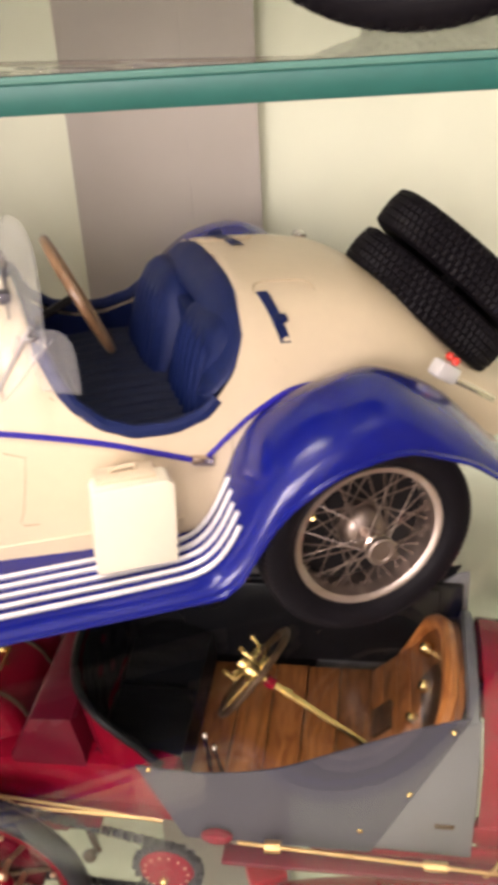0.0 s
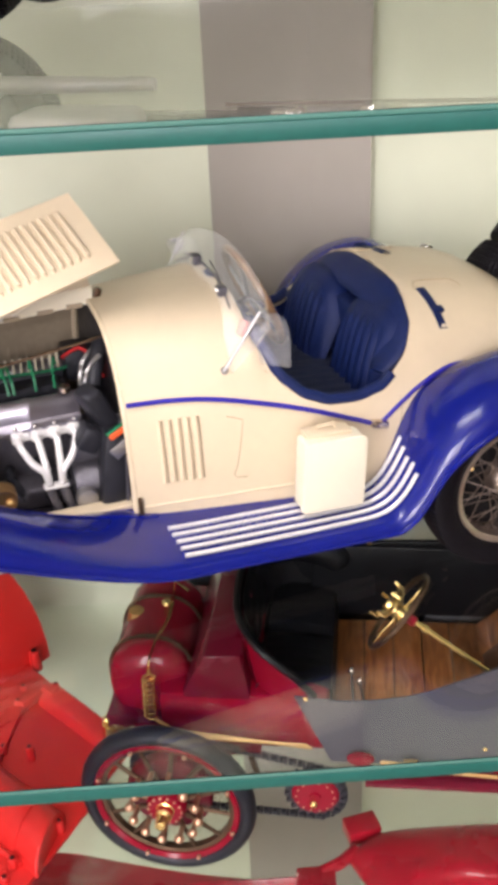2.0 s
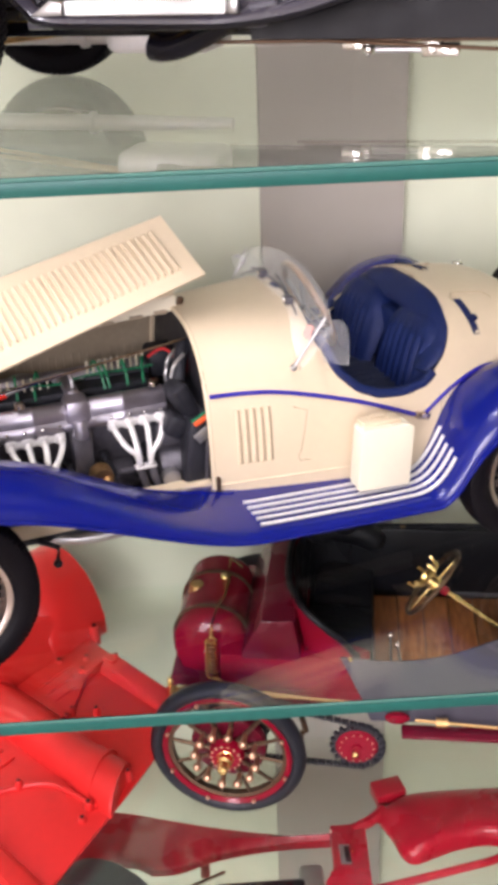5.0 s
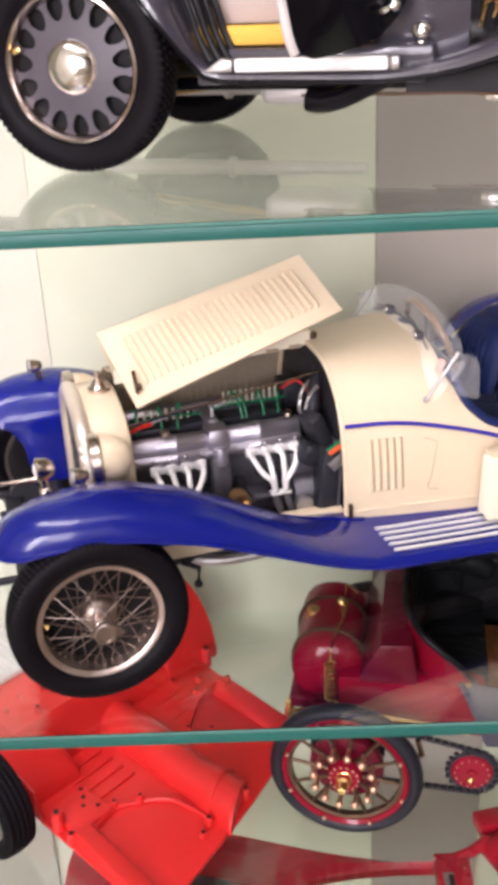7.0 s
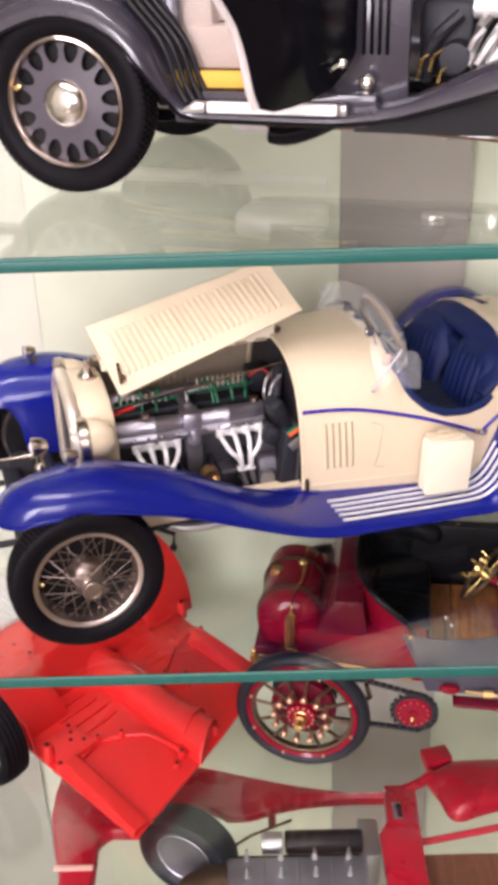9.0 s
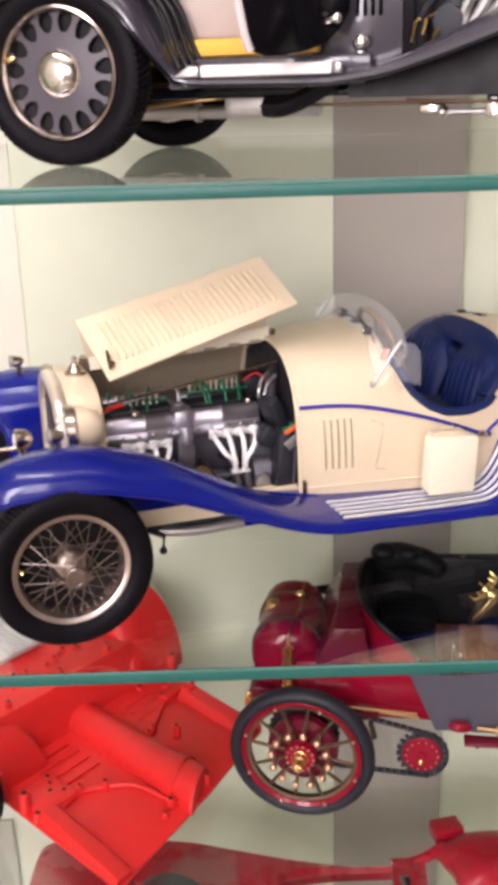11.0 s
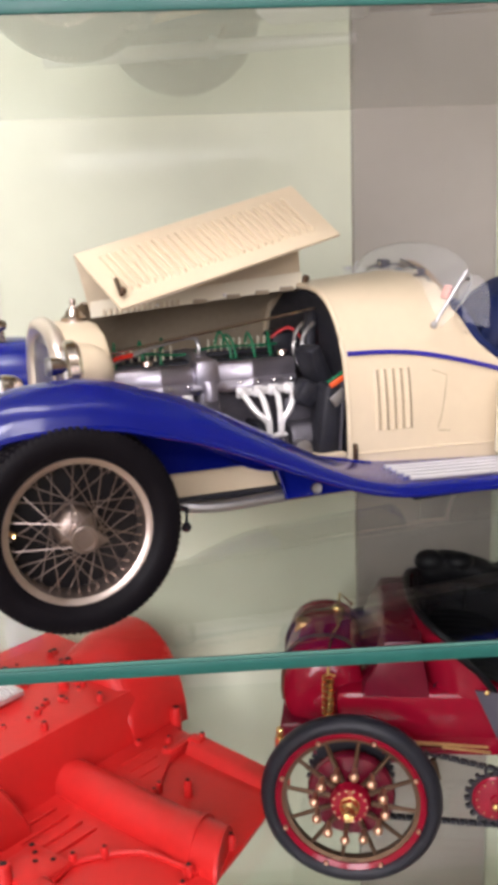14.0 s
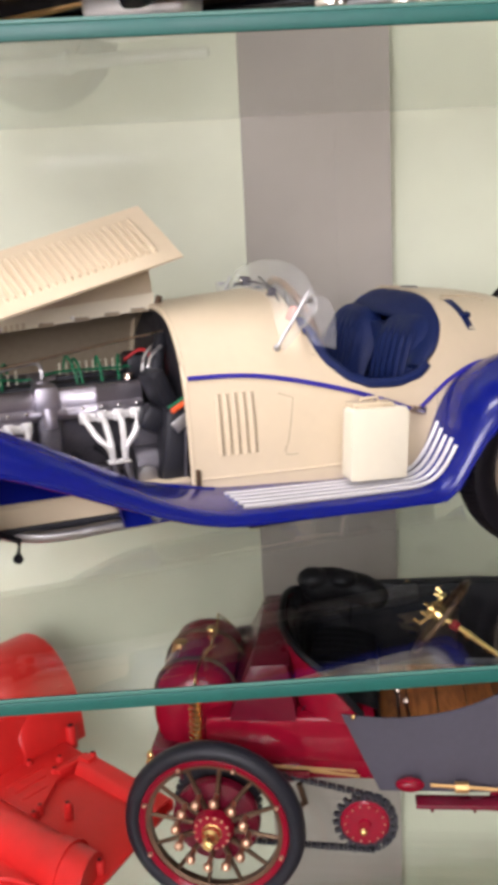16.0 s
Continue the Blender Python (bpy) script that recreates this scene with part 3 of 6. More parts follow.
    # louvres, door outline and latch on the near and far side
    for s in (-1, 1):
        for k in range(5):
            u = 0.1776 + k * 0.0045
            pts = []
            for z in (0.0665, 0.075, 0.085, 0.093, 0.0992):
                zt, zb = soft(TOP, u), soft(LOW, u)
                a = math.asin(((z - zb) / (zt - zb)) ** (1 / POW))
                y, zz = section(u, a)
                pts.append((u, s * (y + 0.0012), zz))
            lv = part("louvre", tube(pts, 0.0011, 6), CREAM, car)
            part("louvre_slot", tube([(x + 0.0017, y + s * 0.0001, z) for x, y, z in pts], 0.00055, 5), SEAM, lv, "dark louvre slot")

        def on_side(u, z, out=0.0):
            zt, zb = soft(TOP, u), soft(LOW, u)
            a = math.asin(min(1, max(0, (z - zb) / (zt - zb)) ** (1 / POW)))
            y, zz = section(u, a)
            return (u, s * (y + out + 0.0011), zz)
        door = [on_side(*p) for p in ((0.211, 0.097), (0.219, 0.094), (0.217, 0.082), (0.2145, 0.070), (0.2125, 0.066), (0.2135, 0.0635), (0.2195, 0.0632))]
        part("door_seam", tube(door, 0.00030, 5), SEAM, car, "fine door seam")
        seam2 = [on_side(*p) for p in ((0.303, 0.092), (0.3035, 0.080), (0.297, 0.066))]
        part("door_seam", tube(seam2, 0.00028, 5, per=4), SEAM, car)
        seam3 = [on_side(*p) for p in ((0.233, 0.116), (0.243, 0.106), (0.2475, 0.1035))]
        part("door_seam", tube(seam3, 0.00028, 5, per=4), SEAM, car)
        part("door_latch", box(0.010, 0.004, 0.004, on_side(0.2900, 0.0805, 0.001), 0.001, (0, 15, 0)), NICKEL, car, "nickel door latch")
        part("bonnet_catch", join(box(0.0022, 0.003, 0.013, on_side(0.1640, 0.054, 0.001), 0.0007), ball(0.0017, on_side(0.1640, 0.046, 0.002))), BRASS_DULL, car, "dark metal bonnet catch")
        part("sill_moulding", tube([on_side(u, 0.0545, 0.0) for u in (0.166, 0.19, 0.22, 0.25, 0.28)], 0.0007, 6, per=3), CREAM, car)
    # straps and hatch outline behind the seats
    def on_top(u, y, out=0.0003):
        w = soft(WIDE, u)
        c = min(1.0, abs(y) / w) ** (1 / POW)
        a = math.acos(c)
        yy, z = section(u, a)
        return Vector((u, math.copysign(yy, y) if y else 0, z + out + 0.0012))
    for yc, du in ((-0.053, 0.004), (0.040, -0.003)):
        loop = []
        for cx, cy, a0 in ((0.346, 0.013, 0), (0.3300, 0.013, 90), (0.3300, -0.013, 180), (0.346, -0.013, 270)):
            for q in range(5):
                a = radians(a0 + 22.5 * q)
                loop.append(on_top(cx + du + 0.006 * math.cos(a), yc + cy + 0.006 * math.sin(a), 0.0005))
        part("hatch_seam", tube(loop, 0.00045, 5, closed=True), SEAM_PALE, car, "fine rounded hatch outline")
        rows = []
        for k in range(11):
            f = k / 10
            y, u = yc + 0.012 - 0.042 * f, 0.3315 + 0.006 * f
            rows.append([on_top(u - 0.0024, y, -0.001), on_top(u - 0.0024, y, 0.0008), on_top(u + 0.0024, y, 0.0008), on_top(u + 0.0024, y, -0.001)])
        strap = part("strap", loft(rows, close_rows=True), LEATHER, car, "navy blue leather strap")
        part("buckle", box(0.0065, 0.0045, 0.0024, on_top(0.3345, yc - 0.002, 0.0012), 0.0008, (20, 0, 0)), LEATHER, strap)
    part("filler_cap", ball(0.003, on_top(0.378, 0.036, 0.002), 1.3, 1.3, 0.8), CHROME, car, "small chrome filler cap")

    # wings and running boards, one sweep a side
    CREST = [(-0.047, 0.088), (-0.045, 0.0935), (-0.041, 0.1000), (-0.035, 0.1055), (-0.016, 0.1125), (0.008, 0.1140), (0.022, 0.1122), (0.042, 0.1062), (0.058, 0.1012), (0.0742, 0.0938), (0.0889, 0.0860), (0.104, 0.0777), (0.1195, 0.0690), (0.1355, 0.0606), (0.150, 0.0547), (0.172, 0.0497), (0.20, 0.0482),
             (0.272, 0.0460), (0.283, 0.0488), (0.293, 0.0600), (0.303, 0.0800), (0.315, 0.0955), (0.338, 0.1090), (0.361, 0.1125), (0.390, 0.0990), (0.417, 0.0730), (0.432, 0.0560)]
    DROP = [(-0.047, 0.003), (-0.042, 0.008), (-0.03, 0.014), (0.0, 0.016), (0.05, 0.0145), (0.10, 0.010), (0.15, 0.0045), (0.20, 0.0034), (0.27, 0.0034), (0.295, 0.012), (0.33, 0.018), (0.37, 0.019), (0.41, 0.014), (0.432, 0.008)]
    OUT = [(-0.047, 0.092), (-0.045, 0.098), (-0.041, 0.105), (-0.03, 0.113), (0.0, 0.118), (0.06, 0.118), (0.14, 0.116), (0.20, 0.1155), (0.28, 0.117), (0.32, 0.120), (0.37, 0.119), (0.41, 0.112), (0.432, 0.104)]
    IN = [(-0.047, 0.082), (-0.043, 0.076), (-0.030, 0.070), (0.0, 0.066), (0.06, 0.062), (0.14, 0.062), (0.20, 0.068), (0.28, 0.074), (0.33, 0.070), (0.40, 0.058), (0.432, 0.050)]
    for s in (-1, 1):
        rows = []
        for k in range(131):
            u = -0.047 + (0.432 + 0.047) * k / 130
            zc = sum(curve(CREST, u + q) for q in (-0.004, -0.002, 0, 0.002, 0.004)) / 5
            if s > 0:
                zc += 0.0125 * max(0.0, 1 - ((u - 0.350) / 0.055) ** 2)
            dr, o, i = curve(DROP, u), curve(OUT, u), curve(IN, u)
            rear = min(1.0, max(0.0, (u - 0.278) / 0.025))
            rear = rear * rear * (3 - 2 * rear)
            i = i * (1 - rear) + (body_y(u, zc - 0.006 * rear) - 0.003) * rear
            flat = min(1.0, max(0.0, (u - 0.098) / 0.062)) * min(1.0, max(0.0, (0.300 - u) / 0.025))
            flat = flat * flat * (3 - 2 * flat)
            sink = (1 - flat) * (1 - rear) * (0.25 + 0.75 * min(1.0, (u + 0.047) / 0.022))
            m = i + (o - i) * (0.42 + 0.14 * sink)
            fall = rear * 0.012 * min(1.0, max(0.0, (u - 0.312) / 0.04))
            row = [(u, s * (i - 0.001), zc - 0.024 * sink - 0.002 * rear - fall), (u, s * i, zc - 0.0165 * sink - 0.001 * rear - fall), (u, s * (i + (o - i) * 0.14), zc - 0.0085 * sink - 0.62 * fall), (u, s * (i + (o - i) * 0.27), zc - 0.0030 * sink - 0.25 * fall), (u, s * m, zc)]
            for j in range(1, 7):
                a = math.pi / 2 * j / 6
                row.append((u, s * (m + (o - m) * math.sin(a)), zc - dr * (1 - math.cos(a))))
            row.append((u, s * (o + 0.0006), zc - dr - 0.003))
            rows.append(row)
        part("wing", loft(rows, thick=0.0014), BLUE, car, "glossy cobalt blue sweeping wing and running board", 60)
        joint = []
        for q in range(16):
            u = 0.2918 + 0.0047 * q
            z = max(lerp([(0.2915, 0.0792), (0.301, 0.0862), (0.312, 0.0935), (0.322, 0.0980), (0.33, 0.098)], u), curve(CREST, u) - 0.012 * min(1.0, max(0.0, (u - 0.312) / 0.04)))
            joint.append((u, s * (body_y(u, z) + 0.0010), z + 0.0010))
        part("wing_piping", tube(joint, 0.0013, 6), STRIPE_BLUE, car, "blue piping between wing and body")
        edge = [r[-1] for r in rows[::2]]
        part("wing_bead", tube(edge, 0.0014, 6), BLUE, car)
        # inner valance, cut out for the wheel at its front
        rows = []
        for k in range(57):
            u = -0.044 + 0.216 * k / 56
            zc = sum(curve(CREST, u + q) for q in (-0.004, -0.002, 0, 0.002, 0.004)) / 5
            fl = min(1.0, max(0.0, (u - 0.098) / 0.062))
            fl = (1 - fl * fl * (3 - 2 * fl)) * (0.25 + 0.75 * min(1.0, (u + 0.047) / 0.022))
            hi = zc - 0.024 * fl
            up, mid = zc - 0.0085 * fl, zc - 0.0165 * fl
            lo = 0.0350
            if u < -0.014:
                lo = 0.052 + 0.040 * math.sqrt(max(0.0, 1 - ((u + 0.041) / 0.0275) ** 2))
            elif u < 0.030:
                lo = 0.050 if s < 0 else 0.043
            elif u < 0.118:
                lo = 0.0565
            lo = min(lo, hi - 0.0005)
            i, o = curve(IN, u), curve(OUT, u)
            rows.append([(u, s * (i + (o - i) * 0.14 - 0.0012), up + 0.0008), (u, s * (i - 0.0014), mid), (u, s * (i - 0.0030), hi), (u, s * (0.6 * i + 0.4 * 0.0685 - 0.0012), 0.5 * hi + 0.5 * lo), (u, s * 0.0685, lo)])
        part("wing_valance", loft(rows, thick=0.0010), BLUE, car, "blue inner wing valance", 60)
        part("valance_bolt", lathe([(0, -0.0016), (0.0026, -0.0014), (0.003, 0), (0.003, 0.001)], 12, "Y", (0.139, s * 0.0705, 0.0395)), STEEL, car)
        # bright strips on the running board, turned up on the wing
        for k in range(5):
            y = 0.0838 + k * 0.0064
            start = 0.173 + k * 0.0003
            end = 0.2995 - (0.0, 0.0012, 0.0024, 0.0025, 0.0038)[k]
            pts = []
            n = 40
            for j in range(n + 1):
                u = start + (end - start) * j / n
                pts.append((u, s * y, sum(curve(CREST, u + q) for q in (-0.004, -0.002, 0, 0.002, 0.004)) / 5 + 0.0006))
            part("tread_strip", tube(pts, 0.00115, 6), ALU_PALE, car, "bright metal tread strip")
        # chassis side member under the bonnet opening, and the exhaust
        part("side_member", slab([(0.028, 0.041), (0.121, 0.041), (0.117, 0.054), (0.028, 0.054)], 0.004, pose(0, s * 0.0575, 0), 0.0006), CREAM, car, "cream chassis side member")
        part("bonnet_sill", box(0.135, 0.010, 0.003, (0.095, s * 0.0560, 0.0530), 0.0008), CREAM, car)
        part("under_rail", box(0.42, 0.006, 0.005, (0.19, s * 0.054, 0.0375), 0.001), IRON, car)
    # unseen black plates added below, so the glass shelf mirrors them dark
    part("undertray", box(0.40, 0.104, 0.003, (0.215, 0, 0.0425), 0.001), BLACK, car, "unseen black undertray")
    for s in (-1, 1):
        part("board_under_strip", box(0.096, 0.038, 0.002, (0.2250, s * 0.0900, 0.0385), 0.0006), BLACK, car, "unseen black strip added under the running board")
    part("exhaust_pipe", tube([(0.062, -0.052, 0.036), (0.080, -0.058, 0.034), (0.10, -0.060, 0.034), (0.13, -0.060, 0.035), (0.30, -0.055, 0.036)], 0.0034, 10, per=4), STEEL, car, "grey exhaust pipe")
    part("jack_arm", join(tube([(0.058, -0.062, 0.040), (0.068, -0.066, 0.036), (0.066, -0.070, 0.028)], 0.0018, 7), ball(0.0026, (0.066, -0.070, 0.028))), IRON, car, "dark spring shackle")
    part("leaf_spring", join(*[box(0.10 - 0.02 * k, 0.007, 0.0016, (0.01, -0.050, 0.034 - 0.0018 * k), 0.0004) for k in range(3)]), IRON, car)
    part("leaf_spring", join(*[box(0.10 - 0.02 * k, 0.007, 0.0016, (0.01, 0.050, 0.034 - 0.0018 * k), 0.0004) for k in range(3)]), IRON, car)

    # battery box on the near running board
    bx = part("tool_box", box(0.0320, 0.012, 0.0385, (0.2552, -0.0925, 0.0695), 0.0022, (0, 3, 0), 3), CREAM_LIGHT, car, "pale cream upright tool box")
    part("tool_box_lid", join(box(0.0245, 0.010, 0.0030, (0.2547, -0.0905, 0.0897), 0.001, (0, 3, 0)), tube([(0.2490, -0.0905, 0.0905), (0.2495, -0.0905, 0.0932), (0.2590, -0.0905, 0.0932), (0.2595, -0.0905, 0.0905)], 0.0009, 6)), CREAM, bx, "cream lid with a small handle")
    front = []
    for cx, cz, a0, r in ((0.0125, 0.0155, 0, 0.0042), (-0.0145, 0.0170, 90, 0.0022), (-0.0152, -0.0180, 180, 0.0015), (0.0152, -0.0180, 270, 0.0015)):
        front += [(cx + r * math.cos(radians(a0 + 22.5 * q)), cz + r * math.sin(radians(a0 + 22.5 * q))) for q in range(5)]
    part("tool_box_front", slab(front, 0.0026, pose(0.2552, -0.0998, 0.0700, 0, 3, 0), 0.0005), CREAM_LIGHT, bx, "flat cream front plate with rounded corners")

    # radiator, cap, lamps
    sh = [(-0.0475, 0.050), (0.0475, 0.050), (0.0475, 0.100), (0.043, 0.116), (0.031, 0.126), (0.012, 0.1300), (-0.012, 0.1300), (-0.031, 0.126), (-0.043, 0.116), (-0.0475, 0.100)]
    part("radiator_shell", slab(sh, 0.026, pose(0.0265, 0, 0, 0, 0, 90), 0.0035), CREAM, car, "cream radiator shell")
    shell = part("radiator_surround", join(tube([(0.0130, y * 0.96, z * 0.980 + 0.0005) for y, z in sh[1:] + sh[:1]], 0.0050, 12, per=3), box(0.006, 0.086, 0.006, (0.0135, 0, 0.051), 0.001)), SATIN_NICKEL, car, "pale nickel radiator surround")
    part("radiator_core", slab([(y * 0.93, 0.052 + (z - 0.05) * 0.95) for y, z in sh], 0.004, pose(0.0150, 0, 0, 0, 0, 90)), STEEL, car, "grey steel radiator core")
    for k in range(15):
        y = -0.040 + k * 0.0057
        part("grille_slat", box(0.0012, 0.0010, 0.070, (0.0120, y, 0.084)), CHROME, shell)
    cap = lathe([(0, 0.0), (0.0095, 0.0), (0.0095, 0.004), (0.0065, 0.006), (0.0055, 0.009), (0.0028, 0.011), (0.0018, 0.013), (0.0026, 0.0145), (0.0022, 0.0175), (0, 0.0182)], 20, "Z", (0.0295, 0.004, 0.1290))
    bmesh.ops.scale(cap, vec=(0.75, 0.75, 0.75), space=Matrix.Translation((-0.0295, -0.004, -0.1290)), verts=cap.verts)
    part("radiator_cap", join(cap, box(0.0016, 0.010, 0.0026, (0.0295, 0.004, 0.1375), 0.0006)), NICKEL, car, "nickel radiator cap with a small ornament")
    for s in (-1, 1):
        y = s * 0.0520
        c = (0.0155, y, 0.1105)
        hl = part("headlamp", lathe([(0, 0.022), (0.005, 0.0212), (0.0100, 0.0175), (0.0132, 0.0115), (0.0145, 0.004), (0.0145, 0.0)], 32, "X", c), CREAM, car, "cream headlamp bowl")
        part("headlamp_rim", lathe([(0.0132, -0.0035), (0.0158, -0.0025), (0.0162, 0.0020), (0.0146, 0.0040)], 32, "X", c, closed=True), NICKEL, hl, "bright headlamp rim")
        part("headlamp_lens", lathe([(0, -0.0045), (0.008, -0.0035), (0.0135, -0.001)], 32, "X", c), ALU_PALE, hl, "silvered headlamp lens")
        part("headlamp_stalk", tube([(0.022, y, 0.092), (0.022, y, 0.070), (0.026, s * 0.040, 0.055)], 0.0026, 8, per=3), CHROME, car)
        lx, lz = (0.0015, 0.1185) if s < 0 else (-0.004, 0.1225)
        sl = part("side_lamp", join(lathe([(0, 0.0075), (0.0024, 0.0066), (0.0041, 0.0030), (0.0045, -0.002)], 18, "X", (lx, s * 0.0845, lz)), tube([(lx + 0.003, s * 0.0845, lz - 0.002), (lx + 0.004, s * 0.0845, lz - 0.010)], 0.0020, 8)), NICKEL, car, "small nickel side lamp on the wing")
        part("side_lamp_lens", lathe([(0, -0.0034), (0.0038, -0.0028), (0.0047, -0.0018), (0.0047, -0.0008)], 18, "X", (lx, s * 0.0845, lz)), STEEL, sl)
        part("wing_glint", box(0.005, 0.0012, 0.0014, (-0.046, s * 0.094, 0.098), 0.0008, (0, -35, 0)), STEEL, car, "small bright wing tip mount")
        part("front_damper", join(lathe([(0, -0.004), (0.010, -0.004), (0.010, 0.004), (0, 0.004)], 20, "Y", (-0.022, s * 0.055, 0.044)), box(0.030, 0.004, 0.004, (-0.034, s * 0.055, 0.046), 0.001)), IRON, car)
        if s > 0:
            continue
        fog = part("front_lamp", join(lathe([(0, 0.0088), (0.0036, 0.0080), (0.0062, 0.0042), (0.0070, 0.0), (0.0072, -0.0018), (0.0062, -0.0026)], 18, "X", (-0.014, s * 0.035, 0.1025)), tube([(-0.013, s * 0.035, 0.098), (-0.012, s * 0.036, 0.086), (-0.012, s * 0.040, 0.070)], 0.0026, 8), ball(0.0038, (-0.0125, s * 0.0358, 0.0885), n=12)), NICKEL, car, "small round nickel lamp on a stalk")
        part("lens", lathe([(0, -0.0042), (0.0034, -0.0034), (0.0052, -0.0018)], 18, "X", (-0.014, s * 0.035, 0.1025)), ALU_PALE, fog)
    part("horn", lathe([(0.0, 0.004), (0.0020, 0.003), (0.0013, -0.006), (0.0014, -0.018), (0.0024, -0.0225), (0.0046, -0.0250), (0.0043, -0.0254), (0.0, -0.022)], 18, "X", (-0.020, -0.036, 0.0975)), NICKEL, car, "slim nickel horn trumpet")
    part("front_cross_member", box(0.012, 0.120, 0.008, (-0.030, 0, 0.041), 0.002), IRON, car)
    part("front_axle", tube([(0, -0.090, 0.045), (0, -0.06, 0.038), (0, 0.06, 0.038), (0, 0.090, 0.045)], 0.004, 8), IRON, car)
    part("rear_axle", join(tube([(0.344, -0.090, 0.046), (0.344, 0.090, 0.046)], 0.005, 8), ball(0.016, (0.344, 0, 0.046))), IRON, car)
    part("underbody", box(0.40, 0.094, 0.006, (0.22, 0, 0.038), 0.001), BLACK, car, "black underside")

    # open bonnet: top leaf up from the hinge, louvred side leaf folded over it
    hf, hr = Vector((0.040, 0.010, 0.1335)), Vector((0.1645, 0.004, 0.1435))
    ff, fr = Vector((0.032, 0.004, 0.1655)), Vector((0.1585, 0.000, 0.1985))
    nf, nr = Vector((0.042, -0.057, 0.1405)), Vector((0.174, -0.031, 0.171))

    def leaf(a, b, c, d, bulge, n=16, thick=0.0014):
        rows = []
        for i in range(n + 1):
            f = i / n
            p, q = a.lerp(b, f), d.lerp(c, f)
            nn = (b - a).cross(d - a).normalized()
            rows.append([p.lerp(q, j / 10) + nn * bulge * math.sin(math.pi * j / 10) for j in range(11)])
        return loft(rows, thick=thick)
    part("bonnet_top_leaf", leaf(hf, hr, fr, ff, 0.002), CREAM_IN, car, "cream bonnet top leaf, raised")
    lid = part("bonnet_side_leaf", leaf(ff, fr, nr, nf, 0.0), CREAM, car, "cream louvred bonnet side leaf, folded open", 60)
    count = 26
    nrm = (fr - ff).cross(nf - ff).normalized()
    if nrm.z < 0:
        nrm = -nrm
    def lid_point(f, g, out):
        p = ff.lerp(fr, f).lerp(nf.lerp(nr, f), g)
        n = ((fr - ff).lerp(nr - nf, g)).cross((nf - ff).lerp(nr - fr, f)).normalized()
        return p + (n if n.z > 0 else -n) * out
    for k in range(count):
        f = 0.085 + 0.83 * k / (count - 1)
        pts = [lid_point(f, g, out) for g, out in ((0.16, -0.0012), (0.19, 0.0006), (0.3, 0.0010), (0.5, 0.0010), (0.7, 0.0010), (0.78, 0.0006), (0.81, -0.0012))]
        lv = part("louvre", tube(pts, 0.0013, 8), CREAM, lid)
        lv.data.name = "lid_louvre"
    part("bonnet_handle", join(tube([nf.lerp(nr, 0.03) + (ff - nf) * 0.10 + nrm * 0.0035, nf.lerp(nr, 0.055) + (ff - nf) * 0.34 + nrm * 0.0035], 0.0012, 6), ball(0.0022, nf.lerp(nr, 0.045) + (ff - nf) * 0.16 + nrm * 0.003)), BRASS_DULL, lid, "dark metal bonnet handle")
    for f in (0.30, 0.62):
        part("bonnet_rivet", ball(0.0013, hf.lerp(hr, f) + Vector((0, -0.0025, -0.001)), n=10), ALU_PALE, car)
    part("bonnet_hinge", tube([hf, hr], 0.0011, 6), BRASS_DULL, car, "dark hinge rod")
    rows = [[hf.lerp(hr, q / 20) + Vector((0, -0.0012, dz)) for dz in (-0.0030, 0.0, 0.0030, 0.0060)] for q in range(21)]
    part("hinge_strip", loft(rows, thick=0.0012), CREAM_LIGHT, car, "pale hinge strip")
    for f in (0.50, 0.66, 0.80, 0.92):
        part("hinge_notch", box(0.0085, 0.0016, 0.0026, hf.lerp(hr, f) + Vector((0, -0.0030, -0.0024)), 0.0006), BAY_SHADE, car, "dark hinge notch")
    for k in range(14):
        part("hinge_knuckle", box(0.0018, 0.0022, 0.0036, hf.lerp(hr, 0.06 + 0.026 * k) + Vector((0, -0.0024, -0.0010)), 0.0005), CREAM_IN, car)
    part("hinge_end", box(0.0036, 0.004, 0.006, hr + Vector((0.003, 0, 0.001)), 0.001, (0, 20, 0)), BRASS_DULL, car, "dark hinge bracket")
    # far bonnet side, shut, with louvres seen from inside; bay shade is in the colour
    rows = []
    for k in range(13):
        u = 0.036 + (0.163 - 0.036) * k / 12
        w = 0.049 + (0.0635 - 0.049) * k / 12
        rows.append([(u, w, 0.052), (u, w, 0.090), (u, w * 0.96, 0.112), (u, w * 0.82, 0.128), (u, w * 0.5, 0.137), (u, 0.010, 0.1395)])
    farp = part("bonnet_far_side", loft(rows, thick=0.0012), BAY_SHADE, car, "shut far bonnet side, shade put into its inner colour")
    for k in range(20):
        u = 0.050 + k * 0.0052
        w = 0.049 + (0.0635 - 0.049) * (u - 0.036) / 0.127
        part("louvre", box(0.0016, 0.0016, 0.032, (u, w - 0.0018, 0.092), 0.0005), BAY_SHADE, farp)

    # windscreen: clear bent screen, two posts, small wind deflector, wiper motor
    rows = []
    for k in range(25):
        s = -1 + 2 * k / 24
        y = 0.070 * s
        base = Vector((0.2150 + 0.006 * (1 - s * s), y, 0.120 + 0.0255 * (1 - abs(s) ** 2.4)))
        h = 0.1627 - 0.0130 * abs(s) ** 2.2 - 0.0090 * max(0.0, (abs(s) - 0.80) / 0.20) ** 2 - base.z
        rows.append([base + Vector((0.0190 * f ** 0.9 * min(1.0, h / 0.0172), 0.0025 * s * f, h * f)) for f in (0, 0.25, 0.5, 0.75, 1.0)])
    ws = part("windscreen", loft(rows, thick=0.0008), ACRYLIC, car, "clear curved plastic windscreen")
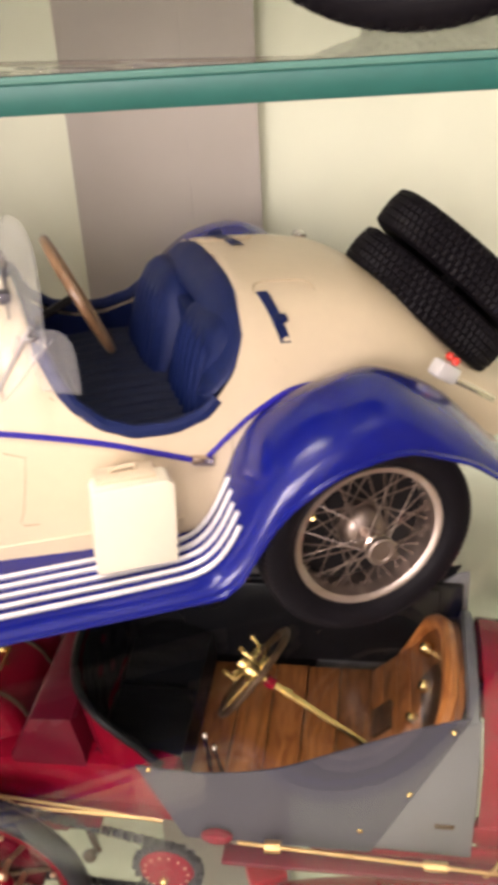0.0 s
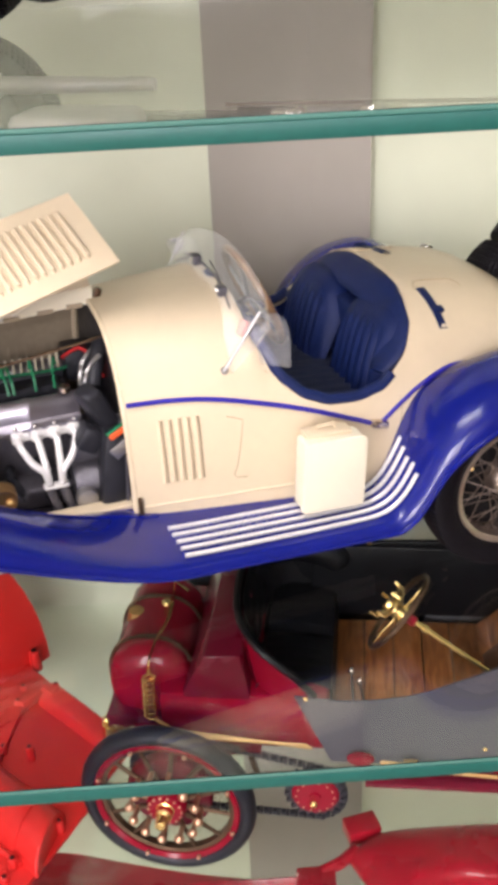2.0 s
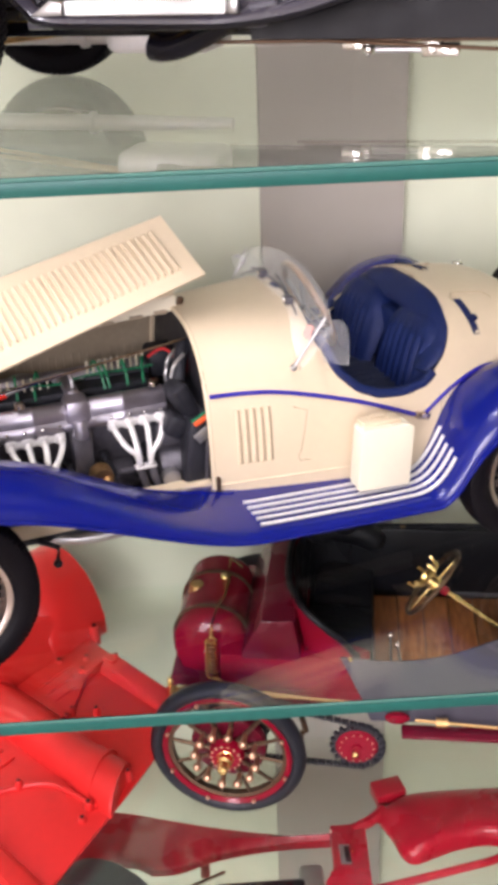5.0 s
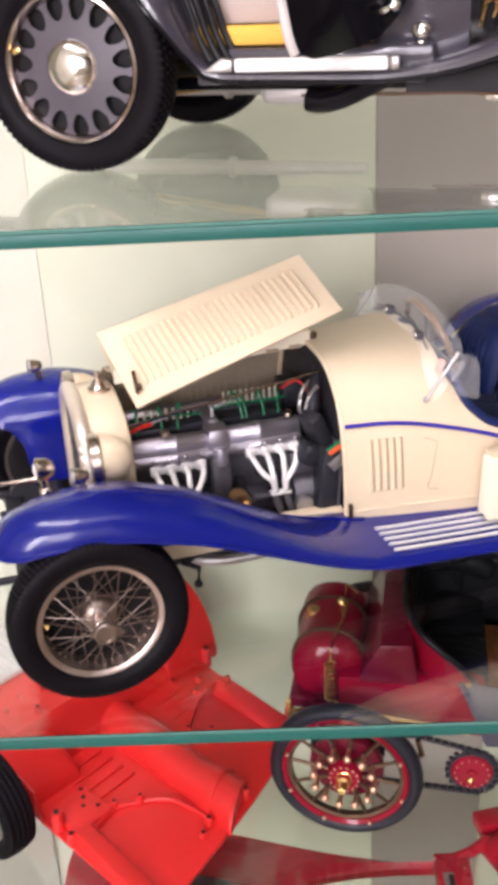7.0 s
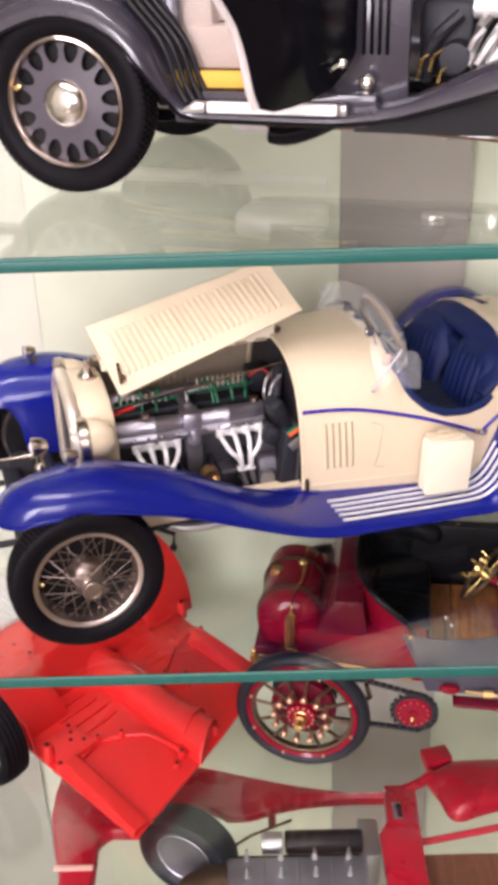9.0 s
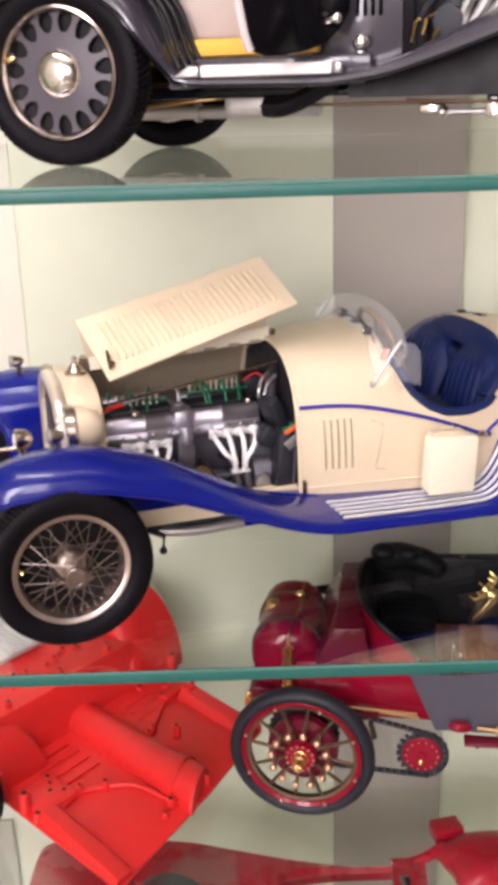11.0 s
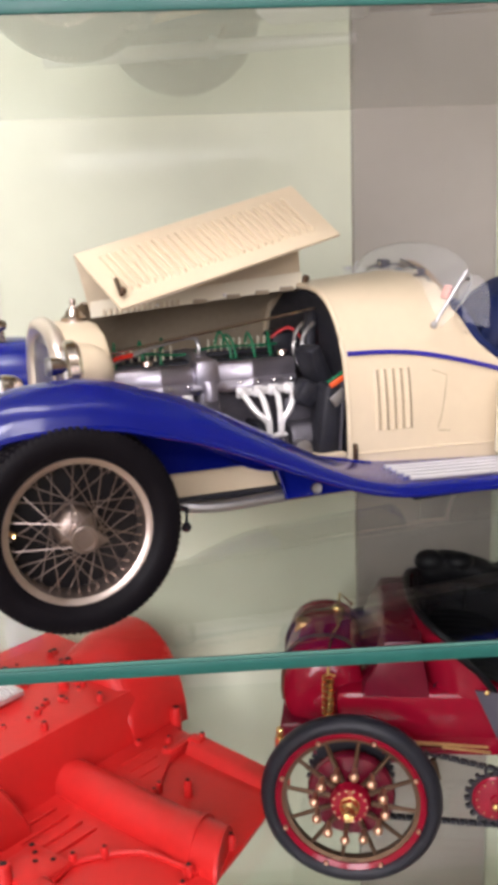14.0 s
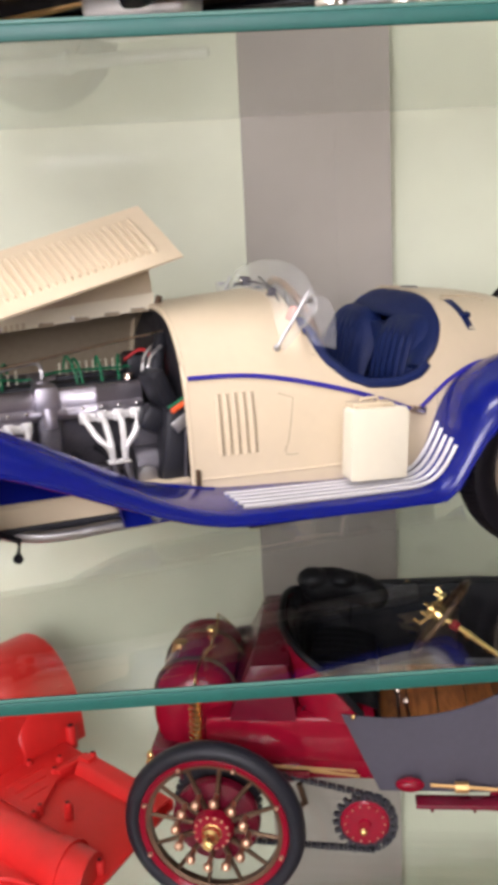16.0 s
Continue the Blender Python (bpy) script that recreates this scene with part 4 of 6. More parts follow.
    ws.visible_shadow = False
    for s in (-1, 1):
        part("windscreen_post", join(tube([(0.2145 + 0.003 * s, s * 0.0685, 0.1215), (0.2325 + 0.003 * s, s * 0.0725, 0.1500)], 0.0010 if s < 0 else 0.0006, 8), ball(0.0020, (0.2145 + 0.003 * s, s * 0.0685, 0.1215))), STEEL, car, "slim steel windscreen post")
        rows = []
        for k in range(9):
            a = -0.2 + 2.0 * k / 8
            ca, sa = math.cos(a), math.sin(a)
            rows.append([(0.2300, s * 0.070, 0.122), (0.2300 + 0.0150 * math.copysign(abs(ca) ** 0.6, ca), s * 0.071, 0.126 + 0.0215 * math.copysign(abs(sa) ** 0.6, sa))])
        df = part("wind_deflector", loft(rows, thick=0.0007), ACRYLIC, car, "small clear wind deflector")
        df.visible_shadow = False
        part("deflector_clip", box(0.004, 0.002, 0.0022, (0.2290, s * 0.0725, 0.1455), 0.0006), STEEL, car, "small steel clip")
    def on_screen(y, up, off=0.0):
        s = y / 0.070
        return Vector((0.2185 + 0.006 * (1 - s * s) + up * 0.7 - off, y, 0.120 + 0.0255 * (1 - abs(s) ** 2.4) + up))
    wm = [tube([on_screen(0.050 - 0.0085 * q, 0.0055, 0.002) for q in range(12)], 0.0006, 6), box(0.005, 0.009, 0.0055, on_screen(0.016, 0.0060, 0.003), 0.001), box(0.005, 0.007, 0.005, on_screen(-0.030, 0.0055, 0.003), 0.001),
          tube([on_screen(0.040, 0.0085, 0.002), on_screen(0.014, 0.0075, 0.003)], 0.0005, 6), tube([on_screen(0.000, 0.0085, 0.002), on_screen(-0.030, 0.0070, 0.003)], 0.0005, 6)]
    part("wiper", join(*wm), GUNMETAL, car, "dark grey wiper motor and arms")
    for y, up in ((0.016, 0.0065), (-0.030, 0.0060)):
        part("wiper_pivot", ball(0.0015, on_screen(y, up, 0.0055)), CHROME, car)
    part("rear_view_mirror", box(0.003, 0.005, 0.008, (0.2245, -0.0600, 0.1380), 0.001, (0, 30, 20)), PINK, car, "pale pink mirror back")

    # tail: lamps, bracket, two spare wheels
    for s in (-1, 1):
        tl = part("tail_lamp", box(0.013, 0.008, 0.008, (0.4030, s * 0.0760, 0.0985), 0.0016, (0, 35, 10 * -s)), ALU_PALE, car, "silver tail lamp box")
        for dy in (-0.0025, 0.0030):
            part("lens", ball(0.0021, (0.4070, s * 0.0760 + dy, 0.1035), n=10), LAMP_RED, tl, "red lens")
        part("tail_bracket", tube([(0.407, s * 0.0745, 0.0940), (0.422, s * 0.070, 0.0830), (0.436, s * 0.064, 0.072)], 0.0016, 7), NICKEL, car, "nickel lamp bracket")
    ax = Vector((0.72, 0, 0.69))
    q = ax.to_track_quat("-Y", "Z").to_matrix().to_4x4()
    for k, c in enumerate(((0.4315, 0, 0.0985), (0.4490, 0, 0.1150))):
        sp = part("spare_wheel", tyre_mesh(0.0468, 0.0325, 0.0215, 74, 0.0009), RUBBER, car, "black spare tyre strapped to the tail")
        sp.matrix_basis = Matrix.Translation(c) @ q
        part("spare_disc", lathe([(0, -0.004), (0.012, -0.005), (0.030, -0.001), (0.0335, -0.006), (0.0335, 0.006), (0.030, 0.001), (0, 0.004)], 32, "Y"), NICKEL, sp)
    part("spare_carrier", tube([(0.415, 0, 0.078), (0.462, 0, 0.122)], 0.004, 8), IRON, car)

    # wheels
    wire_wheel(car, pose(0.002, -0.1110, 0.0488, 0, 14, 2), 0.0488)
    wire_wheel(car, pose(0.3510, -0.1055, 0.0484, 0, 40, 0))
    wire_wheel(car, pose(0.002, 0.1030, 0.0484, 0, 25, 182))
    wire_wheel(car, pose(0.3530, 0.1030, 0.0484, 0, 65, 180))

    # engine bay
    part("firewall", slab([(-0.060, 0.042), (0.060, 0.042), (0.0605, 0.095), (0.052, 0.122), (0.030, 0.136), (0, 0.139), (-0.030, 0.136), (-0.052, 0.122), (-0.0605, 0.095)], 0.003, pose(0.1655, 0, 0, 0, 0, 90)), IRON, car, "dark grey firewall")
    part("bay_floor", box(0.13, 0.10, 0.004, (0.10, 0, 0.046)), BLACK, car)
    eng = part("engine_block", box(0.112, 0.034, 0.046, (0.092, 0.000, 0.073), 0.003), GUNMETAL, car, "grey cast engine block")
    part("bell_housing", box(0.022, 0.028, 0.032, (0.148, -0.018, 0.068), 0.005), GUNMETAL, eng, "dark bell housing")
    part("sump", box(0.110, 0.050, 0.012, (0.092, -0.010, 0.053), 0.003), GUNMETAL, eng, "dark sump flange")
    part("plug_cover", box(0.100, 0.016, 0.010, (0.092, -0.003, 0.1000), 0.002), IRON, eng, "dark plug cover")
    for yy, zz in ((-0.0235, 0.0985), (0.0165, 0.1015)):
        rows = []
        for x in (0.038, 0.0386, 0.0664, 0.0668, 0.0688, 0.0692, 0.1188, 0.1192, 0.1212, 0.1216, 0.1454, 0.146):
            g = 0.93 if x in (0.038, 0.146) else (1.06 if x in (0.0668, 0.0688, 0.1192, 0.1212) else 1.0)
            rows.append([(x, yy + y * g, zz + z * g) for y, z in ((-0.0072, -0.0100), (-0.0074, -0.0040), (-0.0058, -0.0030), (-0.0060, 0.0012), (-0.0045, 0.0046), (-0.0015, 0.0062), (0.0015, 0.0062), (0.0045, 0.0046), (0.0060, 0.0012), (0.0058, -0.0030), (0.0074, -0.0040), (0.0072, -0.0100))])
        cc = loft(rows, close_rows=True)
        bmesh.ops.holes_fill(cc, edges=cc.edges)
        part("cam_cover", cc, ALU, eng, "cast aluminium cam cover", 60)
    part("cam_drive_cover", join(box(0.0145, 0.0180, 0.0190, (0.0935, -0.0245, 0.0985), 0.004), box(0.019, 0.0170, 0.0040, (0.0935, -0.0247, 0.0925), 0.001), box(0.008, 0.034, 0.012, (0.0935, -0.004, 0.103), 0.002), tube([(0.0935, -0.033, 0.0955), (0.0935, -0.0345, 0.090), (0.0935, -0.034, 0.086)], 0.0042, 10), lathe([(0, 0.0355), (0.0022, 0.0352), (0.0024, 0.034)], 10, "Y", (0.0935, 0, 0.0885))), ALU, eng, "silver middle cam drive cover")
    for k in range(11):
        part("cover_nut", ball(0.0011, (0.042 + 0.0100 * k, -0.0318, 0.0936), n=8), CHROME, eng, "bright nut")
    part("timing_case", box(0.012, 0.012, 0.042, (0.0935, -0.0290, 0.0700), 0.003), GUNMETAL, eng, "dark timing case")
    for u in (0.062, 0.140):
        part("cam_cap", lathe([(0, 0.003), (0.0030, 0.0026), (0.0034, 0)], 12, "Z", (u, -0.0245, 0.1062)), NICKEL, eng)
    for base, sag in ((0.0675, -0.0045), (0.1270, -0.0025)):
        for k, du in enumerate((-0.0142, -0.0046, 0.0046, 0.0142)):
            mid = base + (-0.0034 if k < 2 else 0.0034)
            outer = k in (0, 3)
            pts = [(base + du, -0.0295, 0.0905 + sag), (base + du * (0.98 if outer else 1.0), -0.0370, 0.0880 + sag), (mid + (du * 0.45 if outer else du * 0.1), -0.0420, 0.0800 + sag * 0.7), (mid + (du * 0.08 if outer else 0), -0.0440, 0.0735 + sag * 0.4), (mid, -0.0446, 0.0650)]
            part("exhaust_branch", tube(pts, 0.0018, 8, per=4), ALU_PALE, eng, "pale silver exhaust branch")
        part("exhaust_collar", box(0.0126, 0.0060, 0.0016, (base, -0.0446, 0.0652), 0.0006), ALU_PALE, eng)
        for d in (-0.0034, 0.0034):
            part("exhaust_collector", tube([(base + d, -0.0446, 0.0660), (base + d + 0.001, -0.0455, 0.0590), (base + d + 0.004, -0.0475, 0.0480)], 0.0024, 8, per=3), GUNMETAL, eng)
        part("exhaust_flange", join(box(0.032, 0.002, 0.0050, (base, -0.0300, 0.0905 + sag), 0.0008), *[box(0.006, 0.003, 0.0066, (base + (-0.0142, -0.0046, 0.0046, 0.0142)[q], -0.0305, 0.0905 + sag), 0.001) for q in range(4)]), ALU_PALE, eng)
    part("oil_filler", join(lathe([(0, 0.004), (0.0062, 0.003), (0.0066, 0), (0.0066, -0.006)], 18, "Y", (0.1005, -0.047, 0.0645)), ball(0.003, (0.103, -0.051, 0.0635))), BRASS_MID, eng, "brass pump body")
    part("dynamo", lathe([(0, -0.014), (0.009, -0.013), (0.010, -0.010), (0.010, 0.012), (0, 0.013)], 20, "X", (0.150, -0.036, 0.0600)), GUNMETAL, eng, "dark dynamo")
    part("pump_pulley", lathe([(0, -0.003), (0.0055, -0.003), (0.0060, 0.0), (0.0055, 0.003), (0, 0.004)], 16, "Y", (0.141, -0.0475, 0.0560)), STEEL, eng)
    part("steering_box", join(box(0.014, 0.018, 0.044, (0.1565, -0.047, 0.070), 0.003, (0, 8, 0)), box(0.010, 0.016, 0.030, (0.1540, -0.038, 0.098), 0.003, (0, -25, 20)), box(0.012, 0.014, 0.014, (0.1470, -0.040, 0.086), 0.003, (0, 30, 0)), tube([(0.163, -0.014, 0.126), (0.158, -0.022, 0.118), (0.154, -0.030, 0.108)], 0.0040, 10, per=3)), IRON, eng, "dark grey steering box")
    part("coil_strip", box(0.0030, 0.0022, 0.0105, (0.1590, -0.0570, 0.0940), 0.0007, (0, 62, 0)), ORANGE, eng, "orange-red strip")
    part("coil_strip", box(0.0012, 0.0020, 0.0115, (0.1578, -0.0568, 0.0962), 0.0004, (0, 62, 0)), GREEN_WIRE, eng, "green strip")
    part("stay_rod", tube([(0.038, -0.020, 0.1130), (0.163, -0.020, 0.1300)], 0.0008, 6), NICKEL, eng, "thin steel stay rod")
    part("water_pipe", join(tube([(0.040, -0.015, 0.1060), (0.070, -0.014, 0.1150), (0.092, -0.013, 0.1180), (0.094, -0.015, 0.108)], 0.0013, 7, per=4)), STEEL, eng)
    part("rubber_hose", tube([(0.036, -0.018, 0.1060), (0.046, -0.018, 0.1100), (0.056, -0.017, 0.1115)], 0.0014, 8, per=4), LAMP_RED, eng, "orange-red hose")
    rng = random.Random(4)
    for base in (0.050, 0.1085):
        part("distributor_strip", box(0.040, 0.005, 0.005, (base + 0.016, 0.0035, 0.1045), 0.001), IRON, eng, "dark terminal strip")
        # the rear row stands for far bonnet louvres with light coming through
        back = 0.0 if base < 0.1 else 0.012
        for k in range(8 if base < 0.1 else 10):
            part("ivory_post", tube([(base + (0.0046 - back * 0.06) * k, back - 0.0005, 0.1030), (base + (0.0046 - back * 0.06) * k, back - 0.0005, 0.1130)], 0.00065, 6), IVORY, eng, "ivory post, the rear row standing for lit far louvres")
    for base, picks in ((0.050, (0, 3, 6)), (0.1085, (0, 1, 4, 7))):
        for k in picks:
            u, swing = base + 0.0046 * k, rng.uniform(-0.006, 0.006)
            part("plug_lead", tube([(u, -0.0005, 0.1115), (u + swing * 0.3, -0.004, 0.1165 + rng.uniform(0, 0.003)), (u + swing * 0.8, -0.0105, 0.1135), (u + swing, -0.0150, 0.1045)], 0.00075, 6, per=5), GREEN_WIRE, eng, "green ignition lead")
    for z0, z1 in ((0.1065, 0.1095),):
        part("plug_lead", tube([(0.046, -0.0030, z0), (0.066, -0.0035, z1), (0.088, -0.0030, z0 + 0.001), (0.106, -0.004, z1 + 0.001), (0.134, -0.0030, z1), (0.146, -0.002, z0 + 0.003)], 0.0007, 6, per=5), GREEN_WIRE, eng, "green ignition lead")
    for k in range(9):
        u = 0.045 + 0.0125 * k
        part("bay_pipe", tube([(u, -0.020, 0.060 + rng.uniform(0, 0.01)), (u + rng.uniform(-0.004, 0.006), -0.030, 0.066), (u + 0.004, -0.036 + rng.uniform(-0.004, 0.004), 0.054)], 0.0018 + rng.uniform(0, 0.0014), 7, per=3), IRON, eng)
    part("bay_plate", box(0.0016, 0.022, 0.044, (0.1615, -0.046, 0.072), 0.0005, (0, 4, 0)), GUNMETAL, eng, "grey bay plate")
    part("bay_plate", box(0.0095, 0.0016, 0.0065, (0.1590, -0.0580, 0.0850), 0.0005, (0, -35, 0)), STEEL, eng, "bright bay bracket")
    part("crankcase_rib", box(0.030, 0.004, 0.003, (0.066, -0.0365, 0.0600), 0.001), GUNMETAL, eng)
    part("crankcase_rib", box(0.034, 0.004, 0.003, (0.130, -0.0365, 0.0600), 0.001), GUNMETAL, eng)
    part("drain_cock", ball(0.0030, (0.1435, -0.0480, 0.0560), 1, 0.7, 1, 12), STEEL, eng)
    part("main_lead", tube([(0.145, 0.005, 0.112), (0.154, 0.000, 0.118), (0.160, -0.006, 0.112), (0.163, -0.012, 0.104)], 0.0010, 6, per=4), RED_WIRE, eng, "red cable")
    for k in range(2):
        part("heater_pipe", tube([(0.160, -0.012 - 0.012 * k, 0.122), (0.152, -0.016 - 0.012 * k, 0.116), (0.150, -0.020 - 0.010 * k, 0.102), (0.158, -0.028 - 0.01 * k, 0.090)], 0.0013, 7, per=4), STEEL, eng)
    part("magneto", box(0.018, 0.020, 0.018, (0.155, 0.014, 0.106), 0.003), IRON, eng, "dark magneto")
    for u in (0.070, 0.125):
        part("carburettor", lathe([(0, 0.012), (0.007, 0.011), (0.007, -0.012), (0, -0.012)], 16, "Z", (u, 0.032, 0.090)), STEEL, eng)
    return car


roadster()


# ---- crimson chain-driven antique car ----
def artillery_wheel(parent, m, R=0.0546):
    """Twelve-spoke wooden wheel with a red rim, brass bolts and a smooth grey tyre; its outer face looks along -y."""
    t = 0.0056
    ring = []
    for j in range(12):
        a = 2 * math.pi * j / 12
        ring.append((R - t + t * math.cos(a), t * 1.15 * math.sin(a)))
    tyre = part("wheel", lathe(ring, 72, "Y", closed=True), GREY_RUBBER, parent, "smooth dark grey tyre on a red spoked wheel")
    tyre.matrix_basis = m
    r = R - 2 * t
    part("rim", lathe([(r - 0.0020, -0.0040), (r + 0.001, -0.0055), (r + 0.0022, -0.004), (r + 0.0022, 0.004), (r + 0.001, 0.0055), (r - 0.0020, 0.0040)], 60, "Y", closed=True), CRIMSON, tyre, "crimson rim")
    part("felloe", lathe([(r - 0.0048, -0.0024), (r - 0.0015, -0.0030), (r - 0.0015, 0.0030), (r - 0.0048, 0.0024)], 60, "Y", closed=True), BRASS_DULL, tyre, "bronze inner ring")
    spoke = bolt = head = None
    for k in range(12):
        mm = pose(0, 0, 0, 0, 30 * k + 8, 0)
        if spoke is None:
            spoke = part("spoke", tube([(0.010, -0.001, 0), (0.018, -0.001, 0), (r - 0.004, -0.0005, 0)], 0.0018, 8, r_end=0.0013), BRASS_DULL, tyre, "bronze-brown spoke")
            spoke.matrix_basis = mm
            bolt = part("hub_bolt", join(tube([(0.0212, 0.0, 0), (0.0212, -0.010, 0)], 0.0015, 8), ball(0.0030, (0.0212, -0.0110, 0), n=10)), COPPER, tyre, "copper bolt head")
            bolt.matrix_basis = mm
        else:
            again(spoke, tyre, mm)
            again(bolt, tyre, mm)
    for k in range(8):
        mm = pose(0, 0, 0, 0, 45 * k + 20, 0)
        if head is None:
            head = part("rim_bolt", ball(0.0014, (r - 0.0005, -0.0068, 0), 1, 1.3, 1, 10), COPPER, tyre, "copper rim bolt")
            head.matrix_basis = mm
        else:
            again(head, tyre, mm)
    part("brake_drum", lathe([(0, -0.0035), (0.0255, -0.0035), (0.0265, -0.0050), (0.0265, -0.010), (0, -0.010)], 32, "Y"), CRIMSON_DEEP, tyre, "maroon drum behind the spokes")
    part("hub_disc", lathe([(0, 0.008), (0.011, 0.008), (0.0125, 0.005), (0.0125, 0.002), (0.0090, 0.000), (0.0090, -0.002), (0, -0.002)], 28, "Y"), CRIMSON, tyre, "crimson hub disc")
    ringed = None
    for k in range(14):
        mm = pose(0, 0, 0, 0, 360 / 14 * k, 0)
        if ringed is None:
            ringed = part("hub_rivet", ball(0.00085, (0.0102, -0.0082, 0), n=8), COPPER, tyre)
            ringed.matrix_basis = mm
        else:
            again(ringed, tyre, mm)
    part("hub_cap", lathe([(0, 0.021), (0.0030, 0.0205), (0.0036, 0.018), (0.0036, 0.014), (0.0052, 0.0125), (0.0052, 0.0085), (0.0066, 0.0075), (0.0066, 0.004)], 20, "Y"), BRASS, tyre, "brass hub cap")
    return tyre


def toothed_disc(r, n, depth, y, at, bore=0.0):
    out = []
    for k in range(n):
        for f, d in ((0.0, 0), (0.30, 0), (0.45, depth), (0.85, depth)):
            a = 2 * math.pi * (k + f) / n
            out.append((at[0] + (r - d) * math.cos(a), at[2] + (r - d) * math.sin(a)))
    return slab(out, y, pose(0, at[1], 0))


def antique_car():
    car = thing("model_antique_car", pose(-0.1262, 0.4374, TOP_C, 0, 0, -9), "crimson and brass chain-driven antique car model on a glass shelf", "model car")
    WB = 0.335
    artillery_wheel(car, pose(-0.004, -0.0880, 0.0546, 0, 0, -4))
    artillery_wheel(car, pose(0.010, 0.0660, 0.0546, 0, 10, 180))
    artillery_wheel(car, pose(WB, -0.0860, 0.0546, 0, 20, 4))
    artillery_wheel(car, pose(WB, 0.0860, 0.0546, 0, 30, 184))
    part("rear_axle", join(box(0.012, 0.160, 0.010, (-0.004, 0, 0.0535), 0.002)), CRIMSON_DEEP, car)
    part("front_axle", box(0.010, 0.160, 0.010, (WB, 0, 0.048), 0.002), CRIMSON_DEEP, car)
    for s in (-1, 1):
        # frame rail, brass rods, leaf springs
        part("frame_rail", box(0.42, 0.007, 0.013, (0.180, s * 0.050, 0.066), 0.001), CRIMSON, car, "crimson frame rail")
        part("brass_line", tube([(-0.020, s * 0.0575, 0.0745), (0.031, s * 0.0580, 0.0700), (0.082, s * 0.0580, 0.0640)], 0.0010, 6), BRASS_MID, car, "brass moulding line")
        part("leaf_spring", join(*[box(0.088 - 0.018 * k, 0.007, 0.0018, (0.008, s * 0.066, 0.0700 - 0.0022 * k), 0.0004) for k in range(4)]), CRIMSON_DEEP, car, "dark crimson leaf spring")
        part("spring_link", tube([(-0.0150, s * 0.0585, 0.0830), (0.004, s * 0.0650, 0.0770), (0.026, s * 0.0645, 0.0745), (0.080, s * 0.0620, 0.0700)], 0.0009, 6), BRASS_MID, car, "brass spring link")
        # chain drive
        sp = part("sprocket", toothed_disc(0.0192, 20, 0.0030, 0.0030, (0.0845, s * 0.0680, 0.0400)), IRON, car, "dark toothed sprocket")
        part("sprocket_disc", lathe([(0, 0.0042), (0.0030, 0.0042), (0.0036, 0.003), (0.0135, 0.003), (0.0148, 0.0015), (0.0148, -0.0015), (0, -0.002)], 28, "Y", (0.0845, s * 0.0680, 0.0400)), CRIMSON, sp, "crimson sprocket disc")
        for k in range(14):
            a = 2 * math.pi * k / 14
            part("sprocket_rivet", ball(0.0007, (0.0845 + 0.0118 * math.cos(a), s * 0.0680 - 0.0034, 0.0400 + 0.0118 * math.sin(a)), n=6), COPPER, sp)
        part("sprocket_nut", ball(0.0026, (0.0835, s * 0.0680 - 0.006, 0.0370), n=10), BRASS, sp, "brass nut")
        part("wheel_sprocket", toothed_disc(0.0270, 34, 0.0020, 0.0030, (-0.004, s * 0.0690, 0.0535)), IRON, car, "dark wheel sprocket")
        link = None
        path = []
        r0, r1, L = 0.0268, 0.0188, 0.0885
        tilt = math.asin((r0 - r1) / L)
        for sgn in (1, -1):
            for k in range(17):
                f = k / 16
                x0, z0 = -0.004 + r0 * math.sin(tilt), 0.0535 + sgn * r0 * math.cos(tilt)
                x1, z1 = 0.0845 + r1 * math.sin(tilt), 0.0400 + sgn * r1 * math.cos(tilt)
                path.append((x0 + (x1 - x0) * f, z0 + (z1 - z0) * f, math.degrees(math.atan2(z1 - z0, x1 - x0))))
        for k in range(1, 9):
            a = math.pi / 2 - tilt - (math.pi - 2 * tilt) * k / 9
            path.append((0.0845 + r1 * math.cos(a), 0.0400 + r1 * math.sin(a), math.degrees(a) - 90))
        for x, z, deg in path:
            mm = pose(x, s * 0.0685, z, 0, -deg, 0)
            if link is None:
                link = part("chain_link", join(box(0.0034, 0.0042, 0.0027, (0, 0, 0), 0.0006), tube([(0.0027, -0.0030, 0), (0.0027, 0.0030, 0)], 0.0009, 6)), IRON, sp, "dark chain link")
                link.matrix_basis = mm
            else:
                again(link, sp, mm)
        part("chain_tensioner", join(tube([(0.046, s * 0.070, 0.066), (0.049, s * 0.071, 0.054), (0.041, s * 0.071, 0.048)], 0.0022, 8), ball(0.0038, (0.044, s * 0.0715, 0.049))), BRASS_DULL, car, "bronze tensioner arm")
        part("jackshaft_arm", join(ball(0.0058, (0.112, s * 0.0630, 0.0620), 1.5, 0.7, 0.8), box(0.012, 0.003, 0.0025, (0.112, s * 0.0680, 0.0675), 0.0008)), CRIMSON, car, "crimson jackshaft bracket")
        part("brass_rod", join(tube([(0.124, s * 0.068, 0.0650), (0.330, s * 0.068, 0.0520)], 0.0012, 8), lathe([(0, 0.004), (0.0034, 0.004), (0.0034, -0.004), (0, -0.004)], 12, "X", (0.142, s * 0.068, 0.0638)), lathe([(0, 0.006), (0.0028, 0.006), (0.0028, -0.006), (0, -0.006)], 12, "X", (0.225, s * 0.068, 0.0586))), BRASS_MID, car, "long brass rod with collars")
        part("side_step", join(box(0.20, 0.012, 0.003, (0.215, s * 0.066, 0.0525), 0.0008), *[tube([(x, s * 0.066, 0.052), (x, s * 0.066, 0.046)], 0.001, 6) for x in (0.125, 0.15, 0.18)]), CRIMSON_DEEP, car, "dark crimson step rail")
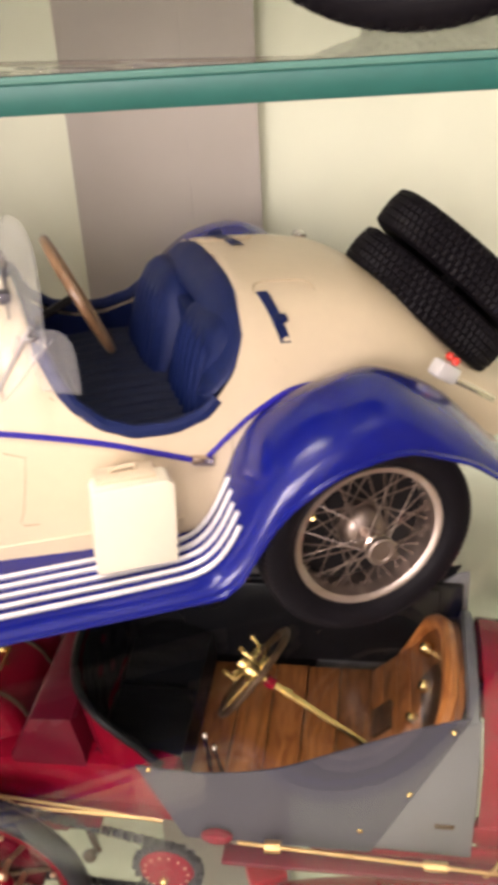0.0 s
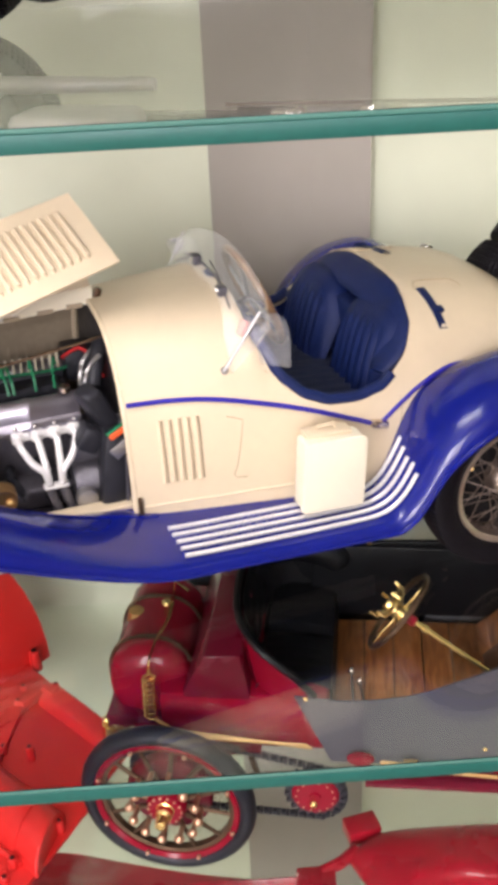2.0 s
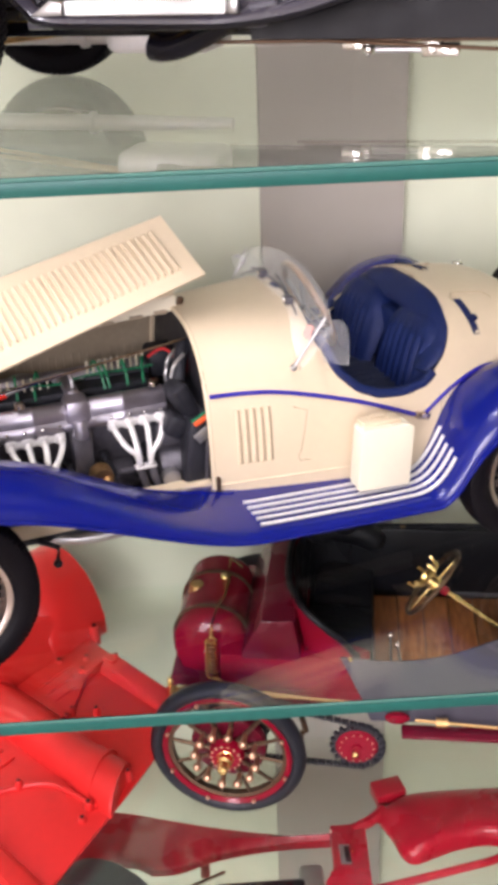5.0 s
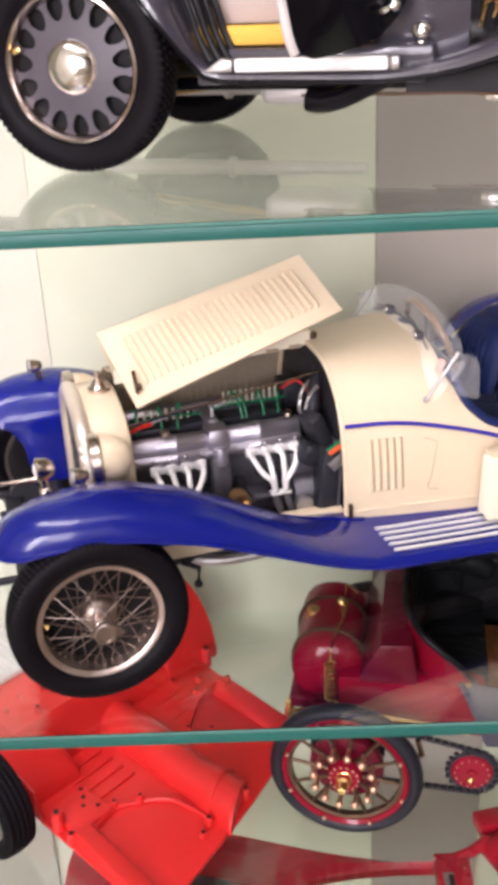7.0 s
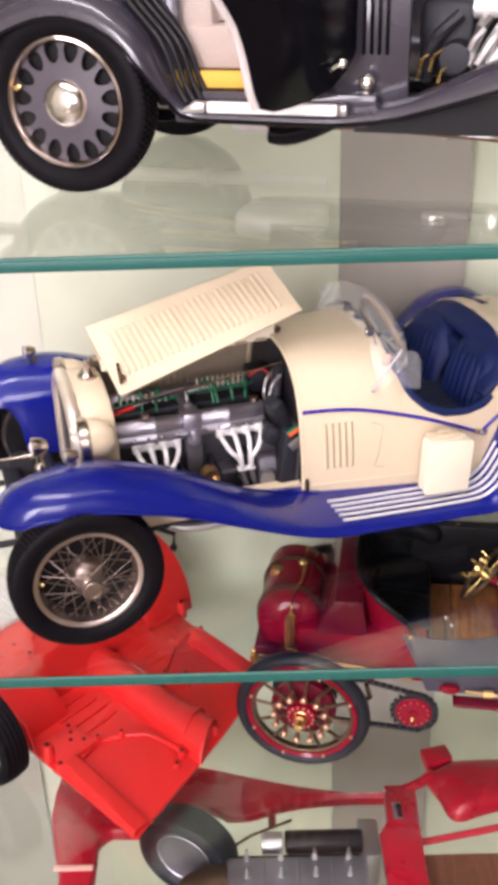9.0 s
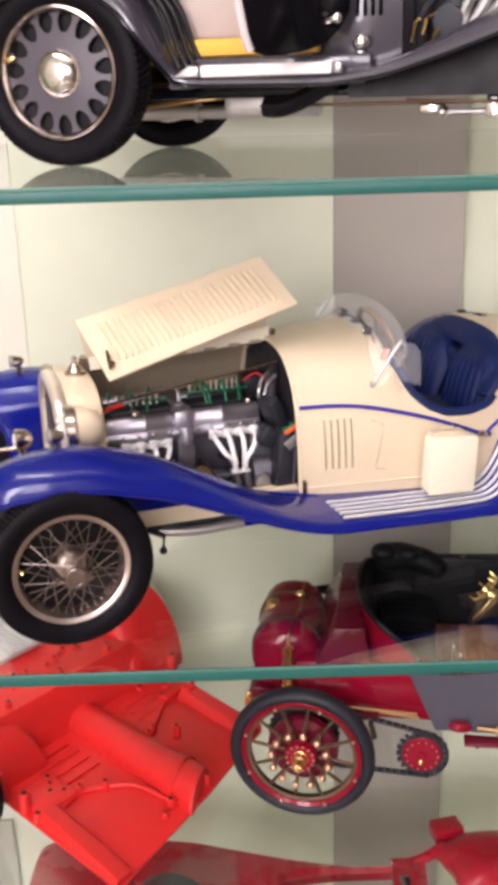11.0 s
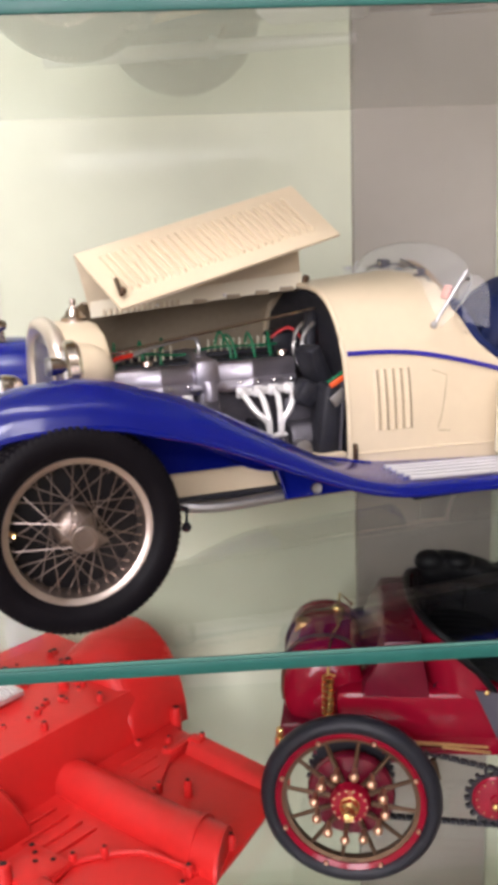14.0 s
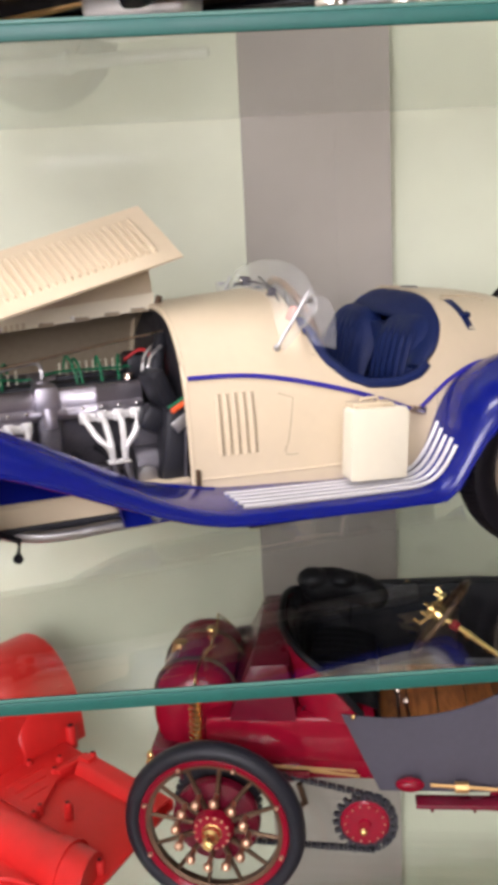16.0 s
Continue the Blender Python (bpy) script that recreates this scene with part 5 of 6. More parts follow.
        part("lower_apron", box(0.150, 0.004, 0.018, (0.235, s * 0.0555, 0.0500), 0.001, (0, 0, 0)), CRIMSON, car, "crimson side apron")
        # rear lamp, near side
        if s < 0:
            part("tail_lamp", join(lathe([(0, 0.006), (0.0034, 0.005), (0.0040, 0.0), (0.0036, -0.006), (0, -0.007)], 14, "Z", (-0.0480, s * 0.050, 0.064)), ball(0.0030, (-0.0480, s * 0.050, 0.0725)), tube([(-0.0480, s * 0.050, 0.064), (-0.034, s * 0.049, 0.066)], 0.0016, 6)), BRASS, car, "brass tail lamp with a black top")

    # rear fuel tank with rounded ends, straps and fittings
    rows = []
    for k in range(25):
        y = -0.046 + 0.090 * k / 24
        e = abs(y + 0.001) / 0.045
        g = math.sqrt(max(0.0, 1 - (max(0.0, e - 0.76) / 0.24) ** 2 * 0.72))
        row = []
        for j in range(20):
            a = 2 * math.pi * j / 20
            cx, cz = math.cos(a), math.sin(a)
            row.append((-0.0205 + 0.0262 * g * math.copysign(abs(cx) ** 0.85, cx), y, 0.0935 + 0.0298 * g * math.copysign(abs(cz) ** 0.85, cz)))
        rows.append(row)
    tank = loft(rows, close_rows=True)
    bmesh.ops.holes_fill(tank, edges=tank.edges)
    tk = part("fuel_tank", tank, CRIMSON, car, "glossy crimson rounded rear tank", 60)
    for y in (-0.030, 0.012):
        pts = []
        for j in range(15):
            a = math.pi * (1.08 - 1.05 * j / 14)
            cx, cz = math.cos(a), math.sin(a)
            pts.append((-0.0205 + 0.0270 * math.copysign(abs(cx) ** 0.85, cx), y, 0.0935 + 0.0306 * math.copysign(abs(cz) ** 0.85, cz)))
        part("tank_strap", tube(pts, 0.0012, 6), BRASS_DULL, tk, "bronze tank strap")
    part("tank_filler", lathe([(0, 0.007), (0.005, 0.006), (0.0055, 0.002), (0.0065, 0.0), (0.0065, -0.003)], 18, "Z", (-0.0340, -0.0024, 0.1165)), BRASS_MID, tk, "brass filler cap")
    part("tank_tap", join(tube([(-0.012, -0.008, 0.118), (-0.012, -0.008, 0.132)], 0.0022, 8), ball(0.0032, (-0.012, -0.008, 0.133)), tube([(-0.012, 0.010, 0.119), (-0.010, 0.012, 0.136), (-0.002, 0.014, 0.127)], 0.0011, 6)), BRASS, tk, "brass tap on the tank")
    part("tank_base", box(0.052, 0.104, 0.010, (-0.022, 0, 0.0735), 0.002), CRIMSON_DEEP, car)
    part("fuel_pipe", tube([(-0.008, -0.006, 0.1330), (-0.010, -0.024, 0.1290), (-0.014, -0.036, 0.1270), (-0.0165, -0.0500, 0.1220), (-0.0170, -0.0530, 0.1130)], 0.0009, 6, per=4), BRASS, car, "thin brass pipe")
    coil = []
    for k in range(181):
        a = 2 * math.pi * 8 * k / 180
        coil.append((-0.0170 + 0.0035 * math.cos(a), -0.0540 - 0.003 * k / 180 + 0.0035 * math.sin(a), 0.1125 - 0.0290 * k / 180))
    part("coil_spring", tube(coil, 0.0009, 6), BRASS, car, "brass coil spring")
    # box behind the seats, angular back
    prof = [(0.002, 0.074), (0.048, 0.074), (0.044, 0.110), (0.0400, 0.132), (0.018, 0.131), (0.004, 0.104)]
    part("seat_box", slab(prof, 0.112, pose(0, 0, 0), 0.0015), CRIMSON_DEEP, car, "maroon angular box behind the seats")
    part("body_tub", join(box(0.106, 0.114, 0.032, (0.040, 0, 0.0870), 0.006)), CRIMSON, car, "crimson lower body")
    # one bench shell: crimson outside, black buttoned leather inside
    def plan(a, w, back):
        return 0.084 - back * abs(math.cos(a)) ** 0.55, math.copysign(w * abs(math.sin(a)) ** 0.75, math.sin(a))
    rows_out, rows_in = [], []
    n = 56
    for k in range(n + 1):
        a = -math.pi / 2 + math.pi * k / n
        x, y = plan(a, 0.0565, 0.050)
        h = 0.104 + 0.042 * max(0.0, (0.084 - x) / 0.050) ** 0.75
        rows_out.append([(x + 0.010 * (1 - g) * abs(math.cos(a)), y * (1 - 0.05 * (1 - g)), 0.086 + (h - 0.086) * g) for g in (0, 0.25, 0.5, 0.75, 1.0)])
        x2, y2 = plan(a, 0.0535, 0.0460)
        col = []
        for j in range(15):
            f = j / 14
            q = 0.0011 * math.sin(k * math.pi / 3.5) * math.sin(f * math.pi * 5)
            col.append((x2 + 0.009 * (1 - f) + q, y2 * (1 - 0.05 * (1 - f)) + q * 0.4, 0.096 + (h - 0.096) * f))
        rows_in.append(col)
    seat = part("seat_shell", loft(rows_out, thick=0.0018), CRIMSON, car, "crimson curved seat shell", 60)
    part("seat_lining", loft(rows_in), BLACK_LEATHER, seat, "black buttoned leather lining")
    part("seat_piping", tube([r[-1] for r in rows_out], 0.0024, 7), BLACK_LEATHER, seat, "black padded seat edge")
    rows = []
    for k in range(45):
        y = -0.050 + 0.100 * k / 44
        dip = 0.004 * math.exp(-(y / 0.004) ** 2)
        q = 0.0010 * abs(math.sin(k * math.pi / 4))
        rows.append([(0.046, y, 0.100), (0.052, y, 0.1095 + q - dip), (0.062, y, 0.1105 - dip), (0.072, y, 0.1095 + q - dip), (0.084, y, 0.1085 - dip), (0.094, y, 0.104), (0.096, y, 0.086)])
    part("seat_cushion", loft(rows), BLACK_LEATHER, seat, "black leather seat cushion")
    line = smooth_line([(0.0540, 0.0455, 0.1420), (0.0650, 0.0485, 0.1425), (0.0760, 0.0490, 0.1400), (0.0860, 0.0490, 0.1375), (0.0940, 0.0490, 0.1330)], 5)
    pad = [tube(line, 0.0115, 16, r_end=0.0100), ball(0.0115, line[0]), ball(0.0100, line[-1]), ball(0.0095, (0.0520, 0.042, 0.1480), 1.15, 1.0, 0.85), ball(0.0085, (0.0720, 0.044, 0.1470), 1.3, 1.0, 0.8)]
    part("far_seat_pad", join(*pad), BLACK_LEATHER, seat, "puffed black leather seat top")

    # wooden floor planks on a dark board
    part("under_floor", box(0.160, 0.100, 0.004, (0.165, 0, 0.0735), 0.001), BLACK, car)
    for k in range(5):
        part("floor_plank", box(0.0184, 0.094, 0.004, (0.1045 + 0.0190 * k, 0, 0.0800 + 0.0003 * (k % 3)), 0.0006), OAK, car, "varnished brown floor plank")
    for k in range(6):
        part("toe_board", box(0.0112, 0.092, 0.0035, (0.1930 + 0.0076 * k, 0, 0.0830 + 0.0070 * k), 0.0006, (0, -46, 0)), OAK, car, "varnished brown toe board")
    # slate grey side aprons
    for s in (-1, 1):
        rows = []
        TOPZ = [(0.072, 0.1060), (0.10, 0.1030), (0.125, 0.1055), (0.147, 0.1110), (0.189, 0.1320), (0.215, 0.1450), (0.240, 0.1540)]
        for k in range(25):
            x = 0.072 + 0.166 * k / 24
            zt = soft(TOPZ, x, 0.008)
            zb = 0.0560
            low = 0.094 + 0.098 * k / 24
            rows.append([(x + (low - x) * f, s * (0.0602 - 0.001 * (1 - f)), zt + (zb - zt) * f) for f in (0, 0.2, 0.4, 0.6, 0.8, 1.0)])
        sp = part("scuttle_panel", slab([(0.150, 0.0575), (0.2428, 0.0550), (0.2435, 0.100), (0.2430, 0.150), (0.236, 0.148), (0.205, 0.120), (0.160, 0.090)], 0.0016, pose(0, s * 0.0575, 0), 0.0005), SCUTTLE_GREY, car, "blue-grey metal scuttle panel")
        ap = part("side_apron", loft(rows, thick=0.0014), SLATE if s < 0 else BLACK_LEATHER, car, "slate grey leathercloth side apron" if s < 0 else "black leathercloth side apron")
        for x, z in ((0.0790, 0.1050), (0.1864, 0.0716), (0.2106, 0.1008), (0.2300, 0.1450)):
            part("apron_stud", ball(0.0017, (x, s * 0.0602, z), 1, 0.7, 1, 10), BRASS, ap, "brass stud")
        part("apron_badge", box(0.010, 0.001, 0.003, (0.2287, s * 0.0586, 0.0773), 0.0003), BRASS_DULL, ap, "small bronze plate")
    part("far_rug", box(0.150, 0.0045, 0.056, (0.152, 0.0500, 0.114), 0.002), BLACK_LEATHER, car, "black leather far side screen")
    part("black_cowl", slab([(0.062, 0.105), (0.240, 0.120), (0.240, 0.142), (0.16, 0.144), (0.10, 0.142), (0.066, 0.140)], 0.004, pose(0, 0.0545, 0), 0.001), BLACK_LEATHER, car)

    # arched wooden dashboard with fittings, leaning on the toe boards
    LEAN = 0.55
    lean = Matrix(((1, 0, LEAN, -0.150 * LEAN), (0, 1, 0, 0), (0, 0, 1, 0), (0, 0, 0, 1)))
    arch = [(-0.052, 0.084), (0.052, 0.084), (0.052, 0.110), (0.046, 0.124), (0.032, 0.133), (0.012, 0.1365), (-0.012, 0.1365), (-0.032, 0.133), (-0.046, 0.124), (-0.052, 0.110)]
    smooth_arch = smooth_line([(y, z, 0) for y, z in arch[1:] + arch[:1]], 4)
    smooth_arch = [(p.x, p.y) for p in smooth_arch]
    dash = part("dashboard", slab(arch, 0.006, lean @ pose(0.2435, 0, 0, 0, 0, 90), 0.001), OAK, car, "arched varnished wooden dashboard")
    part("dash_rim", tube([(0.2385 + LEAN * (z - 0.151), y * 0.965, z - 0.001) for y, z in smooth_arch], 0.0044, 8), OAK, dash)
    part("dash_opening", slab([(-0.022, 0.110), (0.022, 0.110), (0.020, 0.123), (0.0, 0.127), (-0.020, 0.123)], 0.002, lean @ pose(0.2395, -0.010, 0.000, 0, 0, 90)), MAHOGANY, dash, "dark instrument recess")
    for y, z in ((-0.034, 0.106), (0.0, 0.110), (0.028, 0.112), (-0.012, 0.098)):
        part("dash_fitting", moved(lathe([(0, 0.007), (0.0028, 0.006), (0.0040, 0.003), (0.0040, 0.0)], 14), pose(0.2395 + LEAN * (z - 0.144), y, z + 0.004, 0, -60, 0)), BRASS, dash, "pale brass fitting")
    shell = []
    for x in (0.2375, 0.2390, 0.2435, 0.2445):
        g = 1.09 if x in (0.2390, 0.2435) else 1.04
        shell.append([(x, y * g, 0.090 + (z - 0.090) * (g - 0.01)) for y, z in smooth_arch])
    part("scuttle_arch", loft(shell), SCUTTLE_GREY, car, "blue-grey metal scuttle edge")
    for s in (-1, 1):
        part("fuel_line", tube([(0.200, s * 0.0685, 0.0520), (0.238, s * 0.0685, 0.0500), (0.250, s * 0.0680, 0.0540), (0.258, s * 0.0660, 0.0660)], 0.0011, 6, per=4), BRASS_MID, car, "bent brass pipe")
    # bonnet
    rows = []
    for k in range(9):
        x = 0.246 + 0.130 * k / 8
        sc = 1 - 0.16 * k / 8
        rows.append([(x, y * sc, 0.070 + (z - 0.070) * sc) for y, z in [(-0.053, 0.054), (-0.053, 0.112), (-0.042, 0.131), (-0.026, 0.143), (0, 0.148), (0.026, 0.143), (0.042, 0.131), (0.053, 0.112), (0.053, 0.054)]])
    part("bonnet", loft(rows, thick=0.0015), CRIMSON, car, "crimson bonnet")
    part("radiator", slab([(-0.043, 0.066), (0.043, 0.066), (0.043, 0.118), (0.025, 0.136), (-0.025, 0.136), (-0.043, 0.118)], 0.014, pose(0.381, 0, 0, 0, 0, 90), 0.003), BRASS, car, "brass radiator")
    # steering wheel and column, levers
    c = Vector((0.1330, -0.0380, 0.1550))
    e = Vector((0.1890, -0.0430, 0.1150))
    ax = Vector((-0.78, 0.22, 0.58)).normalized()
    q = Matrix.Translation(c) @ ax.to_track_quat("Z", "Y").to_matrix().to_4x4()
    R = 0.0258
    sw = part("steering_wheel", tube([q @ Vector((R * math.cos(2 * math.pi * k / 44), R * math.sin(2 * math.pi * k / 44), 0)) for k in range(44)], 0.0017, 8, closed=True), BRASS_DULL, car, "bronze-rimmed brass steering wheel")
    part("wheel_spider", join(*[moved(box(R, 0.0036, 0.0014, (R / 2, 0, -0.001), 0.0006), q @ pose(0, 0, 0, 0, 0, math.degrees(a))) for a in (0.3, 1.87, 3.44, 5.01)]), BRASS, sw, "brass spider")
    part("throttle_quadrant", join(*[tube([q @ Vector((0, 0, 0.004)), q @ Vector((0.012 * math.cos(a), 0.012 * math.sin(a), 0.007)), q @ Vector((0.012 * math.cos(a), 0.012 * math.sin(a), 0.012))], 0.0012, 6) for a in (0.0, 1.2, 2.4, 3.6, 4.8)],
         moved(lathe([(0, 0.010), (0.004, 0.009), (0.005, 0.004), (0.005, -0.004), (0, -0.004)], 16), q), tube([q @ Vector((0.0115 * math.cos(k * 0.3), 0.0115 * math.sin(k * 0.3), 0.006)) for k in range(12)], 0.0012, 6)), BRASS, sw, "brass lever quadrant")
    part("steering_column", join(tube([c, e], 0.0017, 10), tube([c.lerp(e, 0.25), c.lerp(e, 0.31)], 0.0024, 10)), BRASS, car, "brass steering column")
    part("column_collar", tube([c.lerp(e, 0.10), c.lerp(e, 0.17)], 0.0032, 10), CRIMSON, car, "crimson collar")
    for k, (x, y) in enumerate(((0.108, -0.043), (0.117, -0.045))):
        part("brake_lever", join(tube([(x, y, 0.076), (x - 0.002 - 0.004 * k, y, 0.112 - 0.006 * k)], 0.0013, 6), ball(0.0020, (x - 0.002 - 0.004 * k, y, 0.113 - 0.006 * k), 1, 1, 1.5)), NICKEL, car, "small nickel hand lever")
    part("pedal_plate", box(0.014, 0.020, 0.003, (0.196, 0.0, 0.090), 0.001, (0, -45, 0)), MAHOGANY, car)
    part("grab_rail", tube([(0.1152, 0.052, 0.1418), (0.1395, 0.052, 0.1234)], 0.0016, 8), BRASS_MID, car, "bronze grab rail on the far side")
    # the body rides a little high on its axles
    for ob in car.children:
        if ob.name.split(".")[0] != "wheel":
            ob.matrix_basis = Matrix.Translation((0, 0, 0.0055)) @ ob.matrix_basis
    return car


antique_car()


# ---- scarlet floor pan ----
def floor_pan():
    pan = thing("model_floor_pan", pose(-0.303, 0.4395, TOP_C, 0, 0, -42), "bare scarlet plastic floor pan of a model car", "model part")
    Z = 0.0110
    outline = [(-0.030, -0.104), (0.140, -0.111), (0.121, -0.012), (0.117, 0.007), (0.107, 0.047), (0.098, 0.086), (-0.012, 0.094), (-0.030, 0.104)]
    part("floor_plate", slab([(x, y) for x, y in outline], 0.003, Matrix(((1, 0, 0, 0), (0, 0, 1, 0), (0, 1, 0, Z + 0.0015), (0, 0, 0, 1))), 0.0006), SCARLET, pan, "flat scarlet floor")
    for s, x1 in ((-1, 0.138), (1, 0.097)):
        rows = []
        for k in range(9):
            x = (0.048 if s < 0 else 0.012) + (x1 - (0.048 if s < 0 else 0.012)) * k / 8
            y = s * ((0.105 if s < 0 else 0.0925) + (0.006 if s < 0 else -0.0055) * k / 8)
            h = (0.014 if s < 0 else 0.011) - (0.006 if s < 0 else 0.003) * k / 8
            rows.append([(x, y - s * 0.020, Z + 0.002), (x, y - s * 0.017, Z + h * 0.8), (x, y - s * 0.013, Z + h), (x, y - s * 0.002, Z + h), (x, y, Z + h * 0.8), (x, y, Z)])
        part("sill", loft(rows, thick=0.0012), SCARLET, pan, "boxed scarlet sill")
    # transmission tunnel
    rows = []
    for k in range(25):
        x = -0.036 + 0.152 * k / 24
        r = 0.0168 + 0.0014 * (k / 24) + (0.0014 if k > 18 else 0)
        rows.append([(x - 0.5 * r * math.cos(a) * max(0.0, (k - 12) / 12), -0.006 * k / 24 + r * 1.05 * math.cos(a), Z + 0.002 + r * math.sin(a)) for a in [math.pi * j / 14 for j in range(15)]])
    part("tunnel_end", slab([(p[1] * 1.118, p[2]) for p in rows[-1]], 0.002, pose(0.1120, 0, 0, 0, 0, 116.6)), SCARLET, pan, "closed tunnel end")
    part("tunnel", loft(rows, thick=0.0014), SCARLET, pan, "rounded transmission tunnel", 60)
    rows = [[(x - 0.36 * 0.0196 * math.cos(math.pi * j / 14), -0.0045 + (0.0196 + d) * math.cos(math.pi * j / 14) * 1.05, Z + 0.002 + (0.0196 + d) * math.sin(math.pi * j / 14)) for j in range(15)] for x, d in ((0.094, -0.002), (0.0945, 0.0012), (0.0965, 0.0012), (0.097, -0.002))]
    part("tunnel_rib", loft(rows), SCARLET, pan)
    # pressed ribs on the floor
    for s in (-1,):
        for k in range(4):
            part("floor_rib", box(0.0020, 0.040, 0.0018, (-0.012 + 0.013 * k, s * 0.050, Z + 0.0040), 0.0006, (0, 0, 0)), SCARLET, pan)
    step = [(-0.030, 0.012), (0.037, 0.014), (0.031, 0.026), (0.011, 0.058), (0.009, 0.076), (0.006, 0.092), (-0.030, 0.096)]
    part("floor_step", slab(step, 0.006, Matrix(((1, 0, 0, 0), (0, 0, 1, 0), (0, 1, 0, Z + 0.0040), (0, 0, 0, 1))), 0.001), SCARLET, pan, "raised rear floor")
    for k in range(3):
        part("floor_rib", box(0.0020, 0.034 - 0.006 * k, 0.0018, (-0.010 + 0.011 * k, 0.046 - 0.005 * k, Z + 0.0072), 0.0006), SCARLET, pan)
    part("step_bracket", join(box(0.012, 0.008, 0.007, (0.014, 0.084, Z + 0.0095), 0.001), box(0.006, 0.024, 0.004, (0.006, 0.074, Z + 0.0080), 0.001)), SCARLET, pan)
    lip = [(x, y, Z + 0.0045) for x, y in ((0.048, -0.088), (0.045, -0.074), (0.0435, -0.064), (0.0535, -0.047), (0.066, -0.034), (0.080, -0.029), (0.112, -0.026))]
    part("floor_lip", tube(lip, 0.0021, 8, per=4), SCARLET, pan, "raised lip round the floor recess")
    plate = part("corner_plate", box(0.036, 0.034, 0.006, (0.028, -0.083, Z + 0.0055), 0.003), SCARLET, pan, "raised corner plate")
    for x, y in ((0.0125, -0.0702), (0.0203, -0.0741), (0.0273, -0.0797), (0.0349, -0.0722)):
        part("hole", lathe([(0, 0.0004), (0.0017, 0.0004), (0.0018, 0)], 10, "Z", (x, y, Z + 0.0085)), BLACK, plate, "dark screw hole")
    # raised rear deck and bulkhead
    rows = []
    for k in range(13):
        y = -0.088 + 0.176 * k / 12
        rows.append([(-0.024, y, Z), (-0.028, y, Z + 0.012), (-0.033, y, Z + 0.036), (-0.037, y, Z + 0.042), (-0.052, y, Z + 0.044), (-0.085, y, Z + 0.046), (-0.150, y, Z + 0.050), (-0.154, y, Z + 0.030)])
    part("rear_deck", loft(rows, thick=0.0016), SCARLET, pan, "raised scarlet rear deck", 30)
    for s in (-1, 1):
        rows = []
        for i in range(15):
            a = math.pi * i / 14
            row = []
            for j in range(9):
                b = math.pi / 2 * j / 8
                rr = 0.051 if s > 0 else 0.057
                row.append(((-0.075 if s > 0 else -0.060) - rr * math.cos(a), s * (0.098 - 0.040 * math.sin(b)), Z + 0.002 + rr * (1.34 if s > 0 else 0.74) * math.sin(a) * (0.62 + 0.38 * math.cos(b))))
            row = [(row[0][0], s * 0.116, row[0][2])] + row
            rows.append(row)
        part("wheel_arch", loft(rows, thick=0.0014), SCARLET, pan, "domed scarlet wheel arch", 60)
        if s < 0:
            part("side_wall", slab([(-0.020, 0.0), (0.012, 0.0), (0.004, 0.026), (-0.018, 0.034)], 0.0025, pose(0, s * 0.104, Z), 0.0006), SCARLET, pan)
    # pegs with dark holes
    rng = random.Random(3)
    spots = [(0.026, -0.102, 0.018, 0.0046), (0.043, -0.1035, 0.010, 0.0034), (-0.022, 0.1005, 0.018, 0.0042), (0.016, 0.088, 0.014, 0.0026), (0.0536, -0.047, 0.010, 0.0028), (0.0426, -0.0634, 0.010, 0.0028), (0.050, 0.034, 0.014, 0.0030),
             (0.108, -0.030, 0.010, 0.0032), (0.112, -0.040, 0.006, 0.0030), (0.1108, 0.0060, 0.012, 0.0030), (-0.0217, 0.059, 0.009, 0.0030), (0.0300, 0.0263, 0.009, 0.0026), (0.003, 0.0621, 0.010, 0.0026), (0.033, 0.0185, 0.009, 0.0024), (-0.006, 0.075, 0.010, 0.0028)]
    for x, y, h, r in spots:
        pg = part("peg", lathe([(0, h), (r * 0.55, h), (r * 0.9, h - 0.0006), (r, h - 0.002), (r * 1.08, 0), (0, 0)], 14, "Z", (x, y, Z + 0.001)), SCARLET, pan, "hollow scarlet peg")
        part("peg_hole", lathe([(0, 0.0004), (r * 0.5, 0.0004), (r * 0.52, 0)], 10, "Z", (x, y, Z + 0.001 + h)), BLACK, pg, "dark screw hole")
    for k in range(34):
        x, y = -0.060 - 0.085 * rng.random(), -0.055 + 0.13 * rng.random()
        h, r = rng.choice((0.003, 0.0045, 0.007)), rng.choice((0.0026, 0.0031, 0.0037))
        if y < 0.020 and x < -0.080:
            continue
        pg = part("peg", lathe([(0, h), (r * 0.6, h), (r, h - 0.001), (r * 1.05, 0), (0, 0)], 12, "Z", (x, y, Z + 0.0445 + 0.002 * (-x - 0.06) / 0.08)), SCARLET, pan)
        part("peg_hole", lathe([(0, 0.0004), (r * 0.6, 0.0004), (r * 0.62, 0)], 10, "Z", (x, y, Z + 0.0445 + h + 0.002 * (-x - 0.06) / 0.08)), BLACK, pg, "dark screw hole")
    for k in range(10):
        y = -0.079 + 0.0175 * k
        for x, h, r in ((-0.043, 0.006, 0.0026), (-0.060 - 0.006 * (k % 2), 0.004, 0.0022))[(k % 3 != 1):]:
            pg = part("peg", lathe([(0, h), (r * 0.6, h), (r, h - 0.001), (r * 1.05, 0), (0, 0)], 12, "Z", (x, y, Z + 0.0425)), SCARLET, pan)
            part("peg_hole", lathe([(0, 0.0004), (r * 0.6, 0.0004), (r * 0.62, 0)], 10, "Z", (x, y, Z + 0.0425 + h)), BLACK, pg, "dark screw hole")
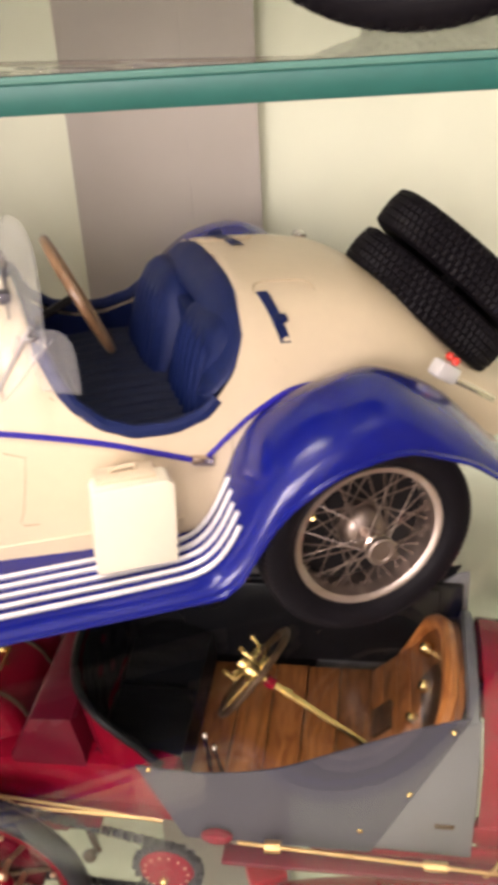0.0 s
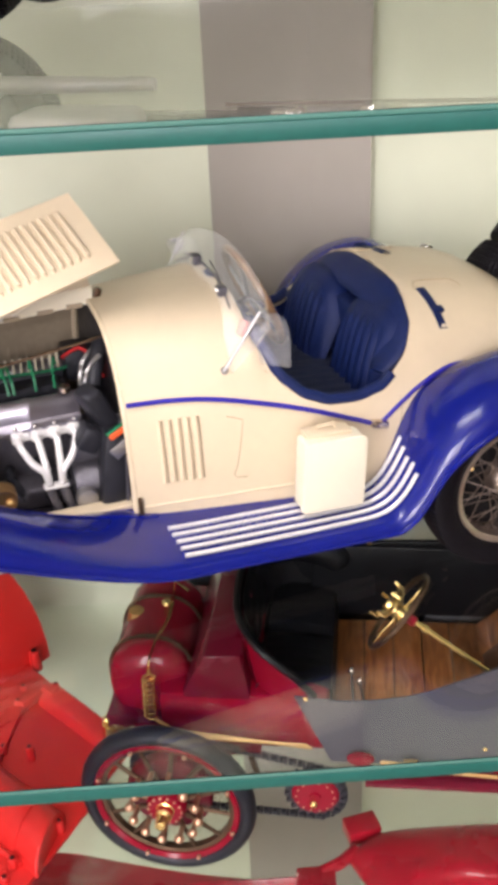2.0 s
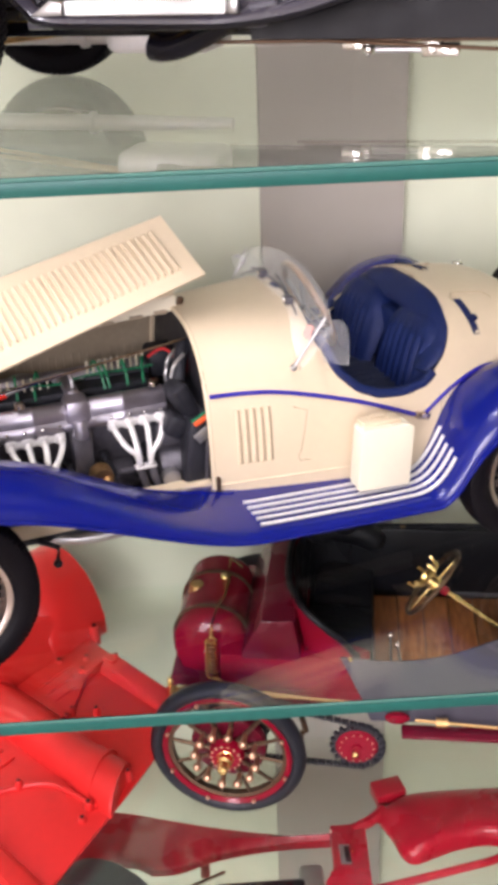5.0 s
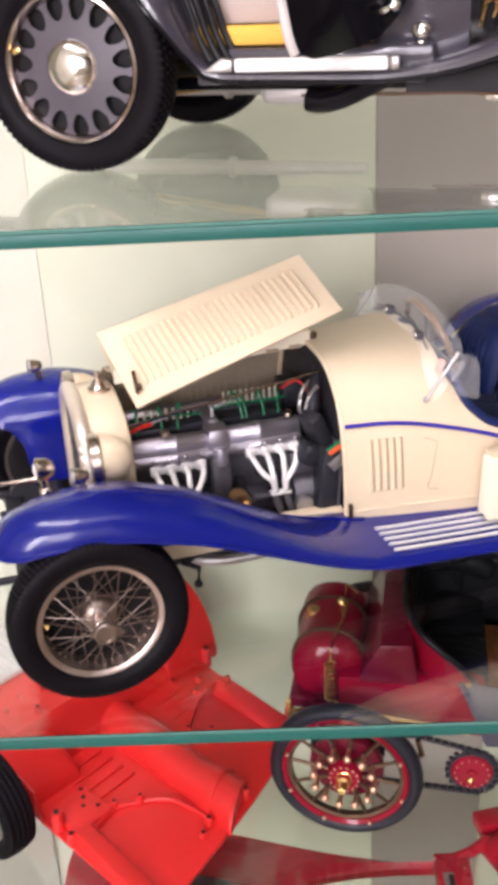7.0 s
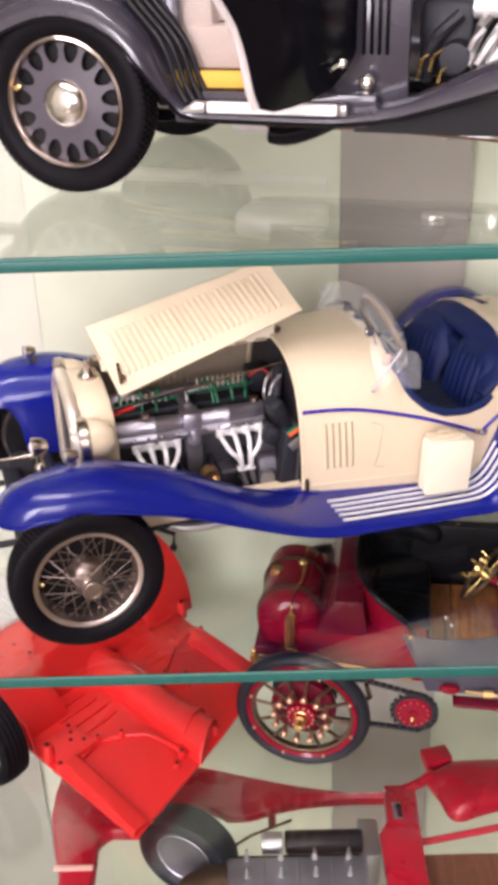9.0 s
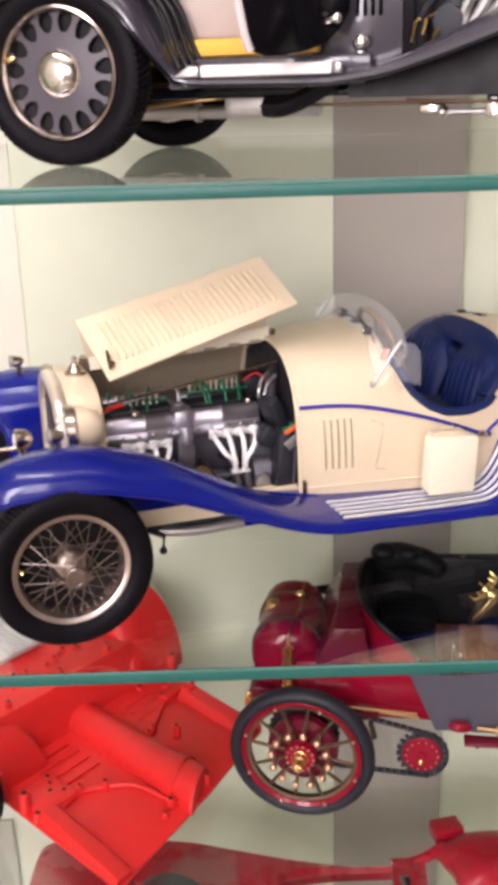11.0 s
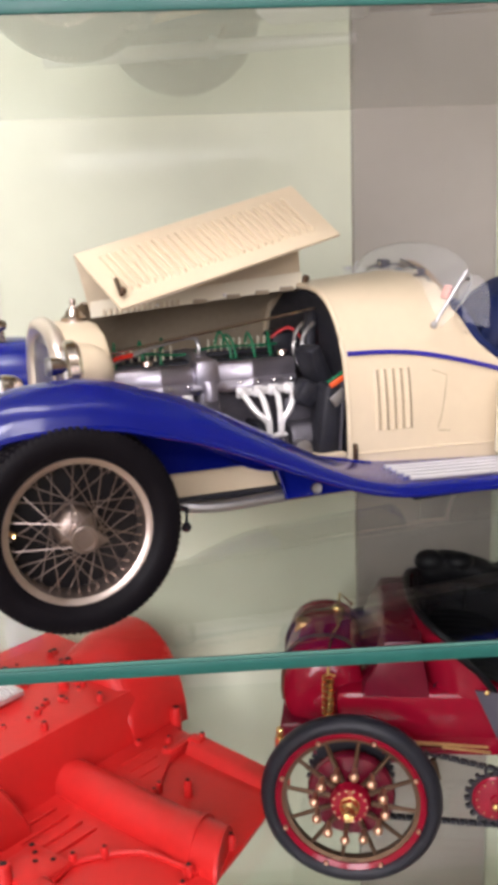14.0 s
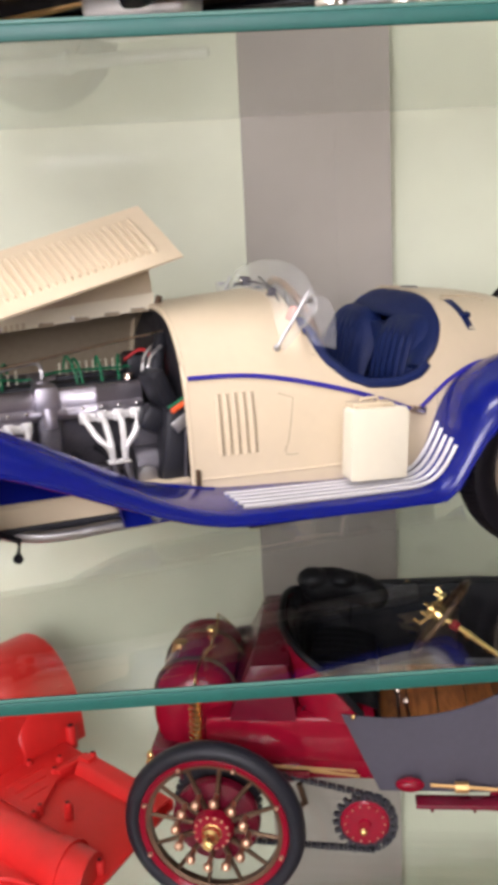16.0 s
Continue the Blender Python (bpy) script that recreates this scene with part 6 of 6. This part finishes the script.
    # silver ribbed cover on the deck
    cov = part("ribbed_cover", box(0.062, 0.074, 0.005, (-0.117, -0.028, Z + 0.0525), 0.001, (0, 3, 0)), SILVER_RIB, pan, "silver ribbed cover plate")
    for k in range(11):
        part("rib", box(0.060, 0.0026, 0.0030, (-0.117, -0.060 + 0.0064 * k, Z + 0.0555), 0.0008, (0, 3, 0)), SILVER_RIB, cov)
    for s in (-1,):
        w = part("wheel", tyre_mesh(0.043, 0.028, 0.024, 80, 0.0004), RUBBER, pan, "black tyre")
        w.matrix_basis = pose(-0.010, s * 0.1330, 0.043)
        part("wheel_disc", lathe([(0, -0.006), (0.010, -0.008), (0.026, -0.004), (0.029, -0.009), (0.029, 0.009), (0, 0.006)], 32, "Y"), STEEL, w, "grey wheel disc")
    return pan


floor_pan()


# ---- dismantled red chassis on the lowest shelf ----
def chassis():
    ch = thing("model_chassis", pose(-0.17, 0.46, TOP_D, 0, 0, 0), "dismantled red plastic chassis with engine and one wheel", "model part")
    z = 0.040
    # one long side rail: a wide flat blade that tapers towards the cross member
    BACK_EDGE = [(-0.130, 0.036), (-0.100, 0.033), (-0.070, 0.0285), (-0.037, 0.019), (0.013, 0.0045), (0.050, -0.004), (0.080, -0.0088), (0.118, -0.0090)]
    NEAR_EDGE = [(-0.130, -0.020), (-0.095, -0.021), (-0.052, -0.028), (-0.046, -0.035), (-0.030, -0.0355), (0.012, -0.0240), (0.050, -0.0185), (0.080, -0.0170), (0.118, -0.0175)]
    rows = []
    for k in range(41):
        x = -0.130 + 0.248 * k / 40
        b, a = curve(BACK_EDGE, x), curve(NEAR_EDGE, x)
        m = a + (b - a) * 0.45
        rows.append([(x, a, z - 0.006), (x, a, z + 0.002), (x, a + 0.0016, z + 0.0035), (x, m, z + 0.0062), (x, b - 0.0016, z + 0.0040), (x, b, z + 0.002), (x, b, z - 0.006)])
    part("side_rail", loft(rows, thick=0.0014), CHASSIS_RED, ch, "long tapering red side rail", 25)
    fair = [(-0.2103, 0.028), (-0.2136, 0.0), (-0.2134, -0.031), (-0.205, -0.065), (-0.195, -0.100), (-0.192, -0.140), (-0.168, -0.140), (-0.162, -0.101), (-0.1634, -0.062), (-0.1529, -0.051), (-0.1195, -0.052), (-0.1190, 0.034), (-0.170, 0.046)]
    part("front_fairing", slab(fair, 0.018, Matrix(((1, 0, 0, 0), (0, 0, 1, 0), (0, 1, 0, z - 0.002), (0, 0, 0, 1))), 0.0055), CHASSIS_RED, ch, "curved red front fairing", 60)
    part("fairing_band", box(0.036, 0.006, 0.0016, (-0.1820, -0.094, z + 0.0075), 0.0006), PINK, ch, "pale pink band across the fairing")
    cross = [(0.110, -0.006), (0.141, -0.006), (0.138, -0.064), (0.137, -0.109), (0.139, -0.150), (0.103, -0.150), (0.0998, -0.109), (0.0995, -0.064), (0.108, -0.050)]
    part("cross_member", slab(cross, 0.010, Matrix(((1, 0, 0, 0), (0, 0, 1, 0), (0, 1, 0, z + 0.004), (0, 0, 0, 1))), 0.002), CHASSIS_RED, ch, "red cross member")
    part("slot", box(0.0090, 0.0200, 0.0014, (0.1192, -0.0385, z + 0.0090), 0.0004), STEEL, ch, "grey slot")
    part("slot", box(0.0045, 0.0160, 0.0010, (0.1212, -0.0390, z + 0.0098), 0.0004), BLACK, ch, "dark slot")
    part("rail_screw", ball(0.0013, (0.1105, -0.0130, z + 0.0085), n=10), PINK, ch)
    rim = smooth_line([(x, y, 0) for x, y in ((0.153, 0.001), (0.168, 0.014), (0.185, 0.020), (0.229, 0.021), (0.300, 0.019), (0.365, 0.010), (0.360, -0.020), (0.300, -0.030), (0.262, -0.035), (0.239, -0.032),
                                              (0.216, -0.035), (0.196, -0.041), (0.182, -0.046), (0.173, -0.045), (0.167, -0.037), (0.163, -0.022), (0.158, -0.010))], 3)
    rows = []
    for g, h in ((1.0, 0.000), (1.02, 0.006), (0.97, 0.012), (0.86, 0.0165), (0.66, 0.0195), (0.30, 0.0210)):
        rows.append([(0.225 + (p.x - 0.225) * g, -0.010 + (p.y + 0.010) * g, z + h) for p in rim])
    sc = loft(rows, close_rows=True)
    bmesh.ops.holes_fill(sc, edges=sc.edges)
    part("side_scoop", sc, CHASSIS_RED, ch, "rounded red side scoop", 60)
    part("scoop_arm", join(box(0.028, 0.020, 0.014, (0.167, 0.026, z + 0.010), 0.002, (0, 0, 14)), tube([(0.130, -0.010, z + 0.006), (0.146, -0.004, z + 0.008), (0.160, 0.006, z + 0.010)], 0.0050, 8, per=4), tube([(0.136, -0.064, z - 0.006), (0.178, -0.056, z - 0.006), (0.216, -0.049, z - 0.005), (0.252, -0.042, z - 0.003), (0.272, -0.028, z + 0.002)], 0.0036, 8, per=4)), CHASSIS_RED, ch)
    part("base_board", box(0.26, 0.17, 0.022, (0.27, -0.152, 0.011), 0.001), BROWN_BOARD, ch, "brown wooden base board")
    for x, y, h in ((-0.12, 0.030, z - 0.006), (0.0, -0.008, z - 0.006), (0.120, -0.012, z)):
        part("rail_leg", box(0.008, 0.008, h, (x, y, h / 2), 0.001), CHASSIS_RED, ch)
    w = part("wheel", tyre_mesh(0.046, 0.027, 0.030, 80, 0.0), GREY_RUBBER, ch, "smooth dark tyre lying beside the engine")
    w.matrix_basis = pose(-0.078, -0.076, 0.0460, 0, 0, -24)
    part("wheel_disc", lathe([(0, -0.006), (0.008, -0.012), (0.012, -0.006), (0.024, -0.003), (0.028, -0.010), (0.028, 0.010), (0, 0.006)], 36, "Y"), GUNMETAL, w, "dark grey wheel disc")
    part("wheel_ring", lathe([(0.0255, 0.0102), (0.0268, 0.0112), (0.0280, 0.0102), (0.0268, 0.0094)], 40, "Y", closed=True), ALU, w, "thin pale rim ring")
    eng = part("engine", box(0.122, 0.060, 0.052, (0.020, -0.117, 0.026), 0.004), IRON, ch, "grey engine with plug rows")
    part("cam_cover", lathe([(0, -0.036), (0.0095, -0.035), (0.0105, -0.032), (0.0105, 0.032), (0.0095, 0.035), (0, 0.036)], 20, "X", (0.0460, -0.082, 0.060)), BLACK, eng, "black cylindrical cover")
    part("cover_collar", lathe([(0, -0.010), (0.0090, -0.010), (0.0096, -0.008), (0.0096, 0.009), (0, 0.010)], 20, "X", (-0.0005, -0.082, 0.060)), STEEL, eng, "grey steel collar")
    part("engine_top", box(0.124, 0.036, 0.012, (0.020, -0.117, 0.056), 0.002), ALU, eng, "aluminium engine top")
    for k in range(4):
        for y in (-0.1010, -0.1190):
            part("spark_plug", lathe([(0, 0.012), (0.0012, 0.012), (0.0016, 0.004), (0.003, 0.003), (0.003, 0)], 10, "Z", (-0.024 + 0.0303 * k, y, 0.0615)), STEEL, eng, "grey spark plug")
        part("engine_rib", box(0.0020, 0.032, 0.0016, (-0.009 + 0.0303 * k, -0.117, 0.0625), 0.0005), ALU, eng)
    part("oil_tank", box(0.020, 0.046, 0.040, (0.0900, -0.060, 0.020), 0.004), STEEL, ch, "grey tank")
    part("axle_tube", join(lathe([(0.007, -0.026), (0.010, -0.022), (0.019, -0.004), (0.023, 0.012), (0.024, 0.016), (0.020, 0.017), (0.0, 0.017)], 28, "X", (-0.058, -0.112, 0.040)), tube([(-0.045, -0.085, 0.052), (-0.020, -0.075, 0.062), (0.018, -0.062, 0.066)], 0.0014, 8)), BRASS_DULL, ch, "bronze bell housing")
    return ch


chassis()


# ---- black and graphite saloon on the top shelf ----
def disc_wheel(parent, m, R=0.0512):
    tyre = part("wheel", tyre_mesh(R, R * 0.665, 0.0225, 84, 0.0008), RUBBER, parent, "black treaded tyre on a pierced grey disc wheel")
    tyre.matrix_basis = m
    k = R * 0.665
    part("rim", lathe([(k * 0.965, 0.0085), (k * 1.02, 0.0108), (k * 1.06, 0.0098), (k * 1.02, 0.006), (k * 0.97, 0.004), (k * 0.97, -0.008), (k * 0.95, -0.008), (k * 0.95, 0.006)], 56, "Y", closed=True), NICKEL, tyre, "pale nickel rim ring")
    # disc with a ring of round-bottomed openings at its edge
    n, seg = 15, 24
    bm = bmesh.new()
    total = n * seg
    def ring_at(radius):
        return [bm.verts.new((radius(i) * math.cos(2 * math.pi * i / total), 0.0036 * (radius(i) / k - 0.36) - 0.0074, radius(i) * math.sin(2 * math.pi * i / total))) for i in range(total)]
    def opening(i, out):
        q = abs(i % seg - 12) / 8.6
        return k * (0.835 + out * (0.185 if out < 0 else 0.115) * (max(0.0, 1 - q ** (2.2 if out < 0 else 5))) ** 0.5)
    loops = [ring_at(lambda i: k * 0.36), ring_at(lambda i: k * 0.54), ring_at(lambda i: k * 0.62), ring_at(lambda i: opening(i, -1)), ring_at(lambda i: opening(i, 1)), ring_at(lambda i: k * 0.97)]
    for q, (a, b) in enumerate(zip(loops, loops[1:])):
        for i in range(total):
            j = (i + 1) % total
            if q != 3:
                bm.faces.new((a[i], a[j], b[j], b[i]))
    bmesh.ops.remove_doubles(bm, verts=bm.verts, dist=1e-6)
    loops[0] = [v for v in loops[0] if v.is_valid]
    bm.faces.new(loops[0])
    part("disc", bm, DISC_GREY, tyre, "purple-grey disc with a ring of openings")
    part("disc_back", lathe([(0, 0.001), (k * 0.95, 0.001), (k * 0.95, -0.003), (0, -0.003)], 40, "Y"), BLACK, tyre, "black brake drum")
    part("hub_cap", lathe([(0, 0.0140), (0.005, 0.0138), (0.0095, 0.0124), (0.0128, 0.0095), (0.0140, 0.006)], 28, "Y"), CHROME, tyre, "domed chrome hub cap")
    part("valve", box(0.003, 0.002, 0.005, (-k * 0.86, -0.009, 0.006), 0.0008, (0, 60, 0)), BRASS, tyre, "brass valve stem")
    return tyre


def saloon():
    car = thing("model_saloon", pose(-0.2495, 0.4179, TOP_A, 0, 0, -18), "black and graphite vintage saloon model with its door open", "model car")
    WB = 0.336
    for x in (0.0, WB):
        disc_wheel(car, pose(x, -0.0840, 0.0512, 0, 5 + 40 * x, 0))
        disc_wheel(car, pose(x, 0.0840, 0.0512, 0, 17, 180))
    part("rear_axle", tube([(0, -0.08, 0.0495), (0, 0.08, 0.0495)], 0.006, 8), BLACK, car)
    part("front_axle", tube([(WB, -0.08, 0.044), (WB, 0.08, 0.044)], 0.005, 8), BLACK, car)
    CREST = [(-0.075, 0.060), (-0.060, 0.085), (-0.035, 0.106), (0.0, 0.115), (0.020, 0.111), (0.0357, 0.102), (0.0516, 0.0836), (0.0588, 0.0626), (0.0660, 0.0505), (0.077, 0.0485), (0.150, 0.0475), (0.181, 0.0520), (0.209, 0.0625), (0.238, 0.0760), (0.295, 0.1030), (0.336, 0.114), (0.380, 0.104), (0.410, 0.082)]
    for s in (-1, 1):
        rows = []
        for k in range(111):
            u = -0.075 + 0.485 * k / 110
            zc = sum(curve(CREST, u + q) for q in (-0.004, 0, 0.004)) / 3
            flat = min(1, max(0, (zc - 0.048) / 0.04))
            dr = 0.003 + 0.012 * flat
            i, o = 0.060, 0.095 - 0.013 * (1 - flat)
            m = 0.072
            row = [(u, s * i, zc - 0.003 * flat), (u, s * (i + 0.006), zc)]
            for j in range(7):
                a = math.pi / 2 * j / 6
                row.append((u, s * (m + (o - m) * math.sin(a)), zc - dr * (1 - math.cos(a))))
            row.append((u, s * o, zc - dr - 0.003))
            rows.append(row)
        part("wing", loft(rows, thick=0.0014), GREY_PAINT, car, "graphite grey wing and running board", 60)
        part("wing_bead", tube([r[-1] for r in rows[::2]], 0.0013, 6), BLACK_PAINT, car)
        part("board_strip", join(box(0.074, 0.0040, 0.0062, (0.1195, s * 0.0835, 0.0500), 0.0012)), BRIGHT_STRIP, car, "polished running board strip, its reflection painted white")
        part("strip_end", slab([(0.066, 0.0470), (0.0815, 0.0470), (0.0815, 0.0525), (0.076, 0.0535)], 0.006, pose(0, s * 0.0825, 0), 0.0008), STEEL, car, "dull steel strip end")
        part("strip_end", box(0.005, 0.0046, 0.0064, (0.1595, s * 0.0835, 0.0500), 0.0014), STEEL, car, "dull steel strip end")
        part("board_side", box(0.110, 0.008, 0.0040, (0.117, s * 0.0770, 0.0430), 0.001), GREY_PAINT, car)
        # fluted inner wing behind the rear wheel
        for k in range(4):
            q, y = 0.0036 * k, s * (0.0800 - 0.0030 * k)
            pts = [(0.030 + q, y, 0.116), (0.0405 + q, y, 0.102), (0.0560 + q, y, 0.0836), (0.0630 + q, y, 0.0640), (0.0690 + q, y, 0.0520)]
            part("wing_flute", tube(pts, 0.0019, 8, per=4), BLACK, car)
        part("frame_rail", box(0.50, 0.007, 0.007, (0.165, s * 0.046, 0.0385), 0.001), BLACK_PAINT, car)
    # body: sills, pillars, roof
    for s in (-1, 1):
        part("sill", box(0.115, 0.012, 0.010, (0.118, s * 0.068, 0.0520), 0.002), GREY_PAINT, car, "graphite door sill")
    part("rear_quarter", join(slab([(-0.085, 0.050), (0.060, 0.050), (0.066, 0.11), (0.072, 0.165), (0.060, 0.180), (-0.03, 0.184), (-0.075, 0.165), (-0.09, 0.11)], 0.004, pose(0, 0.066, 0), 0.001)), BLACK_PAINT, car, "black body side")
    part("rear_quarter", join(slab([(-0.085, 0.080), (0.045, 0.080), (0.064, 0.052), (0.062, 0.11), (0.062, 0.165), (0.060, 0.180), (-0.03, 0.184), (-0.075, 0.165), (-0.09, 0.11)], 0.004, pose(0, -0.066, 0), 0.001)), GREY_PAINT, car, "graphite rear quarter")
    part("roof", box(0.25, 0.136, 0.010, (0.045, 0, 0.184), 0.005), BLACK_PAINT, car, "black roof")
    part("far_door", slab([(0.060, 0.050), (0.180, 0.050), (0.180, 0.180), (0.060, 0.180)], 0.004, pose(0, 0.066, 0), 0.001), BEIGE_CLOTH, car, "beige lined far side")
    part("tail_panel", box(0.006, 0.130, 0.12, (-0.086, 0, 0.115), 0.002), BLACK_PAINT, car)
    # interior
    part("interior_floor", box(0.20, 0.126, 0.004, (0.035, 0, 0.0590), 0.001), YELLOW_CLOTH, car, "yellow carpet")
    part("rear_bench", join(box(0.060, 0.120, 0.030, (0.050, 0, 0.0905), 0.006), box(0.030, 0.120, 0.070, (0.015, 0, 0.120), 0.008)), BEIGE_CLOTH, car, "pale beige seat")
    part("seat_base", box(0.080, 0.118, 0.0230, (0.104, -0.004, 0.0785), 0.002), BEIGE_CLOTH, car, "pale beige seat base")
    part("carpet_edge", box(0.090, 0.006, 0.0090, (0.1010, -0.0680, 0.0625), 0.001), YELLOW_CLOTH, car, "yellow sill carpet")
    part("front_seat", join(box(0.080, 0.110, 0.022, (0.104, 0.002, 0.1010), 0.006), box(0.022, 0.110, 0.070, (0.068, 0.002, 0.125), 0.008)), BEIGE_CLOTH, car, "pale beige front seat")
    # open black door, hinged at its front edge
    dm = pose(0.164, -0.068, 0, 0, 0, 240)
    outline = [(0.0030, 0.130), (0.0040, 0.078), (0.0120, 0.0685), (0.0235, 0.0615), (0.037, 0.0580), (0.052, 0.0560), (0.064, 0.0555), (0.074, 0.0585), (0.0775, 0.066), (0.082, 0.083), (0.088, 0.098), (0.098, 0.112), (0.110, 0.130)]
    door = part("open_door", slab(outline, 0.005, dm, 0.0012), BLACK_PAINT, car, "gloss black door standing open")
    part("door_edge", tube([dm @ Vector((x + 0.001, 0.0, z)) for x, z in outline[7:]], 0.0022, 8, per=4), WHITE_TRIM, door, "white door edge")
    part("door_handle", join(ball(0.003, dm @ Vector((0.018, 0.005, 0.074))), tube([dm @ Vector((0.018, 0.004, 0.074)), dm @ Vector((0.028, 0.006, 0.072))], 0.0013, 6)), CHROME, door, "small chrome handle")
    # scuttle with louvres
    for s in (-1, 1):
        sc = part("scuttle_side", slab([(0.140, 0.050), (0.190, 0.050), (0.190, 0.150), (0.140, 0.158)], 0.004, pose(0, s * 0.0600, 0), 0.001), GREY_PAINT, car, "graphite scuttle side")
        for k in range(4):
            part("louvre", box(0.0022, 0.003, 0.050, (0.1655 + 0.0042 * k, s * 0.0620, 0.1005), 0.0008), BLACK_PAINT, sc)
    part("scuttle_top", box(0.046, 0.118, 0.005, (0.160, 0, 0.156), 0.002), GREY_PAINT, car, "graphite scuttle top")
    part("scuttle_lamp", join(ball(0.0048, (0.1690, -0.0690, 0.0620)), tube([(0.169, -0.069, 0.058), (0.170, -0.069, 0.049)], 0.0026, 8)), CHROME, car, "chrome side lamp")
    # engine under the open bonnet
    eng = part("engine_block", join(box(0.075, 0.030, 0.055, (0.255, 0, 0.075), 0.003), box(0.070, 0.022, 0.018, (0.255, -0.004, 0.110), 0.003)), IRON, car, "dark engine block")
    part("inlet_pipe", lathe([(0, -0.040), (0.0060, -0.039), (0.0065, -0.036), (0.0065, 0.036), (0, 0.04)], 16, "X", (0.258, -0.026, 0.112)), ALU_PALE, eng, "silver inlet pipe")
    part("inlet_pipe", lathe([(0, -0.040), (0.0055, -0.039), (0.0055, 0.036), (0, 0.04)], 16, "X", (0.258, -0.030, 0.096)), ALU_PALE, eng)
    for k in range(5):
        part("exhaust_branch", tube([(0.228 + 0.012 * k, -0.028, 0.094), (0.224 + 0.010 * k, -0.038, 0.086), (0.218 + 0.006 * k, -0.044, 0.068)], 0.0034, 8, per=3), STEEL, eng, "grey exhaust branch")
    for x, z, h in ((0.193, 0.062, 0.016), (0.199, 0.066, 0.012), (0.204, 0.060, 0.010)):
        part("brass_pipe", tube([(x, -0.050, z), (x + 0.002, -0.052, z + h * 0.6), (x + 0.006, -0.046, z + h * 0.6 + 0.003)], 0.0009, 7), BRASS, eng, "brass pipe")
    part("bay_casing", join(box(0.030, 0.020, 0.040, (0.205, -0.022, 0.080), 0.004), lathe([(0, 0.012), (0.008, 0.011), (0.009, -0.012), (0, -0.013)], 16, "Y", (0.212, -0.038, 0.072)), tube([(0.196, -0.040, 0.060), (0.200, -0.046, 0.080), (0.214, -0.044, 0.094)], 0.0035, 8, per=4)), IRON, eng, "dark engine casing")
    part("red_fitting", box(0.010, 0.006, 0.005, (0.250, -0.042, 0.086), 0.001), ORANGE, eng, "orange-red fitting")
    part("bonnet_far_side", box(0.120, 0.004, 0.090, (0.288, 0.056, 0.100), 0.001), GREY_PAINT, car)
    part("radiator", box(0.014, 0.100, 0.110, (0.356, 0, 0.100), 0.004), CHROME, car, "chrome radiator shell")
    # underneath: exhaust, rods
    part("exhaust_pipe", join(tube([(-0.085, 0.062, 0.0245), (0.045, 0.062, 0.0245), (0.085, 0.062, 0.0242), (0.116, 0.061, 0.0238)], 0.0052, 14, per=4, r_end=0.0030), tube([(0.0255, 0.062, 0.0245), (0.0290, 0.062, 0.0245)], 0.0066, 14)), SILVER_RIB, car, "pale silver exhaust pipe")
    part("silencer", box(0.056, 0.034, 0.0165, (0.1030, -0.008, 0.0325), 0.005, seg=3), SILVER_RIB, car, "flat grey silencer box")
    part("exhaust_bend", tube([(0.110, -0.050, 0.0305), (0.118, -0.052, 0.0297), (0.131, -0.056, 0.0330), (0.153, -0.064, 0.0430)], 0.0064, 14, per=4, r_end=0.0050), BLACK_PAINT, car, "black exhaust bend")
    part("brake_rod", tube([(0.10, -0.030, 0.0300), (0.345, -0.020, 0.0300)], 0.0009, 6), BRASS_DULL, car, "thin bronze rod")
    part("brake_rod", tube([(0.19, -0.045, 0.0320), (0.345, -0.060, 0.0260)], 0.0009, 6), BRASS_DULL, car, "thin bronze rod")
    part("brake_rod", tube([(-0.010, -0.020, 0.0270), (0.074, -0.016, 0.0355)], 0.0011, 6), BRASS_MID, car, "thin bronze rod")
    part("brake_rod", tube([(-0.010, -0.006, 0.0270), (0.074, -0.006, 0.0375)], 0.0011, 6), BRASS_MID, car, "thin bronze rod")
    part("brake_rod", tube([(0.16, 0.035, 0.0290), (0.345, 0.045, 0.0270)], 0.0009, 6), BRASS_DULL, car)
    part("rod_joint", join(box(0.015, 0.008, 0.007, (0.2000, -0.006, 0.0270), 0.0015), ball(0.0036, (0.2060, -0.010, 0.0245))), CHROME, car, "bright rod joint")
    part("rod_joint", join(box(0.010, 0.010, 0.017, (0.2360, -0.006, 0.0290), 0.002), box(0.012, 0.012, 0.006, (0.2440, -0.008, 0.0240), 0.0015), tube([(0.226, -0.006, 0.036), (0.236, -0.006, 0.0345)], 0.0018, 8)), CHROME, car, "bright rod bracket")
    part("link_rod", tube([(0.204, -0.008, 0.0240), (0.238, -0.008, 0.0240)], 0.0016, 8), STEEL, car, "short steel link rod")
    part("drain_plug", tube([(0.290, -0.020, 0.0270), (0.290, -0.020, 0.0400)], 0.0016, 8), BRIGHT_STRIP, car, "small white plug")
    for s in (-1, 1):
        top = [(0.160 + 0.010 * k, curve(CREST, 0.160 + 0.010 * k) - 0.006) for k in range(14)]
        part("wing_valance", slab([(0.160, 0.0340), (0.290, 0.0340)] + top[::-1], 0.003, pose(0, s * 0.0565, 0)), BLACK, car, "black inner wing valance")
    part("propeller_shaft", tube([(0.02, 0.0, 0.040), (0.24, 0.0, 0.042)], 0.005, 10), IRON, car)
    part("gearbox", box(0.06, 0.034, 0.030, (0.235, 0, 0.050), 0.006), IRON, car)
    return car


saloon()
